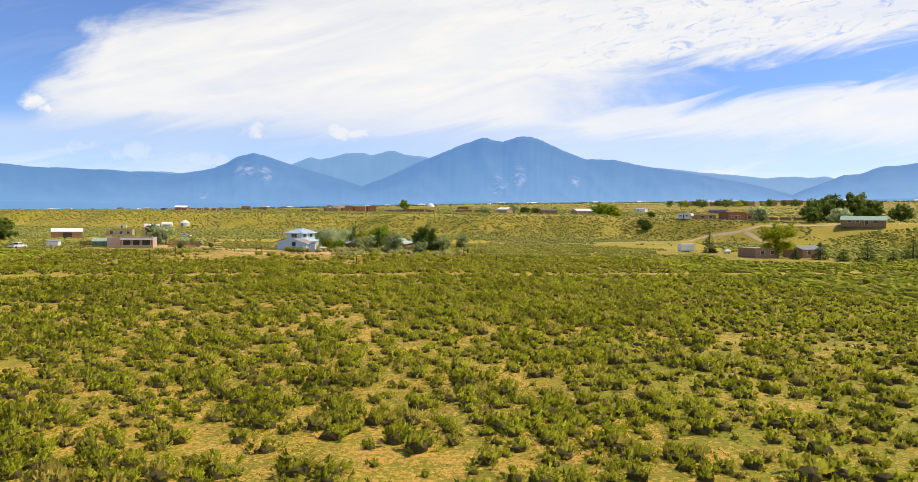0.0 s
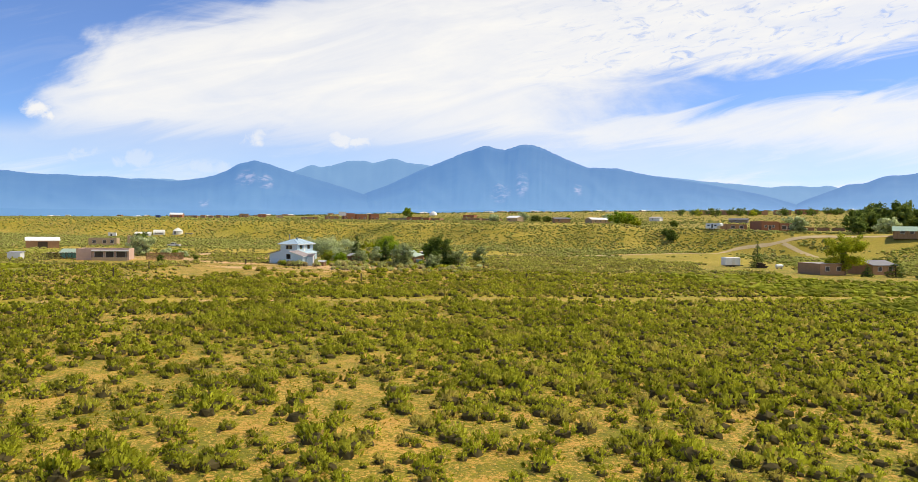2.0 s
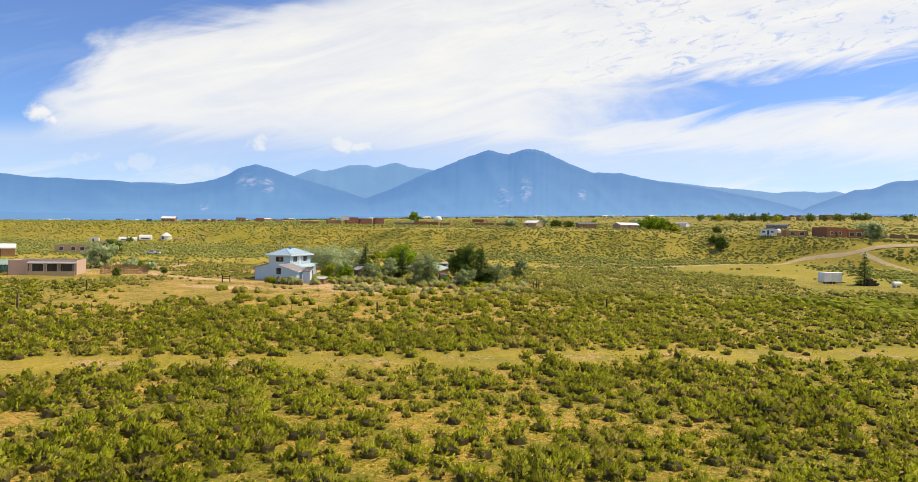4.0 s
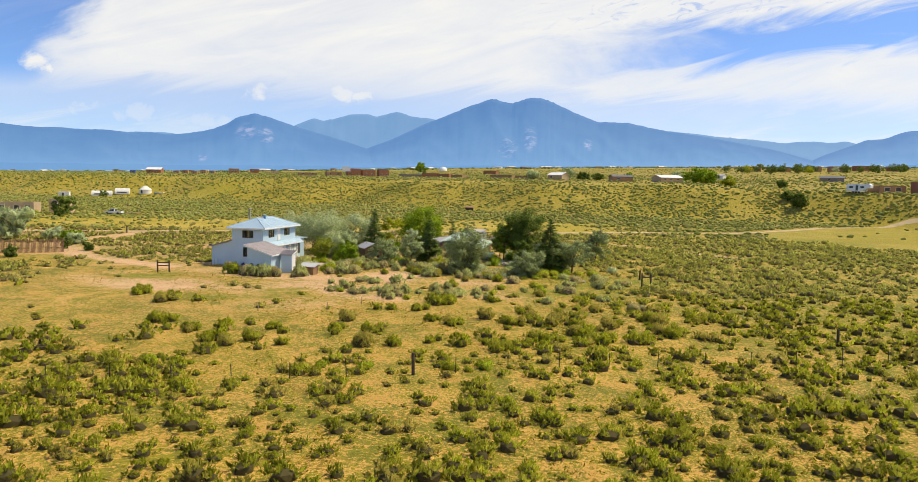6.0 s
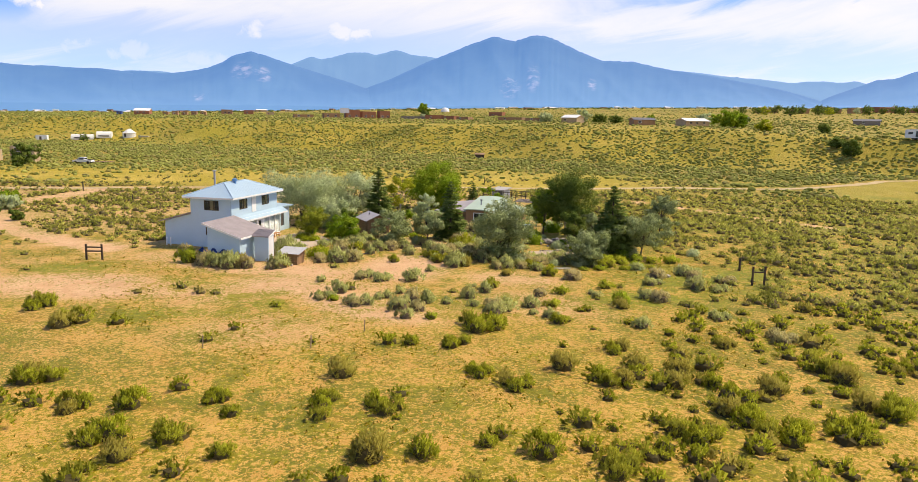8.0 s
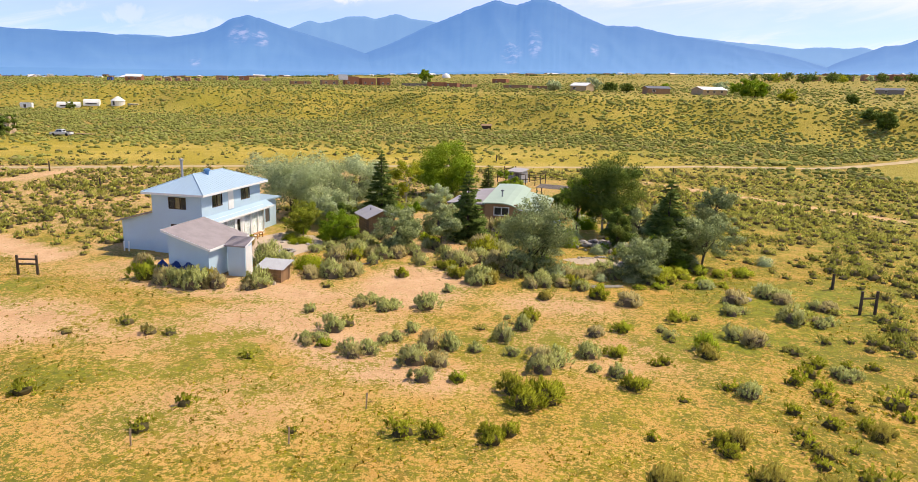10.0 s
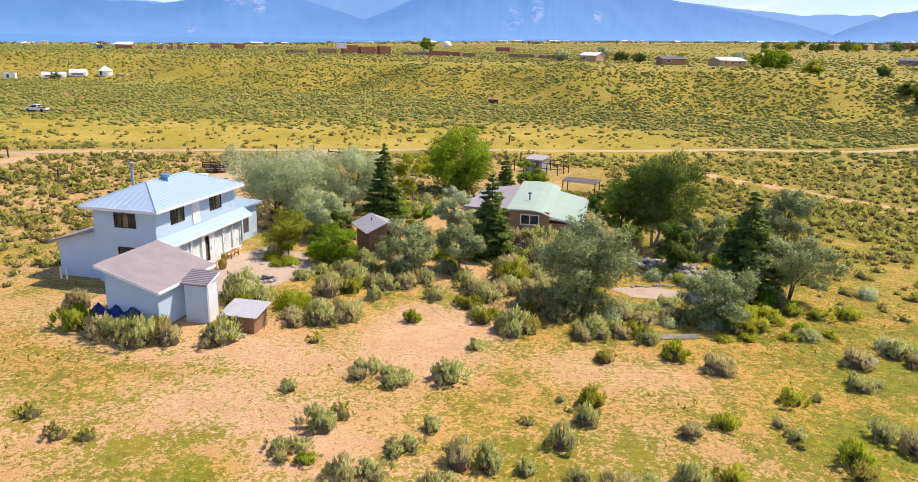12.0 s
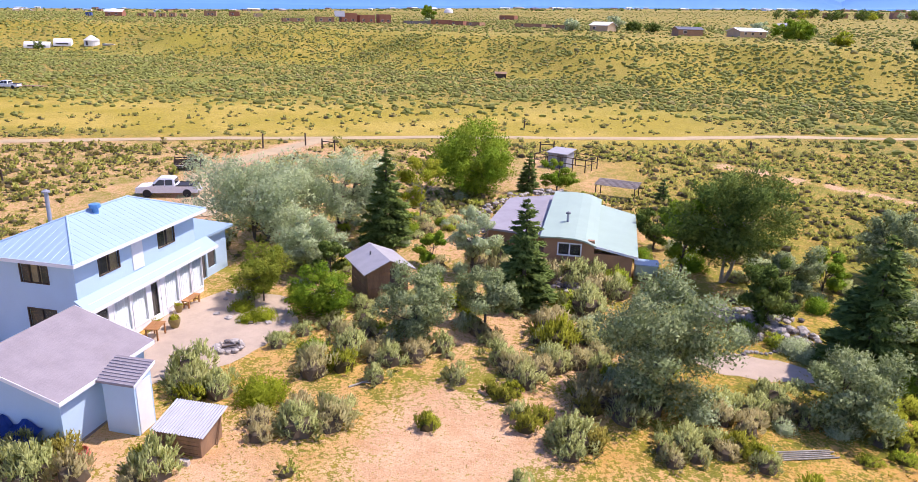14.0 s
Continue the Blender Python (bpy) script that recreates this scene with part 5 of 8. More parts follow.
def garage():
    z = gz(-84, 180.5)
    g = thing("garage_shed", (0, 0, z), 0, "white stucco garage with grey-brown shingled shed roof", "shed")
    x0, x1, y0, y1 = -85.55, -82.35, 178.3, 183.1
    hi, lo = 3.35, 2.35
    for y in (y0, y1 - 0.15):
        part("wall", hexa([(x0, y, -0.2), (x1, y, -0.2), (x1, y + 0.15, -0.2), (x0, y + 0.15, -0.2)], [(x0, y, hi), (x1, y, lo), (x1, y + 0.15, lo), (x0, y + 0.15, hi)]), M["stucco"], g)
    part("wall", box(x0, x0 + 0.15, y0 + 0.15, y1 - 0.15, -0.2, hi - 0.05), M["stucco"], g)
    part("wall", box(x1 - 0.15, x1, y0 + 0.15, y1 - 0.15, -0.2, lo - 0.02), M["stucco"], g)
    o = 0.32
    k = (hi - lo) / (x1 - x0)
    za, zb = hi + k * o + 0.1, lo - k * o + 0.1
    roof = part("roof", slab([(x0 - o, y0 - o, za), (x1 + o, y0 - o, zb), (x1 + o, y1 + o, zb), (x0 - o, y1 + o, za)], 0.1), M["shingle"], g, "grey-brown shingled roof")
    n = 24
    for i in range(n):
        a, b = i / n, (i + 1) / n
        xa, xb = x1 + o - (x1 - x0 + 2 * o) * a, x1 + o - (x1 - x0 + 2 * o) * b
        part("shingle_course", slab([(xa, y0 - o, zb + (za - zb) * a + 0.011), (xb, y0 - o, zb + (za - zb) * b + 0.004), (xb, y1 + o, zb + (za - zb) * b + 0.004), (xa, y1 + o, zb + (za - zb) * a + 0.011)], 0.003), M["shingle"], roof)
    part("fascia", slab([(x0 - o, y0 - o - 0.03, za), (x1 + o, y0 - o - 0.03, zb), (x1 + o, y0 - o, zb), (x0 - o, y0 - o, za)], 0.17), M["trim"], g)
    part("fascia", slab([(x1 + o, y0 - o - 0.03, zb), (x1 + o + 0.03, y0 - o - 0.03, zb), (x1 + o + 0.03, y1 + o, zb), (x1 + o, y1 + o, zb)], 0.17), M["trim"], g)
    part("fascia", slab([(x0 - o, y1 + o, za), (x1 + o, y1 + o, zb), (x1 + o, y1 + o + 0.03, zb), (x0 - o, y1 + o + 0.03, za)], 0.17), M["trim"], g)
    part("footing", box(x0 - 0.03, x1 + 0.03, y0 - 0.03, y1 + 0.03, -0.3, 0.08), M["grey_wood"], g)

    t = thing("tall_closet_shed", (0, 0, gz(-81, 180.5)), 0, "narrow tall white shed with ribbed brown roof", "shed")
    x0, x1, y0, y1 = -81.85, -80.45, 179.95, 181.0
    w = bmesh.new()
    hexa([(x0, y0, -0.15), (x1, y0, -0.15), (x1, y1, -0.15), (x0, y1, -0.15)], [(x0, y0, 2.28), (x1, y0, 2.28), (x1, y1, 2.62), (x0, y1, 2.62)], w)
    part("wall", w, M["stucco"], t)
    part("door", box(x1, x1 + 0.03, y0 + 0.1, y1 - 0.1, 0.02, 2.2, 0.008), M["trim"], t)
    roof = part("roof", slab([(x0 - 0.2, y0 - 0.15, 2.30), (x1 + 0.13, y0 - 0.15, 2.30), (x1 + 0.13, y1 + 0.15, 2.76), (x0 - 0.2, y1 + 0.15, 2.76)], 0.08), M["shingle"], t)
    for i in range(9):
        a = i / 9
        y, zz = y0 - 0.15 + (y1 - y0 + 0.3) * a, 2.31 + 0.46 * a
        part("roof_batten", box(x0 - 0.2, x1 + 0.13, y, y + 0.03, zz, zz + 0.025), M["felt"], roof)
    part("fascia", slab([(x1 + 0.13, y0 - 0.15, 2.30), (x1 + 0.155, y0 - 0.15, 2.30), (x1 + 0.155, y1 + 0.15, 2.76), (x1 + 0.13, y1 + 0.15, 2.76)], 0.14), M["trim"], t)

    c = thing("low_wood_shed", (0, 0, gz(-78, 180)), 0, "low weathered wood shed with corrugated metal roof", "shed")
    x0, x1, y0, y1 = -79.15, -77.3, 179.3, 180.75
    for a in (x0, x1 - 0.06):
        part("end_wall", hexa([(a, y0, -0.1), (a + 0.06, y0, -0.1), (a + 0.06, y1, -0.1), (a, y1, -0.1)], [(a, y0, 0.98), (a + 0.06, y0, 0.98), (a + 0.06, y1, 1.22), (a, y1, 1.22)]), M["wood"], c)
    n = 6
    for i in range(n):
        za, zb = -0.05 + 1.03 * i / n, -0.05 + 1.03 * (i + 1) / n - 0.02
        part("board", box(x0 + 0.06, x1 - 0.06, y0 + 0.01 * (i % 2), y0 + 0.03 + 0.01 * (i % 2), za, zb), M["wood"], c)
        part("board", box(x0 + 0.06, x1 - 0.06, y1 - 0.03, y1, za, zb + 0.14), M["wood"], c)
    part("roof", corrugated(x0 - 0.15, x1 + 0.25, y0 - 0.2, 1.0, y1 + 0.15, 1.34), M["galv"], c, "corrugated galvanised metal roof")
    part("brace", rod((x1 + 0.1, y0 + 0.9, 0), (x1 + 0.06, y1, 1.2), 0.035), M["wood"], c)

    # tarp against the garage's front wall
    bm = bmesh.new()
    nx, ny = 14, 8
    vs = [[bm.verts.new((-86.3 + 3.1 * i / nx, 178.25 - 0.95 * j / ny - 0.12 * math.sin(i * 0.9) * j / ny, gz(-84, 177.6) + 1.25 * (1 - (j / ny) ** 1.6) * (0.85 + 0.15 * math.sin(i * 1.3)) + 0.05 * math.sin(i * 2.1 + j) + 0.06)) for i in range(nx + 1)] for j in range(ny + 1)]
    for j in range(ny):
        for i in range(nx):
            bm.faces.new((vs[j][i], vs[j][i + 1], vs[j + 1][i + 1], vs[j + 1][i]))
    bmesh.ops.solidify(bm, geom=bm.faces[:], thickness=0.02)
    tagged(part("blue_tarp", bm, M["tarp"]), "crumpled blue tarp against the white garage", "tarp")
    cu = bmesh.new()
    for k in range(5):
        ring = [(-81.75 + (0.28 - 0.01 * k) * math.cos(a), 178.35 + (0.28 - 0.01 * k) * math.sin(a), gz(-81.7, 178.3) + 0.04 + 0.05 * k) for a in [6.283 * i / 18 for i in range(19)]]
        for p, q in zip(ring, ring[1:]):
            rod(p, q, 0.025, sides=5, bm=cu)
    tagged(part("coiled_hose", cu, M["hose"]), "coiled red garden hose beside the garage", "hose")
    tagged(part("concrete_block", box(-77.9, -77.5, 178.7, 178.9, gz(-77.7, 178.8) - 0.02, gz(-77.7, 178.8) + 0.2, 0.015), M["stone"]), "grey concrete block beside the low shed", "block")
    for px in (-94.1, -93.65):
        p = thing("vent_pipe", (px, 184.35, gz(px, 184.35)), 0, "short white plastic pipe out of the ground", "pipe", group="vent pipes")
        part("pipe", rod((0, 0, -0.1), (0.02, 0, 0.75), 0.06, sides=10), M["white_pvc"], p)
        part("cap", lathe([(0.075, 0.72), (0.075, 0.8), (0.02, 0.84)], 10, centre=(0.02, 0, 0)), M["white_pvc"], p)


garage()


# ---- patio ----
def stone_bm(r, seed, flat=0.7):
    bm = bmesh.new()
    bmesh.ops.create_icosphere(bm, subdivisions=1, radius=r)
    rr = random.Random(seed)
    k = (rr.uniform(0.8, 1.3), rr.uniform(0.75, 1.1), flat * rr.uniform(0.8, 1.2))
    for v in bm.verts:
        n = noise.noise(v.co * 2.5 / r + Vector((seed, 0, 0)))
        v.co = Vector((v.co.x * k[0], v.co.y * k[1], v.co.z * k[2])) * (1 + 0.3 * n)
    return bm


STONES = [mesh_of(stone_bm(1.0, i + 1), "stone", M["stone"]) for i in range(7)]
DARK_STONES = [mesh_of(stone_bm(1.0, i + 31), "stone", M["stone_dark"]) for i in range(4)]
stone_rng = random.Random(3)


def stone(x, y, r, parent=None, z=None, dark=0.2):
    ob = new("stone", stone_rng.choice(DARK_STONES if stone_rng.random() < dark else STONES))
    zz = gz(x, y) + r * 0.25 if z is None else z
    m = Matrix.Translation((x, y, zz)) @ Matrix.Rotation(stone_rng.uniform(0, 6.28), 4, "Z") @ Matrix.Diagonal((r, r * stone_rng.uniform(0.8, 1.2), r, 1))
    if parent is not None:
        ob.parent = parent
        m = parent.matrix_world.inverted() @ m
    ob.matrix_basis = m
    return ob


def patio():
    n = 40
    bm = bmesh.new()
    rings = []
    for k in (0, 0.5, 1):
        ring = []
        for i in range(n):
            a = 6.283 * i / n
            rx, ry = 3.6, 5.9
            w = 1 + 0.08 * math.sin(3 * a + 1) + 0.05 * math.sin(7 * a)
            x, y = -83.0 + rx * w * k * math.cos(a), 189.6 + ry * w * k * math.sin(a)
            ring.append(bm.verts.new((max(x, -86.7), y, gz(x, y) + 0.05 - 0.045 * k * k)))
        rings.append(ring)
    for a, b in zip(rings, rings[1:]):
        for i in range(n):
            try:
                bm.faces.new((a[i], a[(i + 1) % n], b[(i + 1) % n], b[i]))
            except ValueError:
                pass
    bmesh.ops.remove_doubles(bm, verts=bm.verts[:], dist=0.01)
    tagged(part("patio", bm, M["gravel"]), "gravel patio beside the white house", "patio", kind="structure")
    ring = thing("fire_ring", (-81.0, 187.6, gz(-81, 187.6)), 0, "ring of pale stones round a fire pit", "fire pit")
    for i in range(11):
        a = 6.283 * i / 11
        stone(-81 + 0.62 * math.cos(a), 187.6 + 0.62 * math.sin(a), stone_rng.uniform(0.15, 0.24), ring, gz(-81, 187.6) + 0.12, 0.1)
    part("ash", lathe([(0.5, 0.03), (0.45, 0.07), (0.05, 0.05)], 14), M["stone_dark"], ring, "dark ash and charred wood")
    part("log", rod((-0.3, -0.2, 0.12), (0.3, 0.15, 0.18), 0.05), M["dark_wood"], ring)
    b = thing("bench", (-86.0, 192.0, gz(-86, 192) + 0.05), 0, "orange-brown wooden bench by the windows", "bench")
    for i in range(4):
        part("slat", box(-0.22 + 0.115 * i, -0.12 + 0.115 * i, -0.65, 0.65, 0.42, 0.46, 0.006), M["bench"], b)
    for sy in (-0.5, 0.5):
        for sx in (-0.17, 0.17):
            part("leg", box(sx - 0.04, sx + 0.04, sy - 0.04, sy + 0.04, -0.02, 0.42, 0.006), M["bench"], b)
        part("rail", box(-0.17, 0.17, sy - 0.02, sy + 0.02, 0.15, 0.22), M["bench"], b)
    t = thing("patio_table", (-85.3, 187.8, gz(-85.3, 187.8) + 0.04), 12, "small orange-brown wooden patio table", "table")
    for i in range(6):
        part("board", box(-0.36 + 0.12 * i, -0.25 + 0.12 * i, -0.55, 0.55, 0.62, 0.66, 0.006), M["bench"], t)
    for sx in (-0.28, 0.28):
        for sy in (-0.45, 0.45):
            part("leg", box(sx - 0.035, sx + 0.035, sy - 0.035, sy + 0.035, -0.02, 0.62), M["bench"], t)
    for px, py, r, hh in ((-85.1, 189.1, 0.32, 0.5), (-86.1, 190.95, 0.24, 0.42), (-85.9, 188.7, 0.24, 0.4)):
        p = thing("flower_pot", (px, py, gz(px, py) + 0.04), 0, "glazed pot of flowering plants on the patio", "flower pot", group="patio pots")
        part("pot", lathe([(r * 0.6, -0.02), (r * 0.95, hh * 0.6), (r, hh), (r * 0.85, hh), (r * 0.8, hh - 0.08)], 16), M["pot"], p)
        lv, ln = bush_tris(140, 0.22, int(-px * 10), 0.9, 0.4)
        ob = new("plant", leaf_mesh("plant", lv * r * 1.15 + np.array([0, 0, hh - 0.05]), ln, M["leaf_yellow"], 0.7))
        ob.parent = p


patio()


# ---- trees ----
def crown_tris(n, leaf, h0, h1, r, clumps, seed, squash=1.0, fill=0.45):
    """Leaves of an uneven crown: ragged sprays of many sizes over an ellipsoid, with gaps between."""
    g = np.random.default_rng(seed)
    zc, hz = (h0 + h1) / 2, (h1 - h0) / 2
    d = unit(g.normal(0, 1, (clumps, 3)))
    lump = 1 + 0.16 * np.sin(d[:, :1] * 3.1 + seed) + 0.14 * np.sin(d[:, 1:2] * 4.3 + 2 * seed)
    rad = g.uniform(fill, 0.95, (clumps, 1)) ** 0.8 * lump
    c = d * rad * np.array([r * 0.98, r * 0.98 * squash, hz * 0.95])
    c[:, 2] += zc
    cs = r * g.uniform(0.13, 0.32, clumps)
    share = cs ** 1.7
    pick = g.choice(clumps, n, p=share / share.sum())
    q = unit(g.normal(0, 1, (n, 3)))
    way = unit(d * np.array([1, 1, 0.6]) + np.array([0, 0, 0.35]) + g.normal(0, 0.3, (clumps, 3)))[pick]
    off = q * (cs[pick] * g.uniform(0.5, 1.08, n))[:, None] * np.array([1, 1, 0.75])
    off = off + way * (off * way).sum(1, keepdims=True) * 0.55
    p = c[pick] + off
    p[:, 2] = np.maximum(p[:, 2], h0 * 0.5)
    outc = unit((p - np.array([0, 0, zc])) / np.array([r, r, hz]))
    T, N = plates(p, unit(q * 1.0 + outc * 0.35), leaf, g, 0.2, 0.5)
    tint = np.repeat(g.uniform(0, 1, clumps)[pick] * 0.7, 3)
    return T, N, tint, c


def leafy_tree(name, x, y, h, r, mat, label, n=5000, leaf=0.2, trunk=0.12, stem=0.25, clumps=34, seed=1, bark="bark", forks=1, squash=1.0, category="tree", group=""):
    """A tree with a tapered trunk, limbs to its clumps and a crown with gaps."""
    t = thing(name, (x, y, gz(x, y) - 0.05), 0, label, category, group)
    T, N, tint, c = crown_tris(int(n * (2.7 if n > 1700 else 1.2)), leaf * (0.74 if n > 1700 else 1.0), h * stem, h, r, clumps, seed, squash)
    rr = random.Random(seed)
    wood = bmesh.new()
    for f in range(forks):
        a = rr.uniform(0, 6.28)
        lean = 0.0 if forks == 1 else r * 0.28
        base = Vector((0.12 * math.cos(a) * (forks > 1), 0.12 * math.sin(a) * (forks > 1), 0))
        k1 = Vector((lean * 0.5 * math.cos(a), lean * 0.5 * math.sin(a), h * stem * 0.9))
        k2 = Vector((lean * math.cos(a) + 0.1, lean * math.sin(a), h * 0.6))
        rod(base, k1, trunk / forks ** 0.4, trunk * 0.75 / forks ** 0.4, 8, wood)
        rod(k1, k2, trunk * 0.72 / forks ** 0.4, trunk * 0.35, 7, wood)
        order = list(range(len(c)))
        rr.shuffle(order)
        for i in order[: max(6, 16 // forks)]:
            q = Vector(c[i])
            s = k1.lerp(k2, rr.uniform(0.0, 0.9))
            m = s.lerp(q, 0.5) + Vector((0, 0, -0.06 * h * rr.random()))
            rod(s, m, trunk * 0.32, trunk * 0.2, 5, wood)
            rod(m, q, trunk * 0.2, trunk * 0.07, 5, wood)
    part("trunk", wood, M[bark], t)
    ob = new("crown", leaf_mesh("crown", T, N, M[mat], tint))
    ob.parent = t
    return t


def spruce(x, y, h, r, label, seed=1, n=3600, mat="needle", low=0.04, name="spruce_tree", group=""):
    """A conifer: whorls of drooping boughs round a straight trunk."""
    t = thing(name, (x, y, gz(x, y) - 0.05), 0, label, "tree", group)
    g = np.random.default_rng(seed)
    part("trunk", rod((0, 0, 0), (0, 0, h * 0.97), 0.05 * r + 0.06, 0.02, 7), M["bark"], t)
    n = int(n * 2.2)
    levels = int(h / 0.33)
    boughs = []
    for i in range(levels):
        f = low + (1 - low) * i / levels
        for _ in range(max(5, int(14 * (1 - f) + 5))):
            boughs.append((f, g.uniform(0, 6.283), g.uniform(0.72, 1.12)))
    B = np.array(boughs)
    w = (1 - B[:, 0]) ** 0.85 * B[:, 2] + 0.08
    pick = g.choice(len(B), n, p=w / w.sum())
    f, a, k = B[pick].T
    R = r * (np.clip(1 - f, 0, 1) ** 0.82) * k * np.where(f < 0.12, 0.75 + 2 * f, 1) + 0.05
    s = np.sqrt(g.uniform(0.04, 1, n))
    spread_a = a + g.normal(0, 0.16, n) * (1.2 - s * 0.5)
    rad = R * s
    z = f * h - 0.18 * rad + 0.10 * h / levels * g.normal(0, 1, n) + 0.12 * rad * s
    p = np.stack([rad * np.cos(spread_a), rad * np.sin(spread_a), z], 1)
    out = np.stack([np.cos(spread_a), np.sin(spread_a), -0.25 + 0.35 * s], 1) + g.normal(0, 0.32, (n, 3))
    out /= np.linalg.norm(out, axis=1, keepdims=True)
    side = np.cross(out, g.normal(0, 0.5, (n, 3)) + np.array([0, 0, 1]))
    side /= np.linalg.norm(side, axis=1, keepdims=True)
    ln = (0.22 + 0.05 * r) * g.uniform(0.6, 1.3, (n, 1))
    T = np.stack([p - out * ln * 0.5 - side * ln * 0.26, p - out * ln * 0.5 + side * ln * 0.26, p + out * ln * 0.7], 1)
    T[:, :, 2] = np.maximum(T[:, :, 2], 0.05)
    N = unit(np.stack([np.cos(spread_a), np.sin(spread_a), np.full(n, 0.75)], 1) + g.normal(0, 0.35, (n, 3)))
    ob = new("crown", leaf_mesh("crown", facing(T, N), N, M[mat], np.repeat(g.uniform(0, 0.8, n), 3)))
    ob.parent = t
    return t


OLIVE = "silvery Russian olive tree beside the white house"
leafy_tree("russian_olive", -88.2, 204.3, 7.0, 4.6, "olive", OLIVE, 12000, 0.2, 0.2, 0.04, 80, 11, forks=2)
leafy_tree("russian_olive", -84.0, 210.0, 6.5, 3.6, "olive", OLIVE, 8000, 0.2, 0.2, 0.12, 56, 12, forks=3)
leafy_tree("russian_olive", -82.4, 199.6, 3.9, 2.3, "olive", "low silvery Russian olive tree behind the patio", 5200, 0.18, 0.12, 0.02, 40, 13)
leafy_tree("russian_olive", -60.2, 188.9, 5.9, 3.0, "olive_deep", "broad silvery Russian olive tree over sagebrush", 9000, 0.17, 0.15, 0.03, 60, 14, forks=2)
leafy_tree("russian_olive", -72.6, 191.6, 3.9, 2.0, "olive_deep", "round silvery Russian olive tree by the cabin", 5200, 0.16, 0.11, 0.04, 40, 15)
leafy_tree("russian_olive", -69.1, 193.6, 3.3, 1.75, "olive_deep", "small silvery Russian olive tree with bare stem", 3800, 0.16, 0.09, 0.3, 26, 16)
leafy_tree("russian_olive", -71.6, 202.3, 5.0, 1.7, "olive", "thin wispy silvery Russian olive tree", 2600, 0.18, 0.1, 0.18, 24, 17)
leafy_tree("russian_olive", -47.0, 194.3, 4.8, 2.5, "olive_deep", "silvery Russian olive tree in green grass", 4800, 0.18, 0.12, 0.15, 34, 18, forks=2)
leafy_tree("russian_olive", -44.2, 209.0, 5.0, 2.3, "olive_deep", "silvery Russian olive tree at the garden edge", 3600, 0.2, 0.12, 0.12, 30, 19)
leafy_tree("silver_shrub", -52.2, 188.9, 3.2, 2.3, "olive_deep", "large silvery shrub by the gravel path", 5200, 0.17, 0.08, 0.02, 36, 20, forks=3, category="shrub")
spruce(-79.1, 206.6, 7.4, 2.3, "tall dark spruce tree behind the cabin", 1, 5200)
spruce(-67.6, 197.9, 6.8, 2.15, "dark blue-green spruce tree before the low house", 2, 5600)
spruce(-71.0, 227.4, 4.3, 1.3, "small dark spruce tree behind the low house", 3, 2200)
spruce(-49.9, 194.2, 7.3, 2.6, "broad dark spruce tree at the garden edge", 4, 6000)
spruce(-57.9, 226.8, 2.6, 0.8, "young blue spruce tree behind the garden", 5, 1200)
leafy_tree("elm_tree", -75.8, 224.5, 7.0, 4.1, "leaf", "broad bright green elm tree", 11000, 0.23, 0.25, 0.04, 80, 21, forks=3)
leafy_tree("aspen_tree", -78.2, 212.8, 5.9, 1.9, "leaf_yellow", "thin yellow-green aspen tree with pale trunk", 1900, 0.2, 0.08, 0.25, 22, 22, "bark_pale")
leafy_tree("juniper_tree", -68.2, 228.6, 3.2, 1.7, "leaf", "rounded green juniper tree", 3200, 0.18, 0.1, 0.05, 26, 23)
leafy_tree("cottonwood_tree", -55.2, 205.6, 8.2, 3.3, "leaf_dark", "tall dark cottonwood tree with pale trunk", 12000, 0.2, 0.2, 0.13, 80, 24, "bark_pale", forks=2)
leafy_tree("cottonwood_tree", -57.9, 205.6, 6.0, 1.7, "leaf", "green cottonwood tree beside a darker one", 3600, 0.19, 0.12, 0.12, 28, 25)
leafy_tree("dark_green_tree", -53.9, 198.6, 4.0, 1.6, "leaf_dark", "dense dark green tree above a stone bank", 4200, 0.17, 0.1, 0.05, 28, 26)
leafy_tree("dark_green_tree", -59.4, 211.3, 4.2, 1.6, "leaf_dark", "dark green tree beside the low green-roofed house", 3000, 0.18, 0.1, 0.08, 24, 27)
leafy_tree("fruit_tree", -82.4, 193.8, 3.4, 1.7, "leaf_olive", "airy yellow-green fruit tree at the patio edge", 3600, 0.14, 0.06, 0.2, 46, 28)
leafy_tree("fruit_tree", -78.3, 192.8, 2.9, 1.75, "leaf", "low leafy green fruit tree beside the cabin", 4400, 0.14, 0.09, 0.1, 50, 29)
leafy_tree("juniper_tree", -80.0, 198.0, 3.0, 1.2, "leaf_dark", "dark upright juniper beside the cabin", 2600, 0.17, 0.08, 0.04, 18, 30)
leafy_tree("leafy_shrub", -74.6, 203.0, 2.6, 1.1, "leaf", "green leafy shrub behind the cabin", 1800, 0.17, 0.06, 0.05, 16, 31, category="shrub")
leafy_tree("russian_olive", -51.8, 203.5, 3.6, 1.9, "olive_deep", "grey-green olive tree behind the stone bank", 3000, 0.18, 0.1, 0.1, 24, 32)
leafy_tree("dark_green_tree", -49.0, 205.5, 2.8, 1.6, "leaf", "low green tree at the garden edge", 2200, 0.19, 0.08, 0.06, 18, 33)

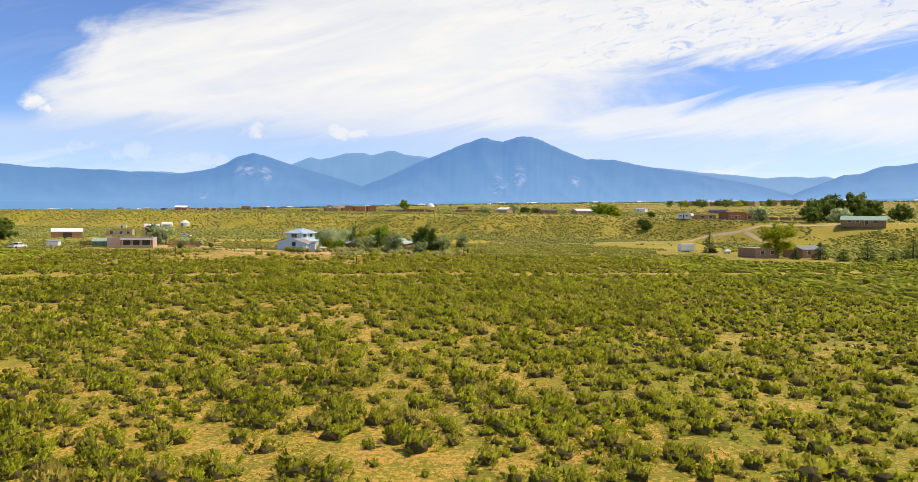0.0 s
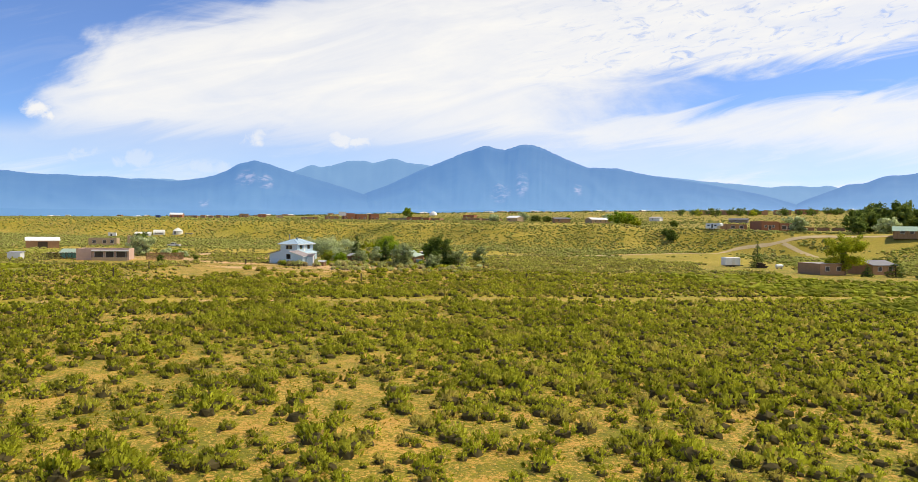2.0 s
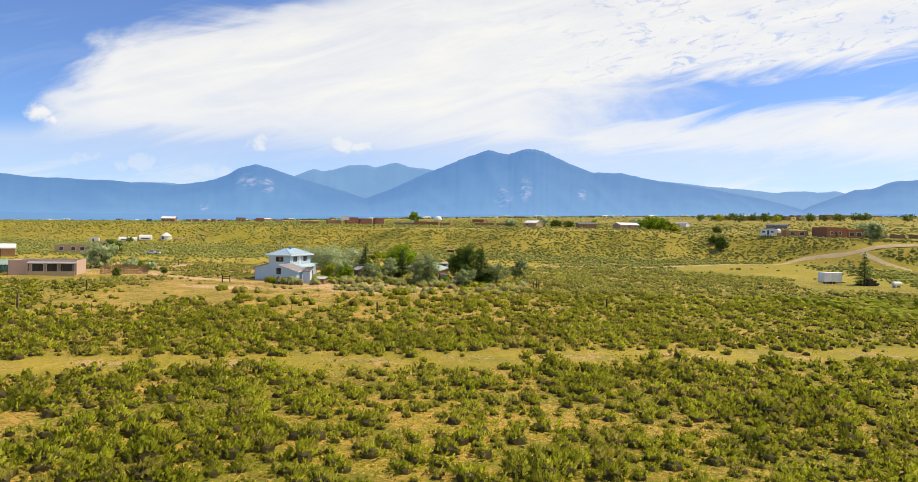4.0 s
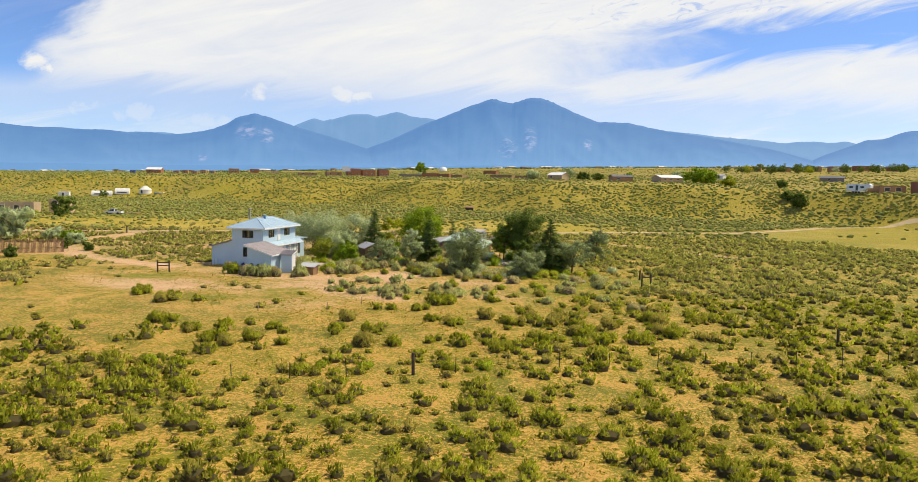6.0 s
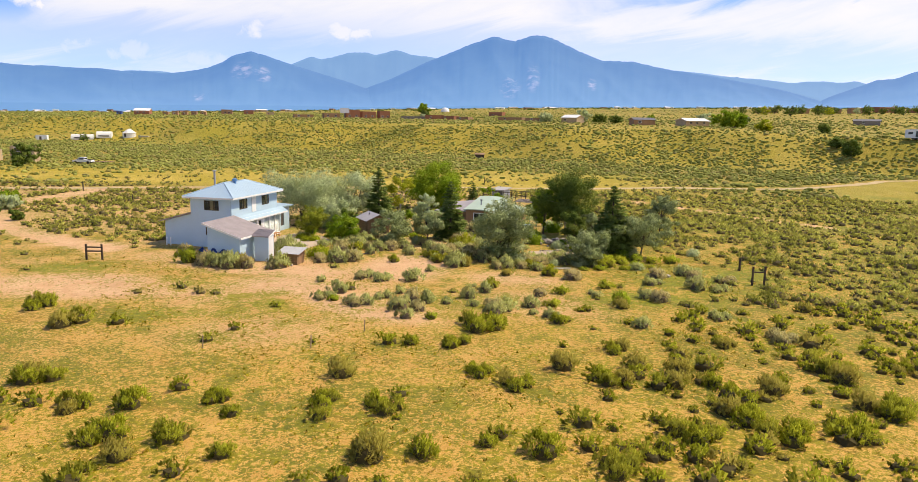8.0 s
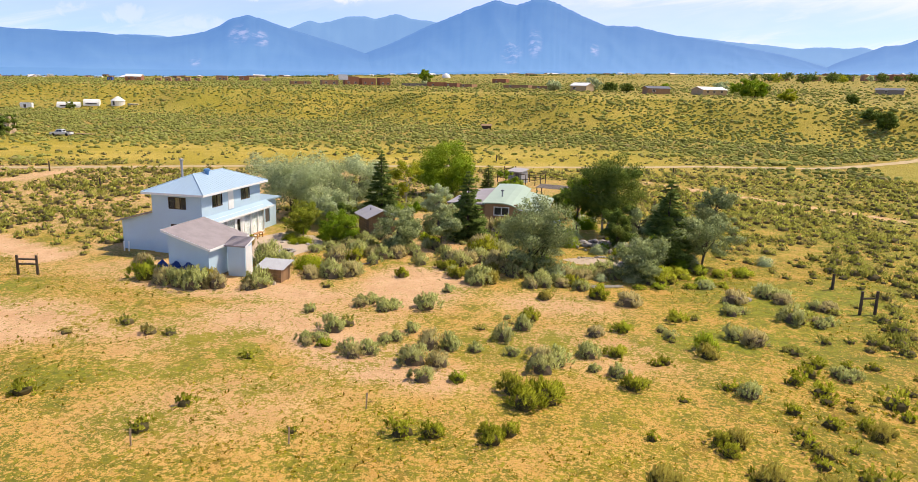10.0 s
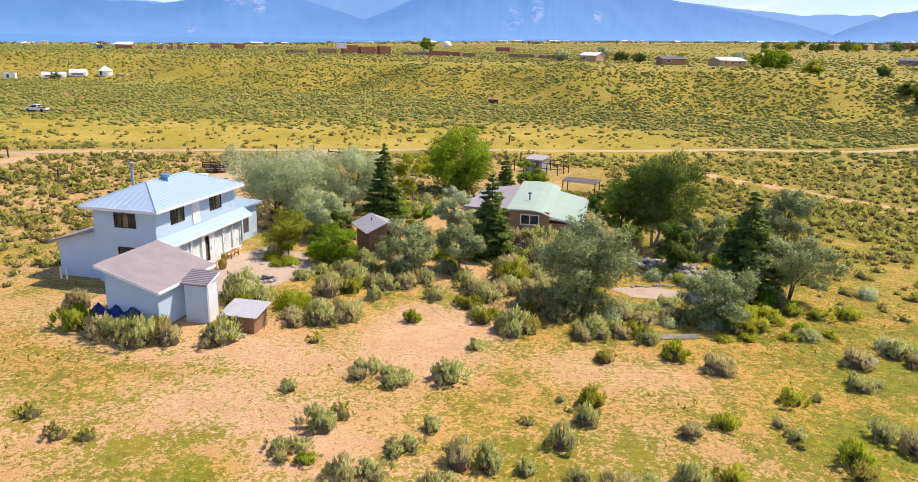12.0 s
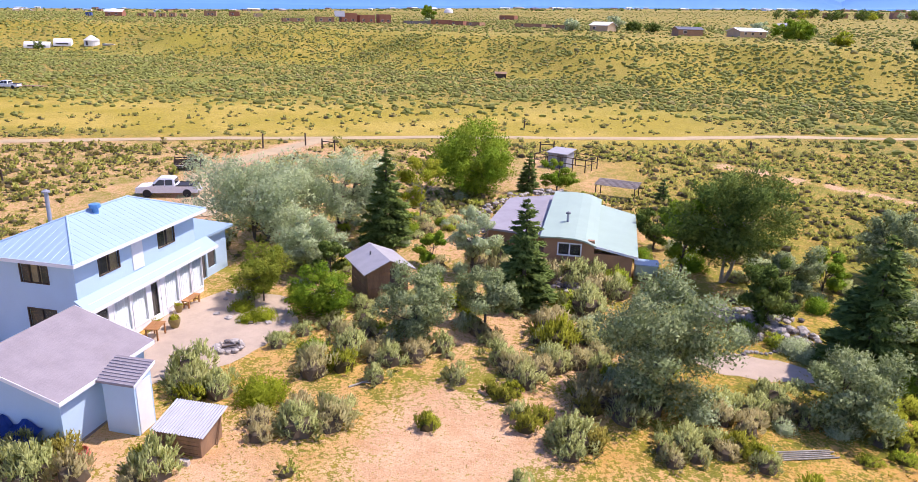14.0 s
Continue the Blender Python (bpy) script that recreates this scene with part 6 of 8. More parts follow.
# shrubs round the homestead: x, y, radius
CLEARING = [(-70.4, 169.2, 0.86), (-69.9, 171.2, 0.75), (-69.4, 168.9, 0.42), (-67.3, 168.3, 1.15), (-66.2, 170.4, 0.85), (-65.5, 172.3, 0.45), (-70.0, 176.3, 1.01), (-68.3, 175.9, 0.99), (-65.9, 176.8, 0.83), (-65.4, 180.8, 0.45), (-64.0, 167.7, 0.78), (-62.7, 167.7, 0.58), (-63.0, 165.7, 0.55), (-61.3, 166.0, 0.42), (-61.3, 170.2, 0.41), (-62.6, 169.9, 0.41), (-59.3, 170.2, 0.41), (-59.1, 176.2, 0.64), (-60.5, 176.2, 0.24), (-58.7, 181.1, 0.54), (-56.5, 185.0, 0.58), (-55.1, 182.5, 0.74), (-53.2, 181.4, 0.81)]
OPEN_EDGE = [(-55.1, 174.4, 0.53), (-53.5, 175.6, 0.55), (-51.3, 176.4, 0.32), (-50.2, 178.8, 0.6), (-50.8, 175.4, 0.4), (-55.4, 171.1, 0.63), (-53.9, 171.6, 0.5), (-53.8, 168.9, 0.53), (-53.1, 167.6, 0.57), (-55.0, 169.2, 0.33), (-49.0, 172.8, 0.6), (-46.1, 175.8, 0.74), (-47.2, 176.5, 0.66), (-46.4, 181.4, 0.93), (-47.8, 168.0, 0.6), (-72.6, 173.9, 0.41), (-43.0, 180.7, 0.84), (-41.4, 180.3, 0.94), (-40.4, 184.0, 1.02), (-43.2, 185.3, 1.43), (-46.1, 184.0, 0.78)]
HEDGE = [(-86.8, 177.4, 1.1), (-85.1, 176.8, 1.0), (-83.7, 176.7, 1.0), (-82.3, 176.8, 1.0), (-81.0, 177.1, 0.9), (-89.0, 180.2, 0.9), (-78.4, 178.0, 1.05), (-81.2, 184.6, 1.2), (-80.3, 183.6, 0.95), (-62.7, 170.2, 0.69), (-60.1, 172.4, 0.73), (-59.3, 174.5, 0.65), (-48.9, 174.0, 0.81), (-63.8, 170.0, 0.8)]
GARDEN = [(-76.4, 182.0, 0.78), (-73.5, 183.3, 1.0), (-75.2, 188.8, 1.18), (-73.6, 188.6, 0.9), (-67.7, 190.3, 0.97), (-63.6, 183.9, 1.2), (-63.3, 187.3, 1.25), (-63.8, 198.0, 1.5), (-59.4, 184.8, 1.01), (-56.3, 184.8, 0.6), (-54.9, 189.7, 1.0), (-63.4, 200.8, 1.3), (-78.2, 190.2, 0.7), (-62.0, 200.9, 1.3)]
MEADOW = [(-50.2, 188.0, 1.2), (-52.3, 185.7, 0.53), (-50.8, 186.2, 0.71), (-47.5, 191.4, 1.1), (-46.0, 191.0, 0.95), (-44.2, 191.5, 1.1), (-48.9, 189.8, 0.97), (-46.2, 187.8, 0.57), (-48.6, 186.8, 0.6)]
WALLSIDE = [(-67.6, 201.6, 1.3), (-66.2, 201.9, 1.2), (-65.0, 202.0, 1.3), (-63.4, 202.3, 1.2), (-62.0, 202.2, 1.1), (-68.8, 203.4, 1.4), (-70.2, 204.6, 1.3), (-69.4, 201.6, 1.3), (-71.4, 203.4, 1.2)]
FIELD = [(-88.0, 161.6, 1.41), (-83.3, 159.2, 1.5), (-77.3, 150.8, 1.38), (-73.3, 148.2, 1.08), (-70.0, 146.0, 1.25), (-70.9, 149.0, 0.75), (-67.1, 146.5, 0.66), (-68.0, 144.7, 0.65), (-67.6, 150.6, 0.88), (-65.9, 149.2, 0.42), (-62.7, 151.5, 0.99), (-62.1, 149.9, 0.47), (-63.1, 155.0, 0.77), (-59.7, 151.6, 1.1), (-61.2, 160.6, 0.52), (-56.9, 147.9, 0.66), (-58.8, 147.0, 0.84), (-52.2, 149.1, 0.73), (-54.6, 149.3, 0.43), (-64.3, 145.7, 0.5)]
EDGE = [(-58.5, 161.1, 1.04), (-57.9, 165.1, 1.69), (-57.4, 169.1, 1.43), (-56.3, 156.8, 0.92), (-54.3, 155.6, 1.04), (-52.2, 158.9, 0.8), (-49.6, 157.7, 1.09), (-49.5, 162.6, 1.05), (-48.3, 160.1, 0.66), (-46.6, 158.0, 0.71), (-46.2, 159.8, 0.66), (-44.6, 158.6, 0.56), (-43.2, 165.6, 0.95), (-42.5, 171.7, 0.86), (-41.9, 158.5, 0.73), (-39.4, 167.7, 1.21), (-38.0, 161.8, 1.44), (-34.4, 163.9, 0.96), (-46.4, 152.3, 1.22), (-44.1, 154.8, 1.32), (-42.5, 153.3, 1.42), (-39.5, 154.2, 1.19), (-37.3, 157.3, 1.47), (-49.3, 148.5, 1.08)]
BEDS = [(-80.0, 183.3, 1.84), (-74.4, 182.6, 1.93), (-75.9, 181.0, 0.76), (-75.7, 187.1, 2.04), (-75.4, 190.7, 1.42), (-72.6, 189.1, 1.64), (-69.3, 187.7, 0.84), (-64.9, 193.7, 2.41), (-66.4, 188.8, 1.71), (-64.6, 190.7, 1.64), (-62.1, 190.3, 1.48), (-65.7, 185.0, 1.41), (-63.6, 183.6, 1.6), (-61.3, 186.9, 1.76), (-59.5, 184.1, 1.39), (-57.7, 185.2, 1.18), (-56.3, 184.3, 0.78), (-56.9, 187.3, 1.54), (-55.3, 188.5, 1.31), (-53.8, 188.5, 1.18), (-73.0, 186.7, 0.84), (-78.7, 177.9, 1.35), (-82.8, 177.2, 1.97), (-69.6, 183.6, 0.76), (-50.4, 187.6, 1.19), (-58.0, 188.1, 0.85), (-63.3, 187.1, 1.49), (-67.0, 187.0, 1.09)]
for sx, sy, sr in BEDS:
    for k in range(1 if sr < 0.85 else 3):
        a = shrub_rng.uniform(0, 1) + k * 2.09
        o = 0.0 if sr < 0.85 else 0.46 * sr
        shrub("wild" if shrub_rng.random() < 0.2 else "sage", sx + o * math.cos(a), sy + o * math.sin(a) * 0.8, sr if o == 0 else sr * shrub_rng.uniform(0.5, 0.66), 1.25)
for sx, sy, sr in FIELD + EDGE + CLEARING + OPEN_EDGE:
    if sr < 0.85:
        shrub(shrub_rng.choice(("sage", "sage", "sage", "green", "wild")) if sy > 164 else "wild", sx, sy, sr * 1.35, 1.15)
        continue
    for k in range(3):
        a = shrub_rng.uniform(0, 1) + k * 2.09
        shrub("sage" if sy > 166 else "wild", sx + 0.48 * sr * math.cos(a), sy + 0.48 * sr * math.sin(a), sr * shrub_rng.uniform(0.55, 0.72), 1.15)
for group, tall in ((HEDGE, 1.45), (GARDEN, 1.15), (WALLSIDE, 1.5)):
    for sx, sy, sr in group:
        shrub("sage" if shrub_rng.random() < 0.9 else "green", sx, sy, sr * 1.12, tall)
for sx, sy, sr in ((-75.2, 195.2, 0.9), (-76.6, 194.3, 0.8), (-77.8, 194.9, 0.75), (-74.2, 194.0, 0.8), (-70.8, 190.6, 0.9), (-68.2, 192.0, 0.8)):
    shrub("sage", sx, sy, sr, 1.3)
for sx, sy, sr in MEADOW:
    shrub("green", sx, sy, sr, 0.9)
for sx, sy, sr in ((-41.7, 196.0, 0.9), (-43.6, 186.6, 0.9), (-61.6, 189.0, 1.3), (-58.4, 187.4, 1.0), (-53.0, 195.3, 0.9)):
    shrub("silver", sx, sy, sr, 0.9)
for sx, sy, sr in ((-77.2, 183.7, 1.3), (-81.2, 191.4, 0.9), (-82.9, 192.2, 0.8), (-81.9, 190.8, 0.6), (-65.2, 194.0, 0.7), (-70.3, 195.6, 0.8)):
    shrub("yellow", sx, sy, sr, 0.9)
for sx, sy, sr in ((-84.2, 197.0, 1.1), (-80.6, 194.6, 0.9), (-74.0, 199.8, 1.0), (-73.2, 197.5, 1.0), (-58.6, 201.6, 1.1), (-56.9, 207.5, 1.2), (-60.4, 208.2, 1.0)):
    shrub("leafy", sx, sy, sr, 1.0)

# undergrowth between the trees
UNDER = [(-83.5, 196.0), (-58.0, 196.0), (-58.0, 203.0), (-62.0, 216.0), (-74.0, 223.0), (-86.0, 214.0)]
BUILT = [(-74.5, -70.5, 206, 227), (-96, -85.4, 184, 200), (-86, -79.2, 184, 193.2), (-72.2, -60.4, 203, 216.5), (-78.8, -74.0, 194.6, 200.0), (-58.4, -51.8, 191.2, 194.6), (-69.5, -62.5, 176, 189.5)]
under_rng = random.Random(21)
placed = 0
while placed < 200:
    ux, uy = under_rng.uniform(-86, -47), under_rng.uniform(187, 224)
    if any(a < ux < b and c < uy < d for a, b, c, d in BUILT) or (uy > 212 and ux > -66) or (uy < 191 and -70 < ux < -58):
        continue
    if uy > 200 and under_rng.random() < 0.35:
        continue
    kind = under_rng.choice(("sage", "sage", "sage", "sage", "silver", "silver", "leafy", "green"))
    shrub(kind, ux, uy, under_rng.uniform(0.5, 1.05), under_rng.uniform(0.8, 1.1))
    placed += 1


# ---- the low green-roofed house, the cabin and the garden ----
def green_house():
    z = gz(-65, 205)
    h = thing("green_roofed_house", (0, 0, z), 0, "low adobe house with pale green metal roof", "house")
    x0, xm, x1, y0, y1 = -67.0, -63.7, -61.2, 203.2, 213.6
    part("front_wall", wall_x(x0, xm, y0, 0.3, -0.2, 2.68, [(-66.1, -64.5, 1.5, 2.42)]), M["adobe"], h)
    window(h, "double_window", -66.1, -64.5, 1.5, 2.42, y0, "x", 2, 0.16, "trim", "inside", 0.09)
    part("front_wall", box(xm, x1, y0 + 0.25, y0 + 0.5, -0.2, 1.75), M["adobe"], h)
    part("side_wall", box(x1 - 0.25, x1, y0 + 0.5, y1, -0.2, 1.75), M["adobe"], h)
    part("back_wall", box(x0, x1 - 0.25, y1 - 0.25, y1, -0.2, 1.9), M["adobe"], h)
    part("side_wall", box(x0, x0 + 0.25, y0 + 0.3, y1 - 0.25, -0.2, 2.68), M["adobe"], h)
    # roof: a high sheet that curves down to a lower one
    prof = [(x0 - 0.25, 2.80), (-66.0, 2.86), (-65.0, 2.84), (-64.3, 2.72), (-63.9, 2.55), (-63.55, 2.42)]
    bm = bmesh.new()
    rows = []
    for y, up in ((y0 - 0.35, 0.0), (y1 + 0.2, 0.55)):
        for d in (0, -0.1):
            rows.append([bm.verts.new((x, y, zz + up + d)) for x, zz in prof])
    n = len(prof)
    for a, b in ((0, 2), (3, 1), (1, 0), (2, 3)):
        for i in range(n - 1):
            bm.faces.new((rows[a][i], rows[a][i + 1], rows[b][i + 1], rows[b][i]))
    for i in (0, n - 1):
        bm.faces.new((rows[0][i], rows[1][i], rows[3][i], rows[2][i]))
    bmesh.ops.recalc_face_normals(bm, faces=bm.faces[:])
    part("upper_roof", bm, M["green_roof"], h, "pale green metal roof with a curved edge")
    part("lower_roof", slab([(-63.75, y0 + 0.05, 2.35), (x1 + 0.35, y0 + 0.05, 1.82), (x1 + 0.35, y1 - 0.4, 2.1), (-63.75, y1 - 0.4, 2.75)], 0.1), M["green_roof"], h, "pale green metal lean-to roof")
    part("fascia", slab([(-63.75, y0 + 0.02, 2.36), (x1 + 0.35, y0 + 0.02, 1.83), (x1 + 0.35, y0 + 0.05, 1.83), (-63.75, y0 + 0.05, 2.36)], 0.16), M["trim"], h)
    part("flat_roof", slab([(-71.6, 206.0, 2.15), (x0 - 0.26, 204.2, 2.48), (x0 - 0.26, y1 + 1.6, 2.75), (-71.0, y1 + 1.0, 2.35)], 0.15), M["felt"], h, "flat grey roofing felt roof")
    part("berm_wall", hexa([(-71.3, 206.4, -0.2), (x0, 204.6, -0.2), (x0, y1, -0.2), (-70.8, y1 + 0.7, -0.2)], [(-71.3, 206.4, 1.98), (x0, 204.6, 2.28), (x0, y1, 2.5), (-70.8, y1 + 0.7, 2.12)]), M["adobe"], h)
    v = part("stove_pipe", rod((-65.7, 206.2, 2.8), (-65.7, 206.2, 3.6), 0.09, sides=10), M["galv"], h)
    part("cap", lathe([(0.18, 3.6), (0.18, 3.67), (0.03, 3.75)], 10, centre=(-65.7, 206.2, 0)), M["dark_metal"], v)
    t = thing("water_tank", (-60.2, 204.9, gz(-60.2, 204.9)), 0, "pale blue-green box tank beside the adobe house", "tank")
    part("body", box(-0.75, 0.75, -0.6, 0.6, -0.05, 1.0, 0.06), M["green_roof"], t)
    part("lid", box(-0.8, 0.8, -0.65, 0.65, 1.0, 1.07, 0.02), M["metal_roof"], t)


green_house()


def cabin():
    z = gz(-76.4, 197.2)
    c = thing("wood_cabin", (-76.4, 197.2, z), 39, "small weathered wood cabin with pale metal gable roof", "cabin")
    hx, hy, e = 1.28, 1.5, 2.0
    n = 9
    for i in range(n):
        za, zb = -0.1 + (e + 0.1) * i / n, -0.1 + (e + 0.1) * (i + 1) / n - 0.015
        o = 0.012 * (i % 2)
        part("board", box(-hx, hx, -hy - o, -hy + 0.05 - o, za, zb), M["wood"], c)
        part("board", box(-hx, hx, hy - 0.05, hy, za, zb), M["wood"], c)
        part("board", box(-hx - o, -hx + 0.05 - o, -hy + 0.05, hy - 0.05, za, zb), M["wood"], c)
        part("board", box(hx - 0.05, hx, -hy + 0.05, hy - 0.05, za, zb), M["wood"], c)
    for y in (-hy, hy - 0.05):
        part("gable", hexa([(-hx, y, e), (hx, y, e), (hx, y + 0.05, e), (-hx, y + 0.05, e)], [(-0.02, y, e + 0.52), (0.02, y, e + 0.52), (0.02, y + 0.05, e + 0.52), (-0.02, y + 0.05, e + 0.52)]), M["wood"], c)
    for s in (-1, 1):
        part("roof_sheet", slab([(s * (hx + 0.35), -hy - 0.4, e - 0.08), (0, -hy - 0.4, e + 0.62), (0, hy + 0.4, e + 0.62), (s * (hx + 0.35), hy + 0.4, e - 0.08)], 0.05), M["pale_sheet"], c)
    part("door", box(0.1, 0.8, -hy - 0.05, -hy - 0.015, 0, 1.95, 0.01), M["dark_wood"], c)
    v = part("vent_hook", rod((-0.5, 0.2, e + 0.35), (-0.5, 0.2, e + 0.62), 0.05), M["dark_metal"], c)


M["pale_sheet"] = surface("pale_pinkish_sheet_metal", (0.46, 0.43, 0.42), 0.85, 1.5, 0.5, 0.2, 20, 0.05)
cabin()


def garden():
    w = thing("rock_wall", (-73, 214, gz(-73, 214)), 0, "curved bank of pale field stones by the house", "rock wall")
    line = [(-71.6, 205.2), (-72.3, 209), (-73.2, 214), (-73.4, 219), (-72.0, 223.4), (-69.4, 226.0), (-66.6, 226.2)]
    for k in range(120):
        i = stone_rng.random() * (len(line) - 1)
        a, b = line[int(i)], line[int(i) + 1]
        f = i - int(i)
        x, y = a[0] + (b[0] - a[0]) * f + stone_rng.gauss(0, 0.4), a[1] + (b[1] - a[1]) * f + stone_rng.gauss(0, 0.4)
        stone(x, y, stone_rng.uniform(0.16, 0.36), w, gz(x, y) + stone_rng.uniform(0.05, 0.55), 0.05)
    for name, cx, cy, rx, ry, n, dark, label in (("rock_pile", -64.9, 201.6, 1.9, 1.0, 80, 0.5, "dark heap of field stones before the adobe house"),
                                                 ("stone_bank", -55.0, 199.2, 3.0, 1.4, 130, 0.25, "sloping bank of pale grey field stones"),
                                                 ("stone_bank", -53.2, 197.4, 2.0, 1.1, 60, 0.2, "sloping bank of pale grey field stones")):
        p = thing(name, (cx, cy, gz(cx, cy)), 0, label, "stones")
        for k in range(n):
            x, y = cx + stone_rng.gauss(0, rx * 0.5), cy + stone_rng.gauss(0, ry * 0.5)
            up = 0.5 * math.exp(-((x - cx) / rx) ** 2 - ((y - cy) / ry) ** 2)
            stone(x, y, stone_rng.uniform(0.15, 0.32), p, gz(x, y) + up * stone_rng.random() + 0.05, dark)
    n = 30
    bm = bmesh.new()
    ring = [bm.verts.new((-55.2 + 2.9 * math.cos(6.283 * i / n) * (1 + 0.1 * math.sin(i)), 193.0 + 1.25 * math.sin(6.283 * i / n) * (1 + 0.12 * math.sin(i * 1.7)), 0)) for i in range(n)]
    for v in ring:
        v.co.z = gz(v.co.x, v.co.y) + 0.01
    mid = bm.verts.new((-55.2, 193.0, gz(-55.2, 193) + 0.05))
    for i in range(n):
        bm.faces.new((ring[i], ring[(i + 1) % n], mid))
    tagged(part("garden_path", bm, M["gravel"]), "pale gravel garden path", "path", kind="structure")
    e = thing("stone_edging", (-54.5, 194.6, gz(-54.5, 194.6)), 0, "row of pale edging stones along a path", "stones")
    for k in range(22):
        f = k / 21
        stone(-57.0 + 5.0 * f, 193.9 + 1.9 * f + 0.15 * math.sin(k), stone_rng.uniform(0.1, 0.2), e, None, 0.15)
    s = thing("pole_stack", (-54.5, 185.7, gz(-54.5, 185.7)), 18, "weathered poles lying on the ground", "poles")
    for i in range(5):
        part("pole", rod((-1.25 + 0.1 * (i % 2), -0.25 + 0.13 * i, 0.05), (1.2 - 0.12 * (i % 3), -0.22 + 0.12 * i, 0.06), 0.036, 0.03, 7), M["bark_pale"], s)
    br = thing("dead_branch", (-73.4, 186.2, gz(-73.4, 186.2)), 40, "bleached dead branch on sandy ground", "branch")
    bb = bmesh.new()
    rod((-0.7, 0, 0.04), (0.3, 0.1, 0.1), 0.05, 0.035, 6, bb), rod((0.3, 0.1, 0.1), (0.9, 0.4, 0.2), 0.035, 0.015, 6, bb), rod((0, 0.05, 0.08), (0.4, -0.35, 0.18), 0.03, 0.012, 5, bb)
    part("stem", bb, M["bark_pale"], br)
    for x, y, r in ((-83.9, 191.2, 0.2), (-83.0, 190.9, 0.22), (-82.2, 190.6, 0.18), (-81.5, 190.6, 0.2), (-80.6, 190.9, 0.25), (-79.9, 191.2, 0.2), (-84.6, 193.3, 0.2), (-84.9, 194.2, 0.22), (-45.6, 184.2, 0.35), (-45.0, 184.6, 0.3)):
        tagged(stone(x, y, r), "pale field stone on the ground", "stone", group="loose stones")


garden()


def coop():
    c = thing("chicken_coop", (-68.6, 241.6, gz(-68.6, 241.6)), -22, "small grey metal coop with wire run", "coop")
    part("body", box(-1.5, 0.9, -1.0, 1.0, -0.05, 1.75), M["galv"], c)
    part("door", box(-0.3, 0.5, -1.04, -1.0, 0.05, 1.6), M["dark_metal"], c)
    part("roof", slab([(-1.7, -1.25, 1.8), (1.1, -1.25, 1.8), (1.1, 1.2, 2.15), (-1.7, 1.2, 2.15)], 0.07), M["pale_sheet"], c)
    for x, y in ((-3.0, -1.6), (-1.5, -1.6), (0.4, -1.6), (2.0, -1.6), (3.6, -1.6), (3.6, 0.2), (3.6, 1.8), (-3.0, 1.8), (0.8, 1.8)):
        part("post", rod((x, y, -0.1), (x, y, 1.55), 0.06, sides=6), M["dark_wood"], c)
    for a, b in (((-3.0, -1.6), (3.6, -1.6)), ((3.6, -1.6), (3.6, 1.8)), ((-3.0, -1.6), (-3.0, 1.8)), ((-3.0, 1.8), (3.6, 1.8))):
        for z in (0.8, 1.52):
            part("rail", rod((*a, z), (*b, z), 0.045, sides=6), M["dark_wood"], c)
    p = thing("slatted_shade_roof", (-62.2, 227.4, gz(-62.2, 227.4)), -14, "low weathered wooden slatted shade roof on posts", "shade roof")
    for i in range(9):
        part("slat", box(-2.1, 2.1, -1.1 + 0.25 * i, -0.9 + 0.25 * i, 1.25 + 0.03 * i, 1.29 + 0.03 * i), M["grey_wood"], p)
    for x in (-1.9, 1.9):
        for y in (-1.0, 0.9):
            part("post", rod((x, y, -0.1), (x, y, 1.25 + (0.2 if y > 0 else 0.0)), 0.06, sides=6), M["dark_wood"], p)


coop()


# ---- vehicles ----
def wheel(parent, x, y, r=0.38, w=0.24):
    t = part("wheel", turn_bm(lathe([(r * 0.62, -w / 2), (r * 0.93, -w / 2), (r, -w * 0.35), (r, w * 0.35), (r * 0.93, w / 2), (r * 0.62, w / 2)], 20), Matrix.Translation((x, y, r)) @ Matrix.Rotation(radians(90), 4, "X")), M["rubber"], parent)
    part("rim", turn_bm(lathe([(0.03, -w * 0.42), (r * 0.6, -w * 0.45), (r * 0.62, -w * 0.2), (r * 0.62, w * 0.2), (r * 0.6, w * 0.45), (0.03, w * 0.42)], 14), Matrix.Translation((x, y, r)) @ Matrix.Rotation(radians(90), 4, "X")), M["rim"], t)


def side_solid(profile, half, inset=0.0, z_in=0.9):
    """A body from a side outline (x, z), narrower above z_in."""
    bm = bmesh.new()
    loops = []
    for s in (-1, 1):
        loops.append([bm.verts.new((x, s * (half - (inset * max(0, z - z_in))), z)) for x, z in profile])
    n = len(profile)
    bm.faces.new(loops[0][::-1]), bm.faces.new(loops[1])
    for i in range(n):
        bm.faces.new((loops[0][i], loops[0][(i + 1) % n], loops[1][(i + 1) % n], loops[1][i]))
    bmesh.ops.recalc_face_normals(bm, faces=bm.faces[:])
    bmesh.ops.bevel(bm, geom=[e for e in bm.edges if e.calc_face_angle(0) > 0.6], offset=0.035, segments=2, affect="EDGES", clamp_overlap=True)
    return bm


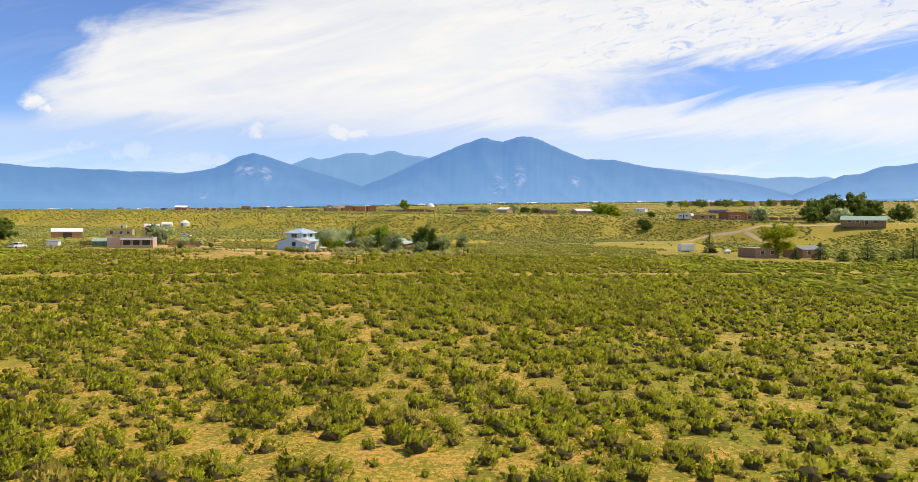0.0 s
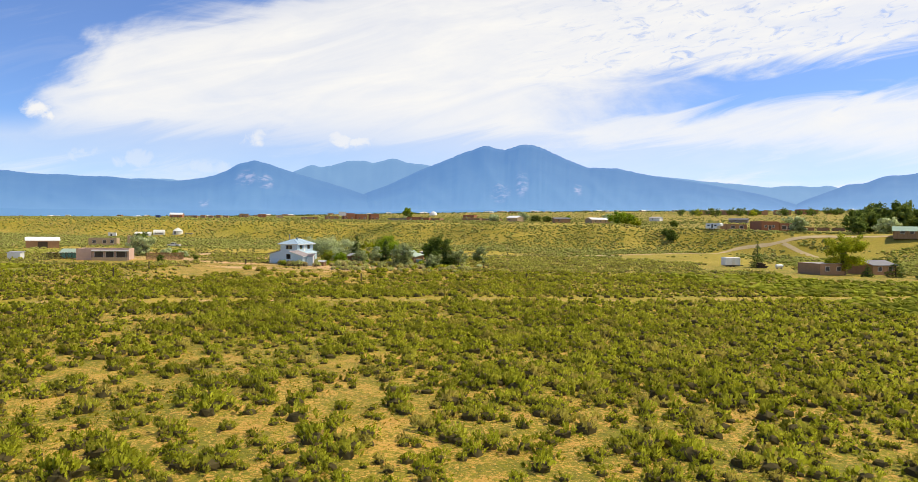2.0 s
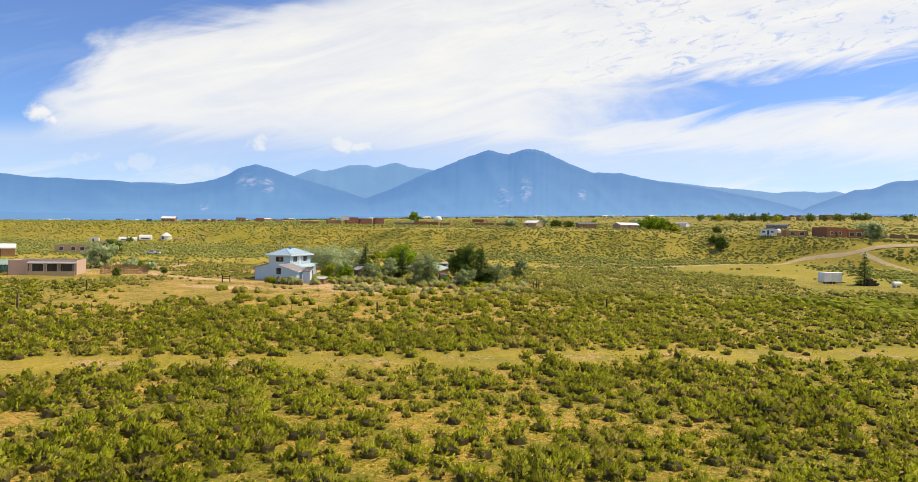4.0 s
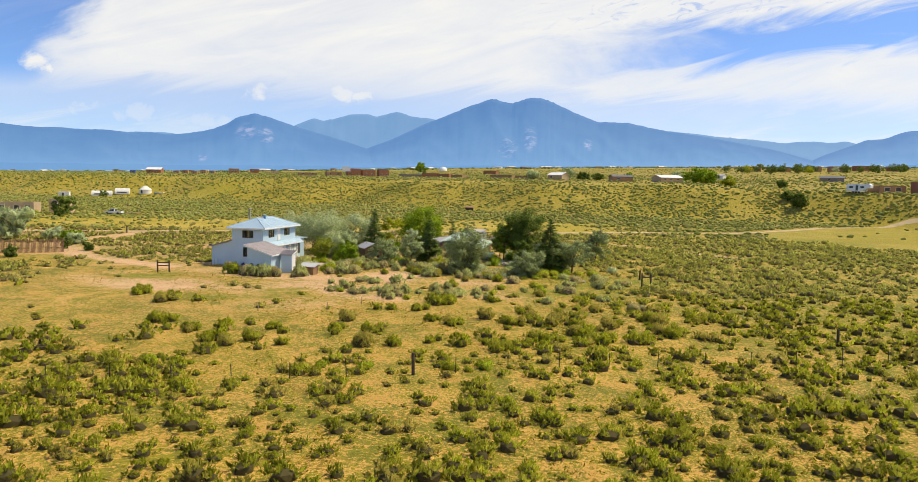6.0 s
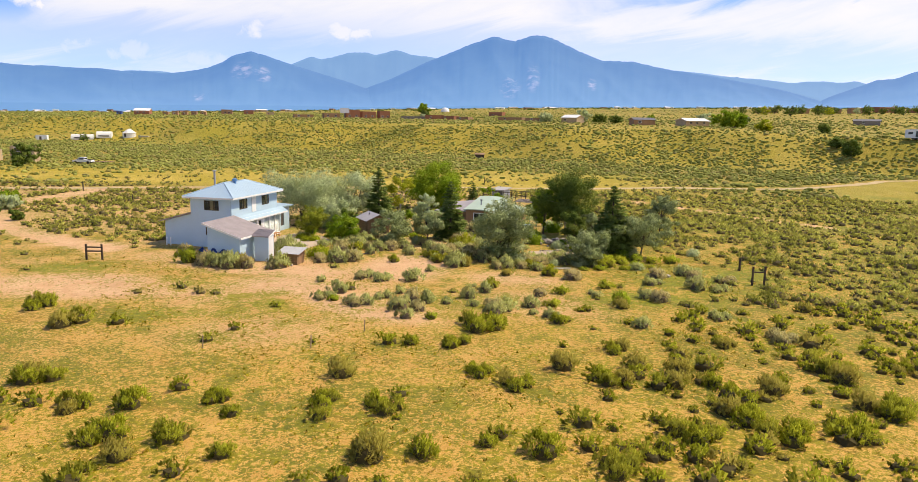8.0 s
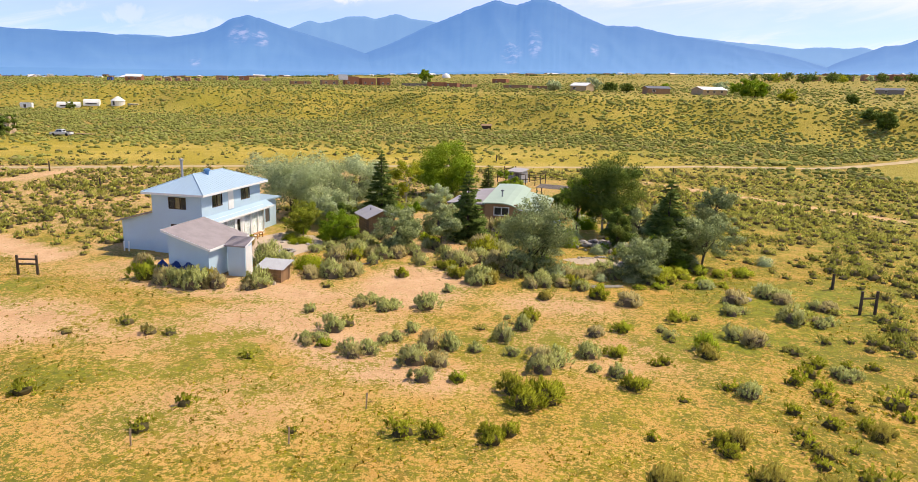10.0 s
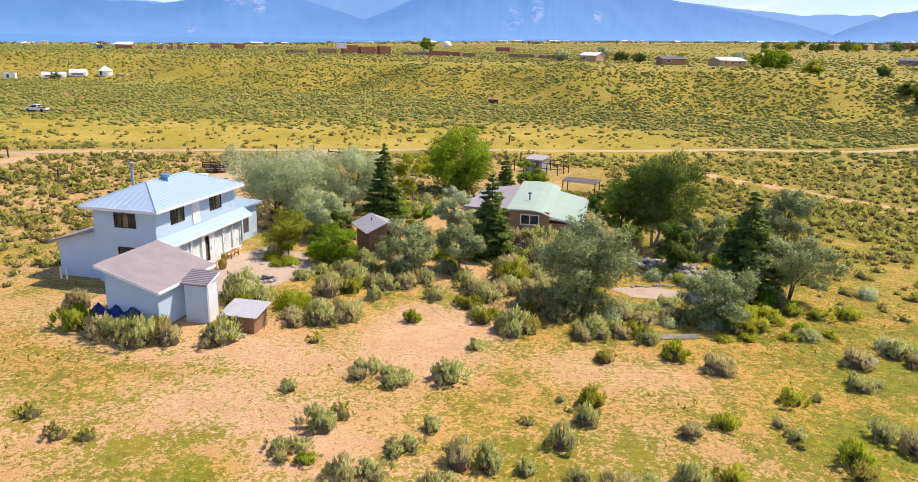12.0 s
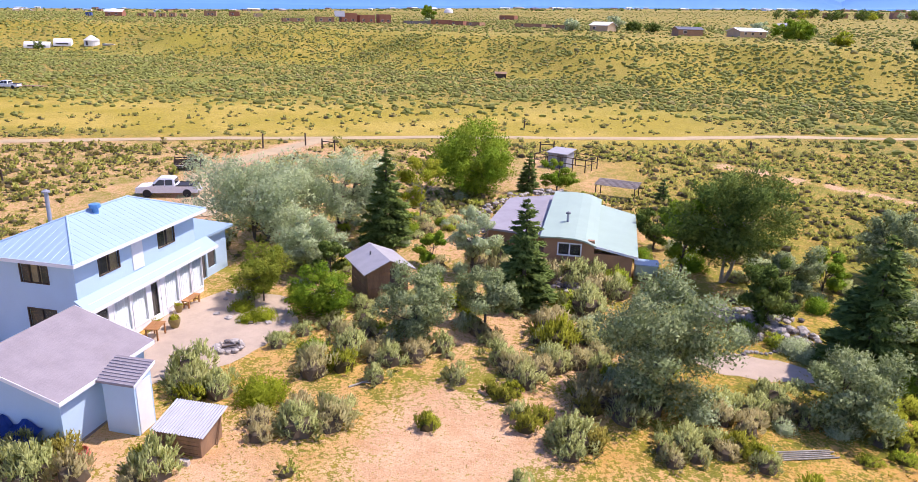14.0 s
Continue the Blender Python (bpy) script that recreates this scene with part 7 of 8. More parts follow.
def pickup(x, y, turn, label, paint="car_white", group=""):
    p = thing("pickup_truck", (x, y, gz(x, y) + 0.03), turn, label, "truck", group)
    L, W = 5.5, 0.93
    body = part("body", side_solid([(-2.72, 0.42), (-2.72, 1.02), (-0.72, 1.04), (-0.70, 1.06), (1.32, 1.06), (2.6, 0.96), (2.74, 0.72), (2.74, 0.40)], W), M[paint], p)
    cabp = part("cab", side_solid([(-0.75, 1.02), (-0.62, 1.66), (-0.42, 1.74), (0.62, 1.74), (0.82, 1.68), (1.45, 1.04)], W - 0.02, 0.28, 1.02), M[paint], p)
    for s in (-1, 1):
        for a, b, c, d in ((-0.55, -0.5, 0.12, 0.12), (0.20, 0.20, 0.66, 1.12)):
            yy = [s * (W - 0.012 - 0.28 * (z - 1.02)) for z in (1.12, 1.6)]
            bm = hexa([(a, yy[0], 1.12), (d, yy[0], 1.12), (c, yy[1], 1.6), (b, yy[1], 1.6)], [(a, yy[0] + s * 0.012, 1.12), (d, yy[0] + s * 0.012, 1.12), (c, yy[1] + s * 0.012, 1.6), (b, yy[1] + s * 0.012, 1.6)])
            bmesh.ops.recalc_face_normals(bm, faces=bm.faces[:])
            part("side_window", bm, M["black_glass"], cabp)
        part("mirror", box(0.98, 1.12, s * (W + 0.12) - 0.08, s * (W + 0.12) + 0.08, 1.1, 1.3, 0.02), M["black"], cabp)
        part("headlight", box(2.66, 2.76, s * 0.68 - 0.17, s * 0.68 + 0.17, 0.72, 0.88, 0.02), M["glass_lamp"], body)
        part("tail_light", box(-2.75, -2.70, s * 0.84 - 0.06, s * 0.84 + 0.06, 0.7, 1.0, 0.01), M["red"], body)
    ws = hexa([(1.33, -0.78, 1.12), (1.33, 0.78, 1.12), (0.86, 0.66, 1.65), (0.86, -0.66, 1.65)], [(1.345, -0.78, 1.14), (1.345, 0.78, 1.14), (0.875, 0.66, 1.67), (0.875, -0.66, 1.67)])
    bmesh.ops.recalc_face_normals(ws, faces=ws.faces[:])
    part("windshield", ws, M["black_glass"], cabp)
    rw = box(-0.74, -0.70, -0.62, 0.62, 1.2, 1.6)
    part("rear_window", rw, M["black_glass"], cabp)
    part("bed_liner", box(-2.6, -0.85, -0.78, 0.78, 1.03, 1.055), M["black"], body)
    for s in (-1, 1):
        part("bed_rail", box(-2.7, -0.78, s * 0.86 - 0.06, s * 0.86 + 0.06, 1.0, 1.12, 0.02), M["black"], body)
    part("grille", box(2.7, 2.765, -0.5, 0.5, 0.66, 0.9, 0.01), M["black"], body)
    part("bumper", box(2.66, 2.84, -0.9, 0.9, 0.4, 0.58, 0.04), M["rim"], body)
    part("bumper", box(-2.86, -2.68, -0.85, 0.85, 0.42, 0.58, 0.04), M["rim"], body)
    for wx in (-1.75, 1.75):
        for s in (-1, 1):
            wheel(p, wx, s * 0.84)
    return p


def black_glass():
    k = Nodes("tinted_car_glass")
    k.bsdf.inputs["Specular IOR Level"].default_value = 0.6
    return k.finish((0.02, 0.023, 0.027), 0.06)


def lamp_glass():
    k = Nodes("headlight_glass")
    return k.finish((0.7, 0.72, 0.75), 0.1)


M["black_glass"], M["glass_lamp"] = black_glass(), lamp_glass()
pickup(-103.0, 214.6, 201, "white crew-cab pickup truck parked on the driveway")
pickup(-195.4, 289.6, 190, "white pickup truck parked in the dry meadow")
pickup(-158.9, 158.6, 100, "white pickup truck parked near the adobe house")


# ---- fences and posts ----
def post(x, y, h, r=0.09, mat="dark_wood", label="weathered dark wooden fence post", lean=0.02, name="fence_post", group="fence posts"):
    bm = rod((0, 0, -0.15), (lean * h, 0.01, h), r, r * 0.88, 8)
    ob = part(name, bm, M[mat])
    ob.matrix_world = pose(x, y, gz(x, y), 0, 0, (x * 37) % 360)
    return tagged(ob, label, "post", group)


def brace(x0, y0, x1, y1, h, rails=(0.75,)):
    b = thing("fence_brace", ((x0 + x1) / 2, (y0 + y1) / 2, gz(x0, y0)), math.degrees(math.atan2(y1 - y0, x1 - x0)), "dark wooden H-shaped fence brace", "fence", "fence braces")
    d = math.hypot(x1 - x0, y1 - y0) / 2
    for s in (-1, 1):
        part("post", rod((s * d, 0, -0.15), (s * d, 0.01, h), 0.1, 0.09, 8), M["dark_wood"], b)
    for k in rails:
        part("rail", rod((-d, 0, h * k), (d, 0, h * k), 0.07, 0.065, 8), M["dark_wood"], b)


brace(-96.4, 176.0, -95.0, 176.3, 1.45, (0.55, 0.8))
brace(-38.3, 183.5, -37.3, 183.8, 1.6, (0.7,))
brace(-99.9, 242.5, -98.0, 242.1, 1.4)
brace(-72.3, 250.3, -70.6, 251.4, 1.5)
for px, py, ph in ((-107.1, 240.2, 1.9), (-103.1, 244.4, 1.7), (-77.1, 270.4, 1.5), (-95.9, 129.5, 1.9), (-104.8, 151.2, 1.7), (-25.1, 157.8, 1.3), (-53.4, 141.3, 1.35), (-38.3, 189.5, 1.2), (-141.5, 227.5, 1.6), (-44.0, 262.0, 1.3), (-121.0, 214.0, 1.3)):
    post(px, py, ph, 0.11)
fence_rng = random.Random(9)
for i in range(34):
    fx = -112 + 3.05 * i
    fy = 141.3 + (fx + 53.4) * 0.405 - (0.0 if fx < -30 else 0.12 * (fx + 30))
    if abs(fx + 53.4) > 1:
        post(fx, fy, fence_rng.uniform(0.95, 1.15), 0.028, "steel_post", "thin rusty steel fence post", fence_rng.uniform(-0.05, 0.05), "steel_fence_post", "wire fence posts")
for sx, sy in ((-72.3, 156.9), (-66.5, 158.6), (-64.6, 162.2)):
    s = part("survey_stake", box(-0.035, 0.035, -0.015, 0.015, -0.1, 0.75, 0.004), M["adobe_pale"])
    s.matrix_world = pose(sx, sy, gz(sx, sy), 2, 3, 20)
    tagged(s, "short pale wooden survey stake", "stake", "survey stakes")


def palisade(x0, y0, x1, y1, h, label, mat="wood", gap=0.16):
    f = thing("palisade_fence", (x0, y0, gz(x0, y0)), math.degrees(math.atan2(y1 - y0, x1 - x0)), label, "fence")
    d = math.hypot(x1 - x0, y1 - y0)
    n = int(d / gap)
    r = random.Random(int(d * 10))
    for i in range(n):
        hh = h * r.uniform(0.88, 1.04)
        part("picket", rod((i * gap, r.uniform(-0.02, 0.02), -0.15), (i * gap + r.uniform(-0.03, 0.03), 0, hh), 0.06, 0.05, 6), M[mat], f)
    for k in (0.3, 0.8):
        part("rail", rod((0, 0.08, h * k), (d, 0.08, h * k), 0.05, sides=6), M[mat], f)


palisade(-130.5, 184.6, -123.2, 190.8, 2.0, "rough brown coyote fence of upright poles", "wood", 0.15)
palisade(-154.0, 176.0, -147.2, 179.6, 1.9, "dark upright pole fence by the adobe house", "dark_wood", 0.2)
tr = thing("stock_rack", (-108.2, 225.7, gz(-108.2, 225.7)), 33, "dark slatted wooden stock rack trailer", "trailer")
for z in (0.4, 0.62, 0.84, 1.06):
    for y in (-0.9, 0.9):
        part("slat", box(-1.5, 1.5, y - 0.02, y + 0.02, z, z + 0.13), M["dark_wood"], tr)
for x in (-1.5, -0.5, 0.5, 1.5):
    for y in (-0.93, 0.93):
        part("stake", box(x - 0.05, x + 0.05, y - 0.03, y + 0.03, 0.35, 1.28), M["dark_wood"], tr)
part("bed", box(-1.55, 1.55, -0.9, 0.9, 0.38, 0.46), M["grey_wood"], tr)
for s in (-1, 1):
    wheel(tr, 0, s * 1.0, 0.34, 0.2)


# ---- neighbouring homesteads and the far plain ----
def block(parent, name, cx, cy, w, d, h, mat, base=-0.5, turn=0.0):
    m = pose(cx, cy, 0, 0, 0, turn)
    return part(name, turn_bm(box(-w / 2, w / 2, -d / 2, d / 2, base, h, 0.08), m), M[mat], parent)


def dark_openings(parent, y, holes, mat="inside", frame_mat="trim", name="window"):
    for x0, x1, z0, z1 in holes:
        w = part(name, wall_x(x0, x1, y - 0.06, 0.08, z0, z1, [(x0 + 0.07, x1 - 0.07, z0 + 0.07, z1 - 0.07)]), M[frame_mat], parent)
        part("pane", box(x0 + 0.07, x1 - 0.07, y - 0.03, y - 0.01, z0 + 0.07, z1 - 0.07), M[mat], w)


def flat_house(x, y, turn, w, d, h, mat, label, holes=(), parapet=0.25, roof="felt", category="house", name="adobe_house", group=""):
    """A flat-roofed house: walls with a parapet, a roof inside it, windows on the front."""
    t = thing(name, (x, y, gz(x, y)), turn, label, category, group)
    bm = bmesh.new()
    k = 0.3
    for a in ((-w / 2, w / 2, -d / 2, -d / 2 + k), (-w / 2, w / 2, d / 2 - k, d / 2), (-w / 2, -w / 2 + k, -d / 2 + k, d / 2 - k), (w / 2 - k, w / 2, -d / 2 + k, d / 2 - k)):
        part("wall", box(*a, -0.8, h), M[mat], t)
    part("roof", box(-w / 2 + k, w / 2 - k, -d / 2 + k, d / 2 - k, h - parapet - 0.1, h - parapet), M[roof], t)
    bm.free()
    dark_openings(t, -d / 2, holes)
    return t


def gable_house(x, y, turn, w, d, h, rise, mat, roof, label, holes=(), name="ranch_house", category="house", group="", over=0.4):
    t = thing(name, (x, y, gz(x, y)), turn, label, category, group)
    for a in ((-w / 2, w / 2, -d / 2, -d / 2 + 0.2), (-w / 2, w / 2, d / 2 - 0.2, d / 2), (-w / 2, -w / 2 + 0.2, -d / 2 + 0.2, d / 2 - 0.2), (w / 2 - 0.2, w / 2, -d / 2 + 0.2, d / 2 - 0.2)):
        part("wall", box(*a, -0.8, h), M[mat], t)
    for x0 in (-w / 2, w / 2 - 0.2):
        part("gable", hexa([(x0, -d / 2, h), (x0 + 0.2, -d / 2, h), (x0 + 0.2, d / 2, h), (x0, d / 2, h)], [(x0, -0.05, h + rise), (x0 + 0.2, -0.05, h + rise), (x0 + 0.2, 0.05, h + rise), (x0, 0.05, h + rise)]), M[mat], t)
    k = rise / (d / 2)
    for s in (-1, 1):
        part("roof", slab([(-w / 2 - over, s * (d / 2 + over), h - k * over + 0.08), (w / 2 + over, s * (d / 2 + over), h - k * over + 0.08), (w / 2 + over, 0, h + rise + 0.1), (-w / 2 - over, 0, h + rise + 0.1)], 0.12), M[roof], t)
    dark_openings(t, -d / 2, holes)
    return t


def far_tree(x, y, h, r, mat, label, seed, n=900, name="round_tree", group=""):
    return leafy_tree(name, x, y, h, r, mat, label, n, 0.16 * r + 0.15, 0.05 * r + 0.05, 0.0, 42, seed, group=group)


# the pinkish adobe homestead
pink = flat_house(-139.5, 180.4, 27, 12.5, 7, 3.0, "pink", "low pinkish adobe house with deep porch", [(-2.0, 0.2, 0.6, 2.3), (0.7, 2.7, 0.6, 2.3), (3.2, 5.6, 0.4, 2.3)])
part("porch_roof", slab([(-2.5, -5.0, 2.45), (6.3, -5.0, 2.45), (6.3, -3.4, 2.75), (-2.5, -3.4, 2.75)], 0.12), M["pale_sheet"], pink)
for i in range(5):
    part("porch_post", rod((-2.2 + 2.05 * i, -4.8, -0.3), (-2.2 + 2.05 * i, -4.8, 2.35), 0.09, sides=8), M["dark_wood"], pink)
part("porch_wall", box(-2.3, 6.2, -5.0, -4.8, -0.5, 0.8), M["adobe_pale"], pink)
gh = thing("turquoise_greenhouse", (-151.0, 183.8, gz(-151, 183.8)), 27, "turquoise-trimmed low greenhouse against the adobe house", "greenhouse")
part("wall", box(-4, 4, -1.6, 1.6, -0.5, 1.5), M["turquoise"], gh)
part("glazed_roof", slab([(-4.3, -2.0, 1.5), (4.3, -2.0, 1.5), (4.3, 1.8, 2.5), (-4.3, 1.8, 2.5)], 0.08), M["green_roof"], gh)
flat_house(-226, 284, 30, 11, 8, 3.2, "adobe_pale", "tan adobe house of stepped blocks", [(-4, -2.5, 1, 2.4), (0, 1.5, 1, 2.4), (3, 4.5, 1, 2.4)])
flat_house(-214, 289, 30, 6, 6, 4.4, "adobe_pale", "taller tan adobe house block", [(-2, -0.6, 2.8, 4), (1, 2.4, 1, 2.4)])
barn = thing("barn", (-219, 243, gz(-219, 243)), 45, "brown barn with curved white metal roof", "barn")
part("wall", box(-5.4, 5.4, -3.2, 3.2, -0.5, 2.6), M["adobe"], barn)
bb = bmesh.new()
arc = [(3.5 * math.cos(math.pi * i / 10), 2.6 + 1.5 * math.sin(math.pi * i / 10)) for i in range(11)]
aa, ab = [bb.verts.new((-5.7, y, z)) for y, z in arc], [bb.verts.new((5.7, y, z)) for y, z in arc]
for i in range(10):
    bb.faces.new((aa[i], aa[i + 1], ab[i + 1], ab[i]))
bb.faces.new(aa[::-1]), bb.faces.new(ab)
bmesh.ops.recalc_face_normals(bb, faces=bb.faces[:])
part("roof", bb, M["trim"], barn, "curved white metal barn roof")
part("door", box(-1.6, 1.6, -3.26, -3.2, 0, 2.4), M["dark_wood"], barn)
ws = thing("white_tank_shed", (-160.3, 172.8, gz(-160.3, 172.8)), 20, "small white box shed in the sagebrush", "shed")
part("body", box(-1.6, 1.6, -1.1, 1.1, -0.3, 1.7, 0.04), M["trim"], ws)
part("lid", slab([(-1.8, -1.3, 1.7), (1.8, -1.3, 1.7), (1.8, 1.3, 1.95), (-1.8, 1.3, 1.95)], 0.08), M["galv"], ws)
for k, (tx, ty, th, trr, tm) in enumerate(((-145.4, 202.6, 6.3, 3.4, "olive"), (-139.6, 206.0, 2.4, 2.0, "olive"), (-135.0, 205.0, 2.0, 1.8, "leaf"), (-131.6, 202.4, 1.8, 1.6, "olive"), (-211, 204.4, 8.5, 4.2, "leaf_dark"), (-216, 201, 7.5, 4, "leaf_dark"),
                                            (-205, 279.4, 5.9, 2.8, "leaf_dark"), (-213, 290, 5.0, 2.4, "leaf_dark"), (-196, 268, 3.0, 1.6, "leaf_dark"), (-127.0, 195.2, 1.7, 0.8, "leaf_dark"), (-121.6, 193.8, 1.5, 0.7, "leaf_dark"), (-124.6, 182.4, 1.6, 0.9, "leaf_dark"))):
    far_tree(tx, ty, th, trr, tm, "leafy green tree beside the adobe homestead" if tm != "olive" else "silvery green tree beside the adobe homestead", 200 + k, 1300, group="homestead trees")

# the low homestead by the road
lo = flat_house(41.5, 204.6, 33, 8.5, 6.5, 2.7, "adobe", "low brown adobe house with pale flat roof", [(-2.6, -1.2, 0.9, 2.0), (1.0, 2.4, 0.9, 2.0)], 0.02, "pale_sheet")
gable_house(54.8, 211.4, 33, 8, 7, 2.4, 1.0, "adobe", "dark_metal", "low brown house with dark metal roof", [(-2.4, -1.0, 0.9, 2.0), (1.2, 2.6, 0.9, 2.0)], "low_house")
leafy_tree("cottonwood_tree", 46.4, 204.0, 11.0, 4.4, "leaf_yellow", "tall bright green cottonwood above the low house", 3400, 0.42, 0.2, 0.1, 42, 230)
for k, (tx, ty, th, trr) in enumerate(((56.4, 201.2, 5.1, 2.5), (60.2, 195.2, 3.5, 2.1), (66.6, 197.0, 5.9, 3.1), (71.8, 194.6, 3.2, 1.8), (80.8, 206.2, 6.8, 3.6), (87.5, 204, 6.0, 3.2), (62, 222, 4.5, 2.6), (49.5, 198.4, 3.0, 1.7))):
    spruce(tx, ty, th, trr, "broad dark green juniper tree by the homestead", 240 + k, 1000, "leaf_dark", 0.04, "juniper_tree", "homestead junipers")
spruce(32.1, 231.6, 7.8, 2.4, "dark spruce tree beside the white trailer", 50, 1800)
wt = thing("white_trailer", (25.2, 232.6, gz(25.2, 232.6)), 24, "white box trailer parked by the road", "trailer")
part("body", box(-2.4, 2.4, -1.1, 1.1, 0.5, 2.7, 0.08), M["trim"], wt)
part("chassis", box(-2.4, 3.4, -0.9, 0.9, 0.35, 0.5), M["black"], wt)
part("door", box(-0.4, 0.5, -1.14, -1.1, 0.6, 2.4), M["canvas"], wt)
for s in (-1, 1):
    wheel(wt, -0.6, s * 1.0, 0.33, 0.2), wheel(wt, 0.3, s * 1.0, 0.33, 0.2)
wl = thing("woodpile", (33.6, 230.0, gz(33.6, 230)), 24, "dark stacked woodpile beside the trailer", "woodpile")
for i in range(5):
    for j in range(4 - i // 2):
        part("log", rod((-1.6 + 0.7 * j + 0.3 * (i % 2), -0.5, 0.18 + 0.3 * i), (-1.6 + 0.7 * j + 0.3 * (i % 2), 0.6, 0.18 + 0.3 * i), 0.2, sides=8), M["dark_wood"], wl)
bl = thing("fuel_tank", (36.8, 226.4, gz(36.8, 226.4)), 30, "pale horizontal propane tank on legs", "tank")
part("tank", turn_bm(lathe([(0.1, -1.2), (0.4, -1.1), (0.5, -0.8), (0.5, 0.8), (0.4, 1.1), (0.1, 1.2)], 14), Matrix.Translation((0, 0, 0.8)) @ Matrix.Rotation(radians(90), 4, "Y")), M["trim"], bl)
for s in (-0.7, 0.7):
    part("leg", box(s - 0.08, s + 0.08, -0.35, 0.35, -0.05, 0.42), M["stone"], bl)

# on the mesa's edge
gable_house(97.8, 294.6, -20, 15, 8, 2.1, 1.5, "wood", "dark_green_roof", "brown ranch house with green metal gable roof", [(-5.5, -4, 1, 2.2), (-2.6, -1.2, 1, 2.2), (0.4, 1.6, 0.2, 2.2), (3.2, 4.8, 1, 2.2)])
rv = thing("camper_trailer", (37.4, 351.8, gz(37.4, 351.8)), -38, "white camper trailer parked on the mesa", "camper")
part("body", side_solid([(-3.4, 0.55), (-3.4, 3.0), (-1.2, 3.05), (3.2, 3.1), (3.9, 2.6), (3.9, 1.7), (2.3, 1.5), (2.2, 0.55)], 1.2), M["trim"], rv)
dark_openings(rv, -1.2, [(-2.6, -1.3, 1.6, 2.3), (-0.6, 0.2, 0.8, 2.6), (0.8, 2.0, 1.6, 2.3)], "black_glass", "galv")
for wx in (-1.3, -0.4):
    for s in (-1, 1):
        wheel(rv, wx, s * 1.05, 0.36, 0.22)
part("jack", rod((2.0, 0, -0.1), (2.0, 0, 0.6), 0.06), M["black"], rv)
flat_house(46.2, 354.0, 20, 9.5, 6, 2.5, "adobe", "low brown adobe outbuilding on the mesa", [(-3, -1, 0.6, 1.9), (1, 3, 0.6, 1.9)], 0.1, "dark_metal")
flat_house(58.6, 350.5, 25, 9, 8, 4.0, "adobe_red", "red adobe house on the mesa", [(-3, -1.8, 1.2, 2.4), (0.8, 2.0, 1.2, 2.4), (-1, 0.4, 0.3, 2.3)])
flat_house(68.6, 355.0, 25, 12, 7, 3.2, "adobe_red", "low red adobe house wing with dark porch", [(-5, -2.6, 0.4, 2.2), (-2, 0.4, 0.4, 2.2), (1, 3.4, 0.4, 2.2)])
for k in range(4):
    part("yard_wall", turn_bm(box(-2.6, 2.6, -0.15, 0.15, -0.5, 1.4), pose(0, 0, 0)), M["adobe"], thing("yard_wall", (78 + 5.2 * k, 356 - 3.5 * k, gz(78 + 5.2 * k, 356 - 3.5 * k)), -34, "low brown adobe yard wall section", "wall", "yard wall sections"))
for k, (tx, ty, th, trr, tm) in enumerate(((19.0, 349.4, 5.3, 2.8, "leaf_dark"), (17.0, 357.0, 3.6, 2.0, "leaf_dark"), (66.5, 331, 6.5, 4.0, "olive"), (92, 330, 10.5, 6.2, "leaf_dark"), (98, 336, 12, 6.8, "leaf_dark"), (105, 334, 11, 6.2, "leaf_dark"), (112, 340, 12.5, 6.8, "leaf_dark"),
                                            (118, 345, 9.5, 5, "leaf_dark"), (86, 322, 7, 4, "leaf_dark"), (96, 318, 6, 4, "olive"), (124, 330, 8, 4.5, "leaf_dark"), (136, 300, 6, 3.6, "olive"), (84, 311, 5, 2.6, "leaf_dark"))):
    far_tree(tx, ty, th, trr, tm, "dark green tree on the mesa" if tm != "olive" else "grey-green tree on the mesa", 260 + k, 1600, group="mesa trees")

# yurt, tents and the small hut
y = thing("yurt", (-293.5, 434.5, gz(-293.5, 434.5)), 0, "round white canvas yurt", "yurt")
part("wall", lathe([(3.2, -0.4), (3.2, 2.2)], 24), M["canvas"], y)
part("roof", lathe([(3.45, 2.1), (1.8, 3.3), (0.5, 4.2), (0.1, 4.3)], 24), M["canvas"], y)
part("door", box(-0.5, 0.5, -3.28, -3.1, 0, 1.9), M["inside"], y)
d = thing("white_platform", (-285.0, 435.0, gz(-285, 435)), 12, "low pale wooden platform in the grass", "platform")
part("deck", box(-2.6, 2.6, -1.4, 1.4, 0.3, 0.6), M["canvas"], d)
part("skirt", box(-2.4, 2.4, -1.2, 1.2, -0.3, 0.3), M["grey_wood"], d)
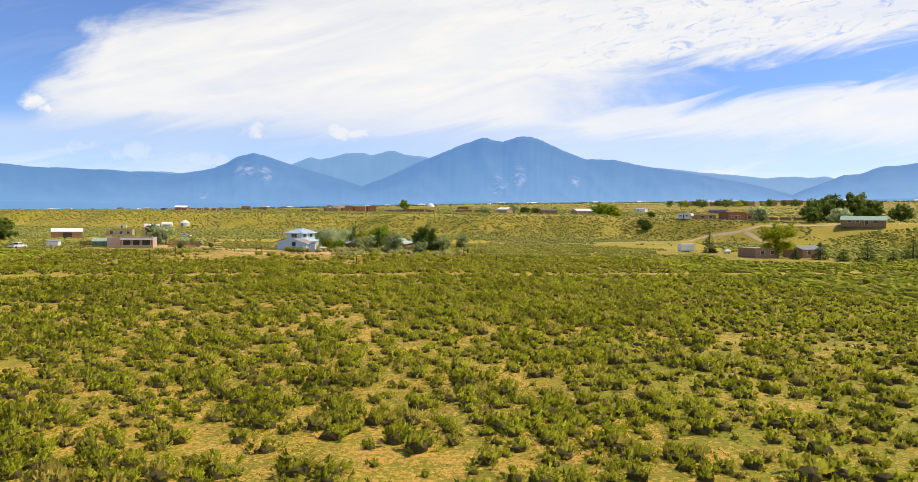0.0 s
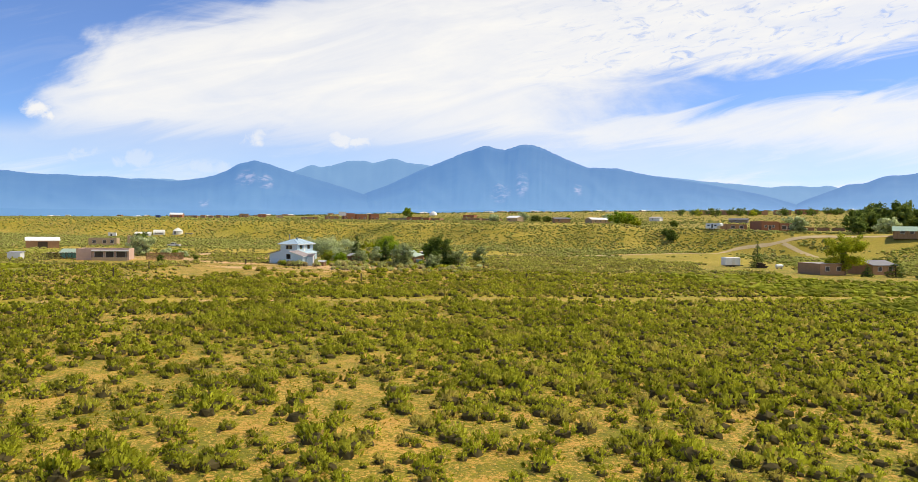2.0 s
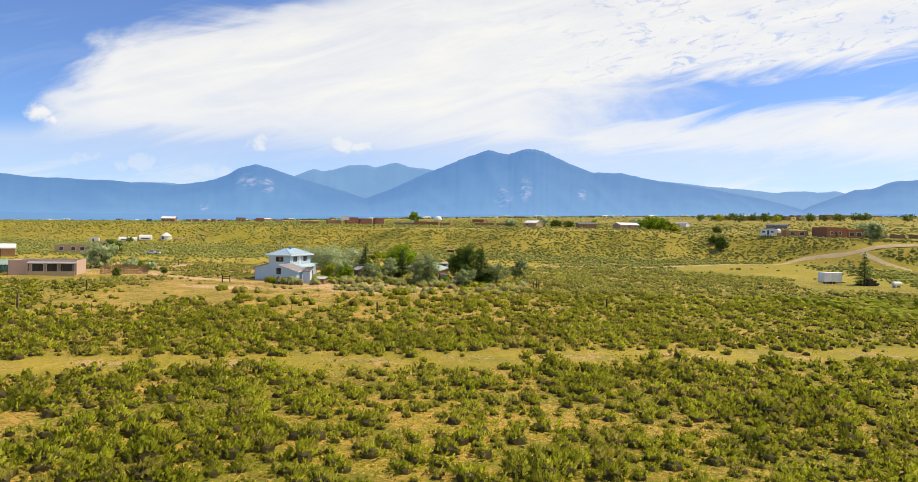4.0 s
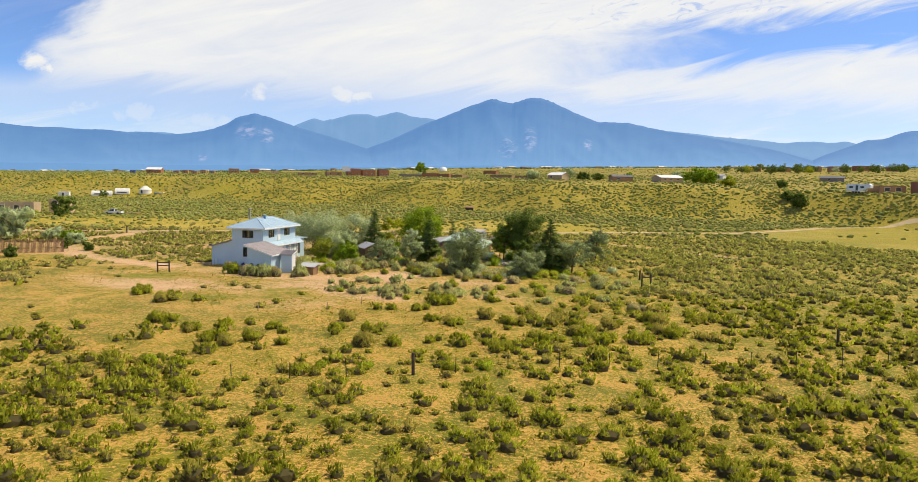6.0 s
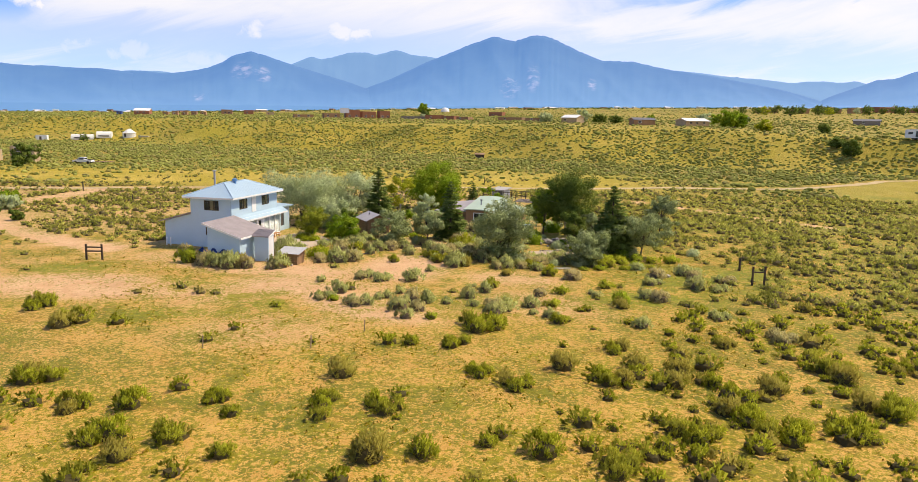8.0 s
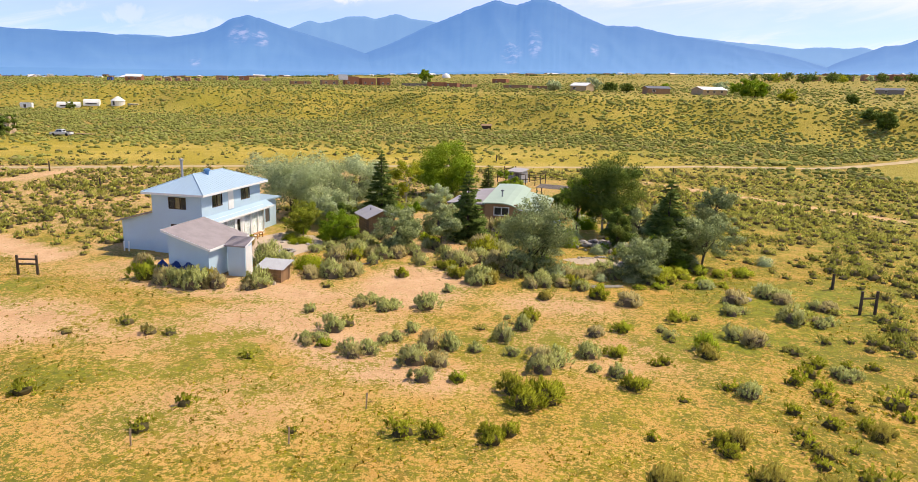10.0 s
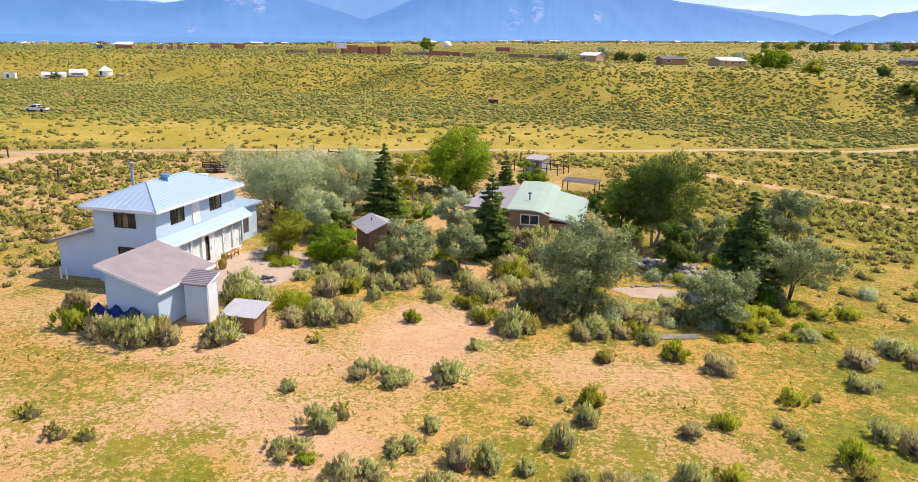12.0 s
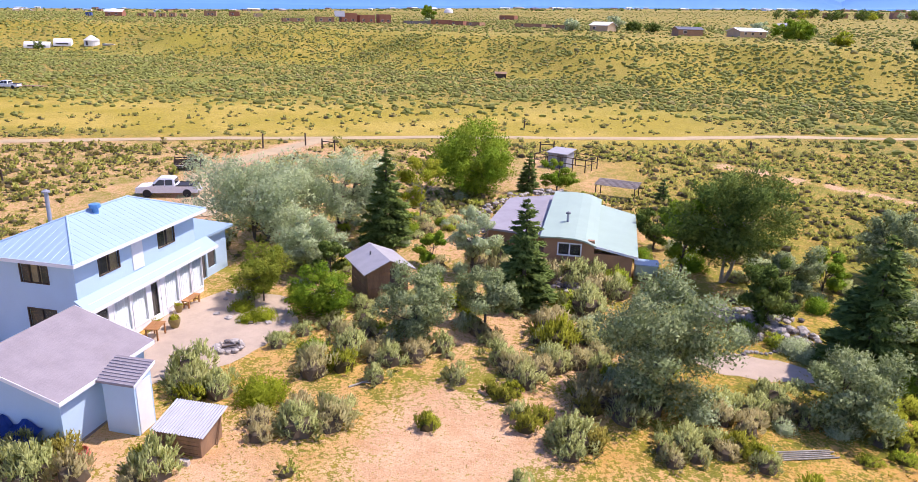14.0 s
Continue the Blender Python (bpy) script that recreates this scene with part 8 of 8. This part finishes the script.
for cx, cy, ln, rr, lab in ((-312.0, 423.5, 10.0, 2.4, "long white arched canvas tent"), (-304.5, 430.0, 7.0, 2.8, "tall white arched canvas tent")):
    t = thing("arched_tent", (cx, cy, gz(cx, cy)), 30, lab, "tent")
    tb = bmesh.new()
    arc = [(rr * math.cos(math.pi * i / 10), rr * 1.15 * math.sin(math.pi * i / 10)) for i in range(11)]
    aa, ab = [tb.verts.new((-ln / 2, p, q - 0.2)) for p, q in arc], [tb.verts.new((ln / 2, p, q - 0.2)) for p, q in arc]
    for i in range(10):
        tb.faces.new((aa[i], aa[i + 1], ab[i + 1], ab[i]))
    tb.faces.new(aa[::-1]), tb.faces.new(ab)
    bmesh.ops.recalc_face_normals(tb, faces=tb.faces[:])
    part("cover", tb, M["canvas"], t)
    part("window_strip", box(-ln * 0.35, ln * 0.35, -rr * 0.99, -rr * 0.93, 0.5, 1.1), M["inside"], t)
flat_house(-331, 418, 30, 5, 3.5, 2.6, "trim", "small white shed beside the tents", [(-1, 0.2, 0.2, 2)], 0.05, "galv", "shed", "white_shed")
far_tree(-306, 417, 4.0, 2.2, "leaf_dark", "dark bush beside the tents", 290, 500)
hut = thing("tiny_hut", (-97.6, 371, gz(-97.6, 371)), 10, "tiny dark brown wooden hut in the meadow", "hut")
part("wall", box(-1.6, 1.6, -1.1, 1.1, -0.3, 1.3), M["dark_wood"], hut)
part("roof", slab([(-1.9, -1.4, 1.3), (1.9, -1.4, 1.3), (1.9, 1.4, 1.75), (-1.9, 1.4, 1.75)], 0.1), M["wood"], hut)
ft = thing("flat_trailer", (-190.3, 291.8, gz(-190.3, 291.8)), 12, "low brown flatbed trailer in the meadow", "trailer")
part("deck", box(-2.4, 2.4, -0.9, 0.9, 0.5, 0.62), M["wood"], ft)
for s in (-1, 1):
    wheel(ft, 0.2, s * 0.95, 0.3, 0.18)

# houses on the plain above
wr = gable_house(-402, 590, 20, 11, 8, 3.0, 1.6, "adobe_red", "trim", "red house with white metal roof on the plain", [(-3.5, -2, 1, 2.2), (1, 2.5, 1, 2.2)])
for k in range(5):
    flat_house(-396 + 6.2 * k + 6, 601 + 3.0 * k, 20, 4.2, 4, 2.4 + 0.5 * (k % 2), "adobe", "unfinished brown adobe block on the plain", [(-1.0, 0.2, 0.6, 1.9)], 0.2, "felt", "outbuilding", "adobe_block", "unfinished adobe blocks")
flat_house(-413, 578, 20, 3.5, 3, 2.6, "tarp", "small blue shed on the plain", [(-0.6, 0.6, 0.2, 2)], 0.05, "tarp", "shed", "blue_shed")
flat_house(-378, 668, 28, 9, 7, 4.2, "adobe", "brown adobe house with rounded hut", [(-2, -0.6, 1, 2.4), (1, 2.4, 1, 2.4)])
flat_house(-363, 678, 28, 8, 7, 3.8, "adobe_red", "reddish adobe house on the plain", [(-2, -0.6, 1, 2.4)])
flat_house(-349, 690, 28, 7, 5, 2.8, "adobe_pale", "low tan adobe house on the plain", [(-2, -0.6, 1, 2.0)])
for px, py, w, h, m, lab in ((-247, 541, 12, 2.2, "adobe", "long brown adobe wall house"), (-232, 551, 10, 3.0, "adobe", "brown adobe house block"), (-221, 560, 9, 5.2, "adobe_red", "red adobe house block"), (-212, 566, 9, 4.4, "adobe_red", "red adobe house wing"), (-203, 572, 7, 5.0, "adobe_red", "tall red adobe house end")):
    flat_house(px, py, 33, w, 8, h, m, lab + " at the mesa edge", [(-w / 3, -w / 3 + 1.4, 0.8, 2.0), (w / 6, w / 6 + 1.4, 0.8, 2.0)])
sp = thing("solar_panel", (-223, 552, gz(-223, 552)), 33, "tilted pale solar panel array on a stand", "solar panel")
part("panel", slab([(-3, -1, 3.4), (3, -1, 3.4), (3, 0.4, 6.6), (-3, 0.4, 6.6)], 0.1), M["galv"], sp)
part("stand", rod((0, 0, -0.3), (0, 0, 4.6), 0.15), M["dark_metal"], sp)
for k, (px, py, w, h, m) in enumerate(((-180, 566, 16, 1.7, "grey_wood"), (-164, 560, 12, 2.6, "adobe_red"), (-152, 552, 10, 2.2, "adobe_red"), (-141, 545, 9, 1.8, "adobe"), (-108, 522, 16, 1.8, "adobe"), (-92, 514, 14, 1.6, "adobe"), (-150, 720, 14, 3.2, "adobe_red"))):
    flat_house(px, py, -25 if k > 1 else 10, w, 5, h, m, "long low brown adobe wall and rooms on the mesa", [(-w / 4, -w / 4 + 1.2, 0.5, 1.5)], 0.15)
gable_house(-71, 482, -30, 9, 7, 2.6, 1.3, "adobe_pale", "trim", "tan house with white metal roof on the plain", [(-3, -1.5, 0.9, 2.0)])
gable_house(-16, 452, 35, 13, 7, 2.2, 1.1, "adobe_pale", "trim", "long tan house with white metal roof", [(-4.5, -3.2, 0.8, 1.8), (-1, 0.3, 0.8, 1.8), (3, 4.3, 0.8, 1.8)])
gable_house(-38, 450, 20, 10, 6, 2.4, 0.9, "adobe", "dark_metal", "low house with dark roof on the plain", [(-3, -1.5, 0.9, 2.0)])
gable_house(28, 597, -30, 9, 6, 2.3, 1.0, "trim", "pale_sheet", "small white house with pale roof", [(-2, -0.8, 0.9, 2.0)])
gable_house(78, 523, -20, 12, 6, 2.2, 0.9, "grey_wood", "dark_metal", "grey wooden house with dark roof", [(-2, -0.8, 0.9, 2.0)])
for k, (tx, ty, th, trr, tm) in enumerate(((-4.5, 436, 7.5, 4.8, "leaf"), (0.5, 441, 6.5, 4.2, "leaf"), (-10, 460, 6, 3.5, "olive"), (-34, 455, 4.5, 2.2, "leaf"), (-84, 476, 5, 3.5, "olive"), (-66, 486, 7, 3.5, "olive"), (-58, 490, 4.5, 3.5, "leaf_dark"), (-50, 486, 4, 3, "leaf_dark"),
                                            (5, 405, 4, 3, "leaf_yellow"), (24, 398, 3.5, 2.2, "leaf_dark"), (-187, 620, 5, 3.6, "leaf_dark"), (4, 446, 7, 3.0, "leaf_dark"), (-176, 575, 3.5, 2.2, "olive"))):
    far_tree(tx, ty, th, trr, tm, {"leaf": "bright green tree on the plain", "olive": "grey-green tree on the plain", "leaf_dark": "dark green tree on the plain", "leaf_yellow": "yellow-green shrub on the plain"}[tm], 300 + k, 1300, group="plain trees")
far_tree(-198, 655, 11, 5.0, "leaf", "bright green tree on the plain", 352, 3600, group="plain trees")
gr = random.Random(12)
for k in range(22):
    u, v = 250 + 9.5 * k + gr.uniform(-5, 5), 800 + gr.uniform(-50, 50)
    tx, ty = across(u, v)
    far_tree(float(tx), float(ty), gr.uniform(6, 10), gr.uniform(4, 6.5), gr.choice(("leaf_dark", "leaf_dark", "leaf_dark", "olive", "leaf_yellow")), "tall tree in a distant grove", 340 + k, 420, group="distant grove")
for k in range(6):
    u, v = 300 + 30 * k, 860 + gr.uniform(-20, 20)
    tx, ty = across(u, v)
    flat_house(float(tx), float(ty), gr.uniform(0, 40), gr.uniform(14, 26), 10, gr.uniform(4, 6), "adobe_red" if k > 3 else "adobe", "distant brown adobe house by a grove", [(-3, -1.4, 1.2, 2.6), (2, 3.6, 1.2, 2.6)], group="distant adobe houses")

# the town below the mountains
for k in range(100):
    v = gr.uniform(1900, 3150)
    u = gr.uniform(-0.78, 0.78) * v
    tx, ty = across(u, v)
    w = gr.uniform(9, 30)
    m, rf, lab = gr.choice((("trim", "trim", "distant white building in the town"), ("adobe_pale", "trim", "distant tan building with white roof"), ("adobe", "dark_metal", "distant brown building with dark roof"), ("trim", "metal_roof", "distant white building with blue roof")))
    gable_house(float(tx), float(ty), gr.uniform(-20, 45), w, gr.uniform(10, 18), gr.uniform(3, 5), gr.uniform(1, 2.5), m, rf, lab, [(-w / 4, -w / 4 + 3, 1.5, 4)], "town_building", "building", "town buildings", 0.8)
dome_house = thing("white_dome", (-336, 1289, gz(-336, 1289)), 0, "large white dome building on the plain", "dome")
part("shell", lathe([(7.5, -1), (7.5, 1), (6.6, 4), (4.7, 6.3), (1.9, 7.4), (0.2, 7.6)], 24), M["trim"], dome_house)


def town_trees():
    t = [bush_tris(16, 0.7, 400 + i, 1.1, 0.3, 0.9, 1.3) for i in range(4)]
    r = np.random.default_rng(3)
    v = r.uniform(1700, 3250, 1500)
    u = r.uniform(-0.8, 0.8, 1500) * v
    x, y = across(u, v)
    stuff("town_trees", [scatter(t, x, y, r.uniform(1.5, 4, 1500), 0.9, 9)], M["leaf_dark"], "scattered dark trees of the distant town", "trees")


town_trees()
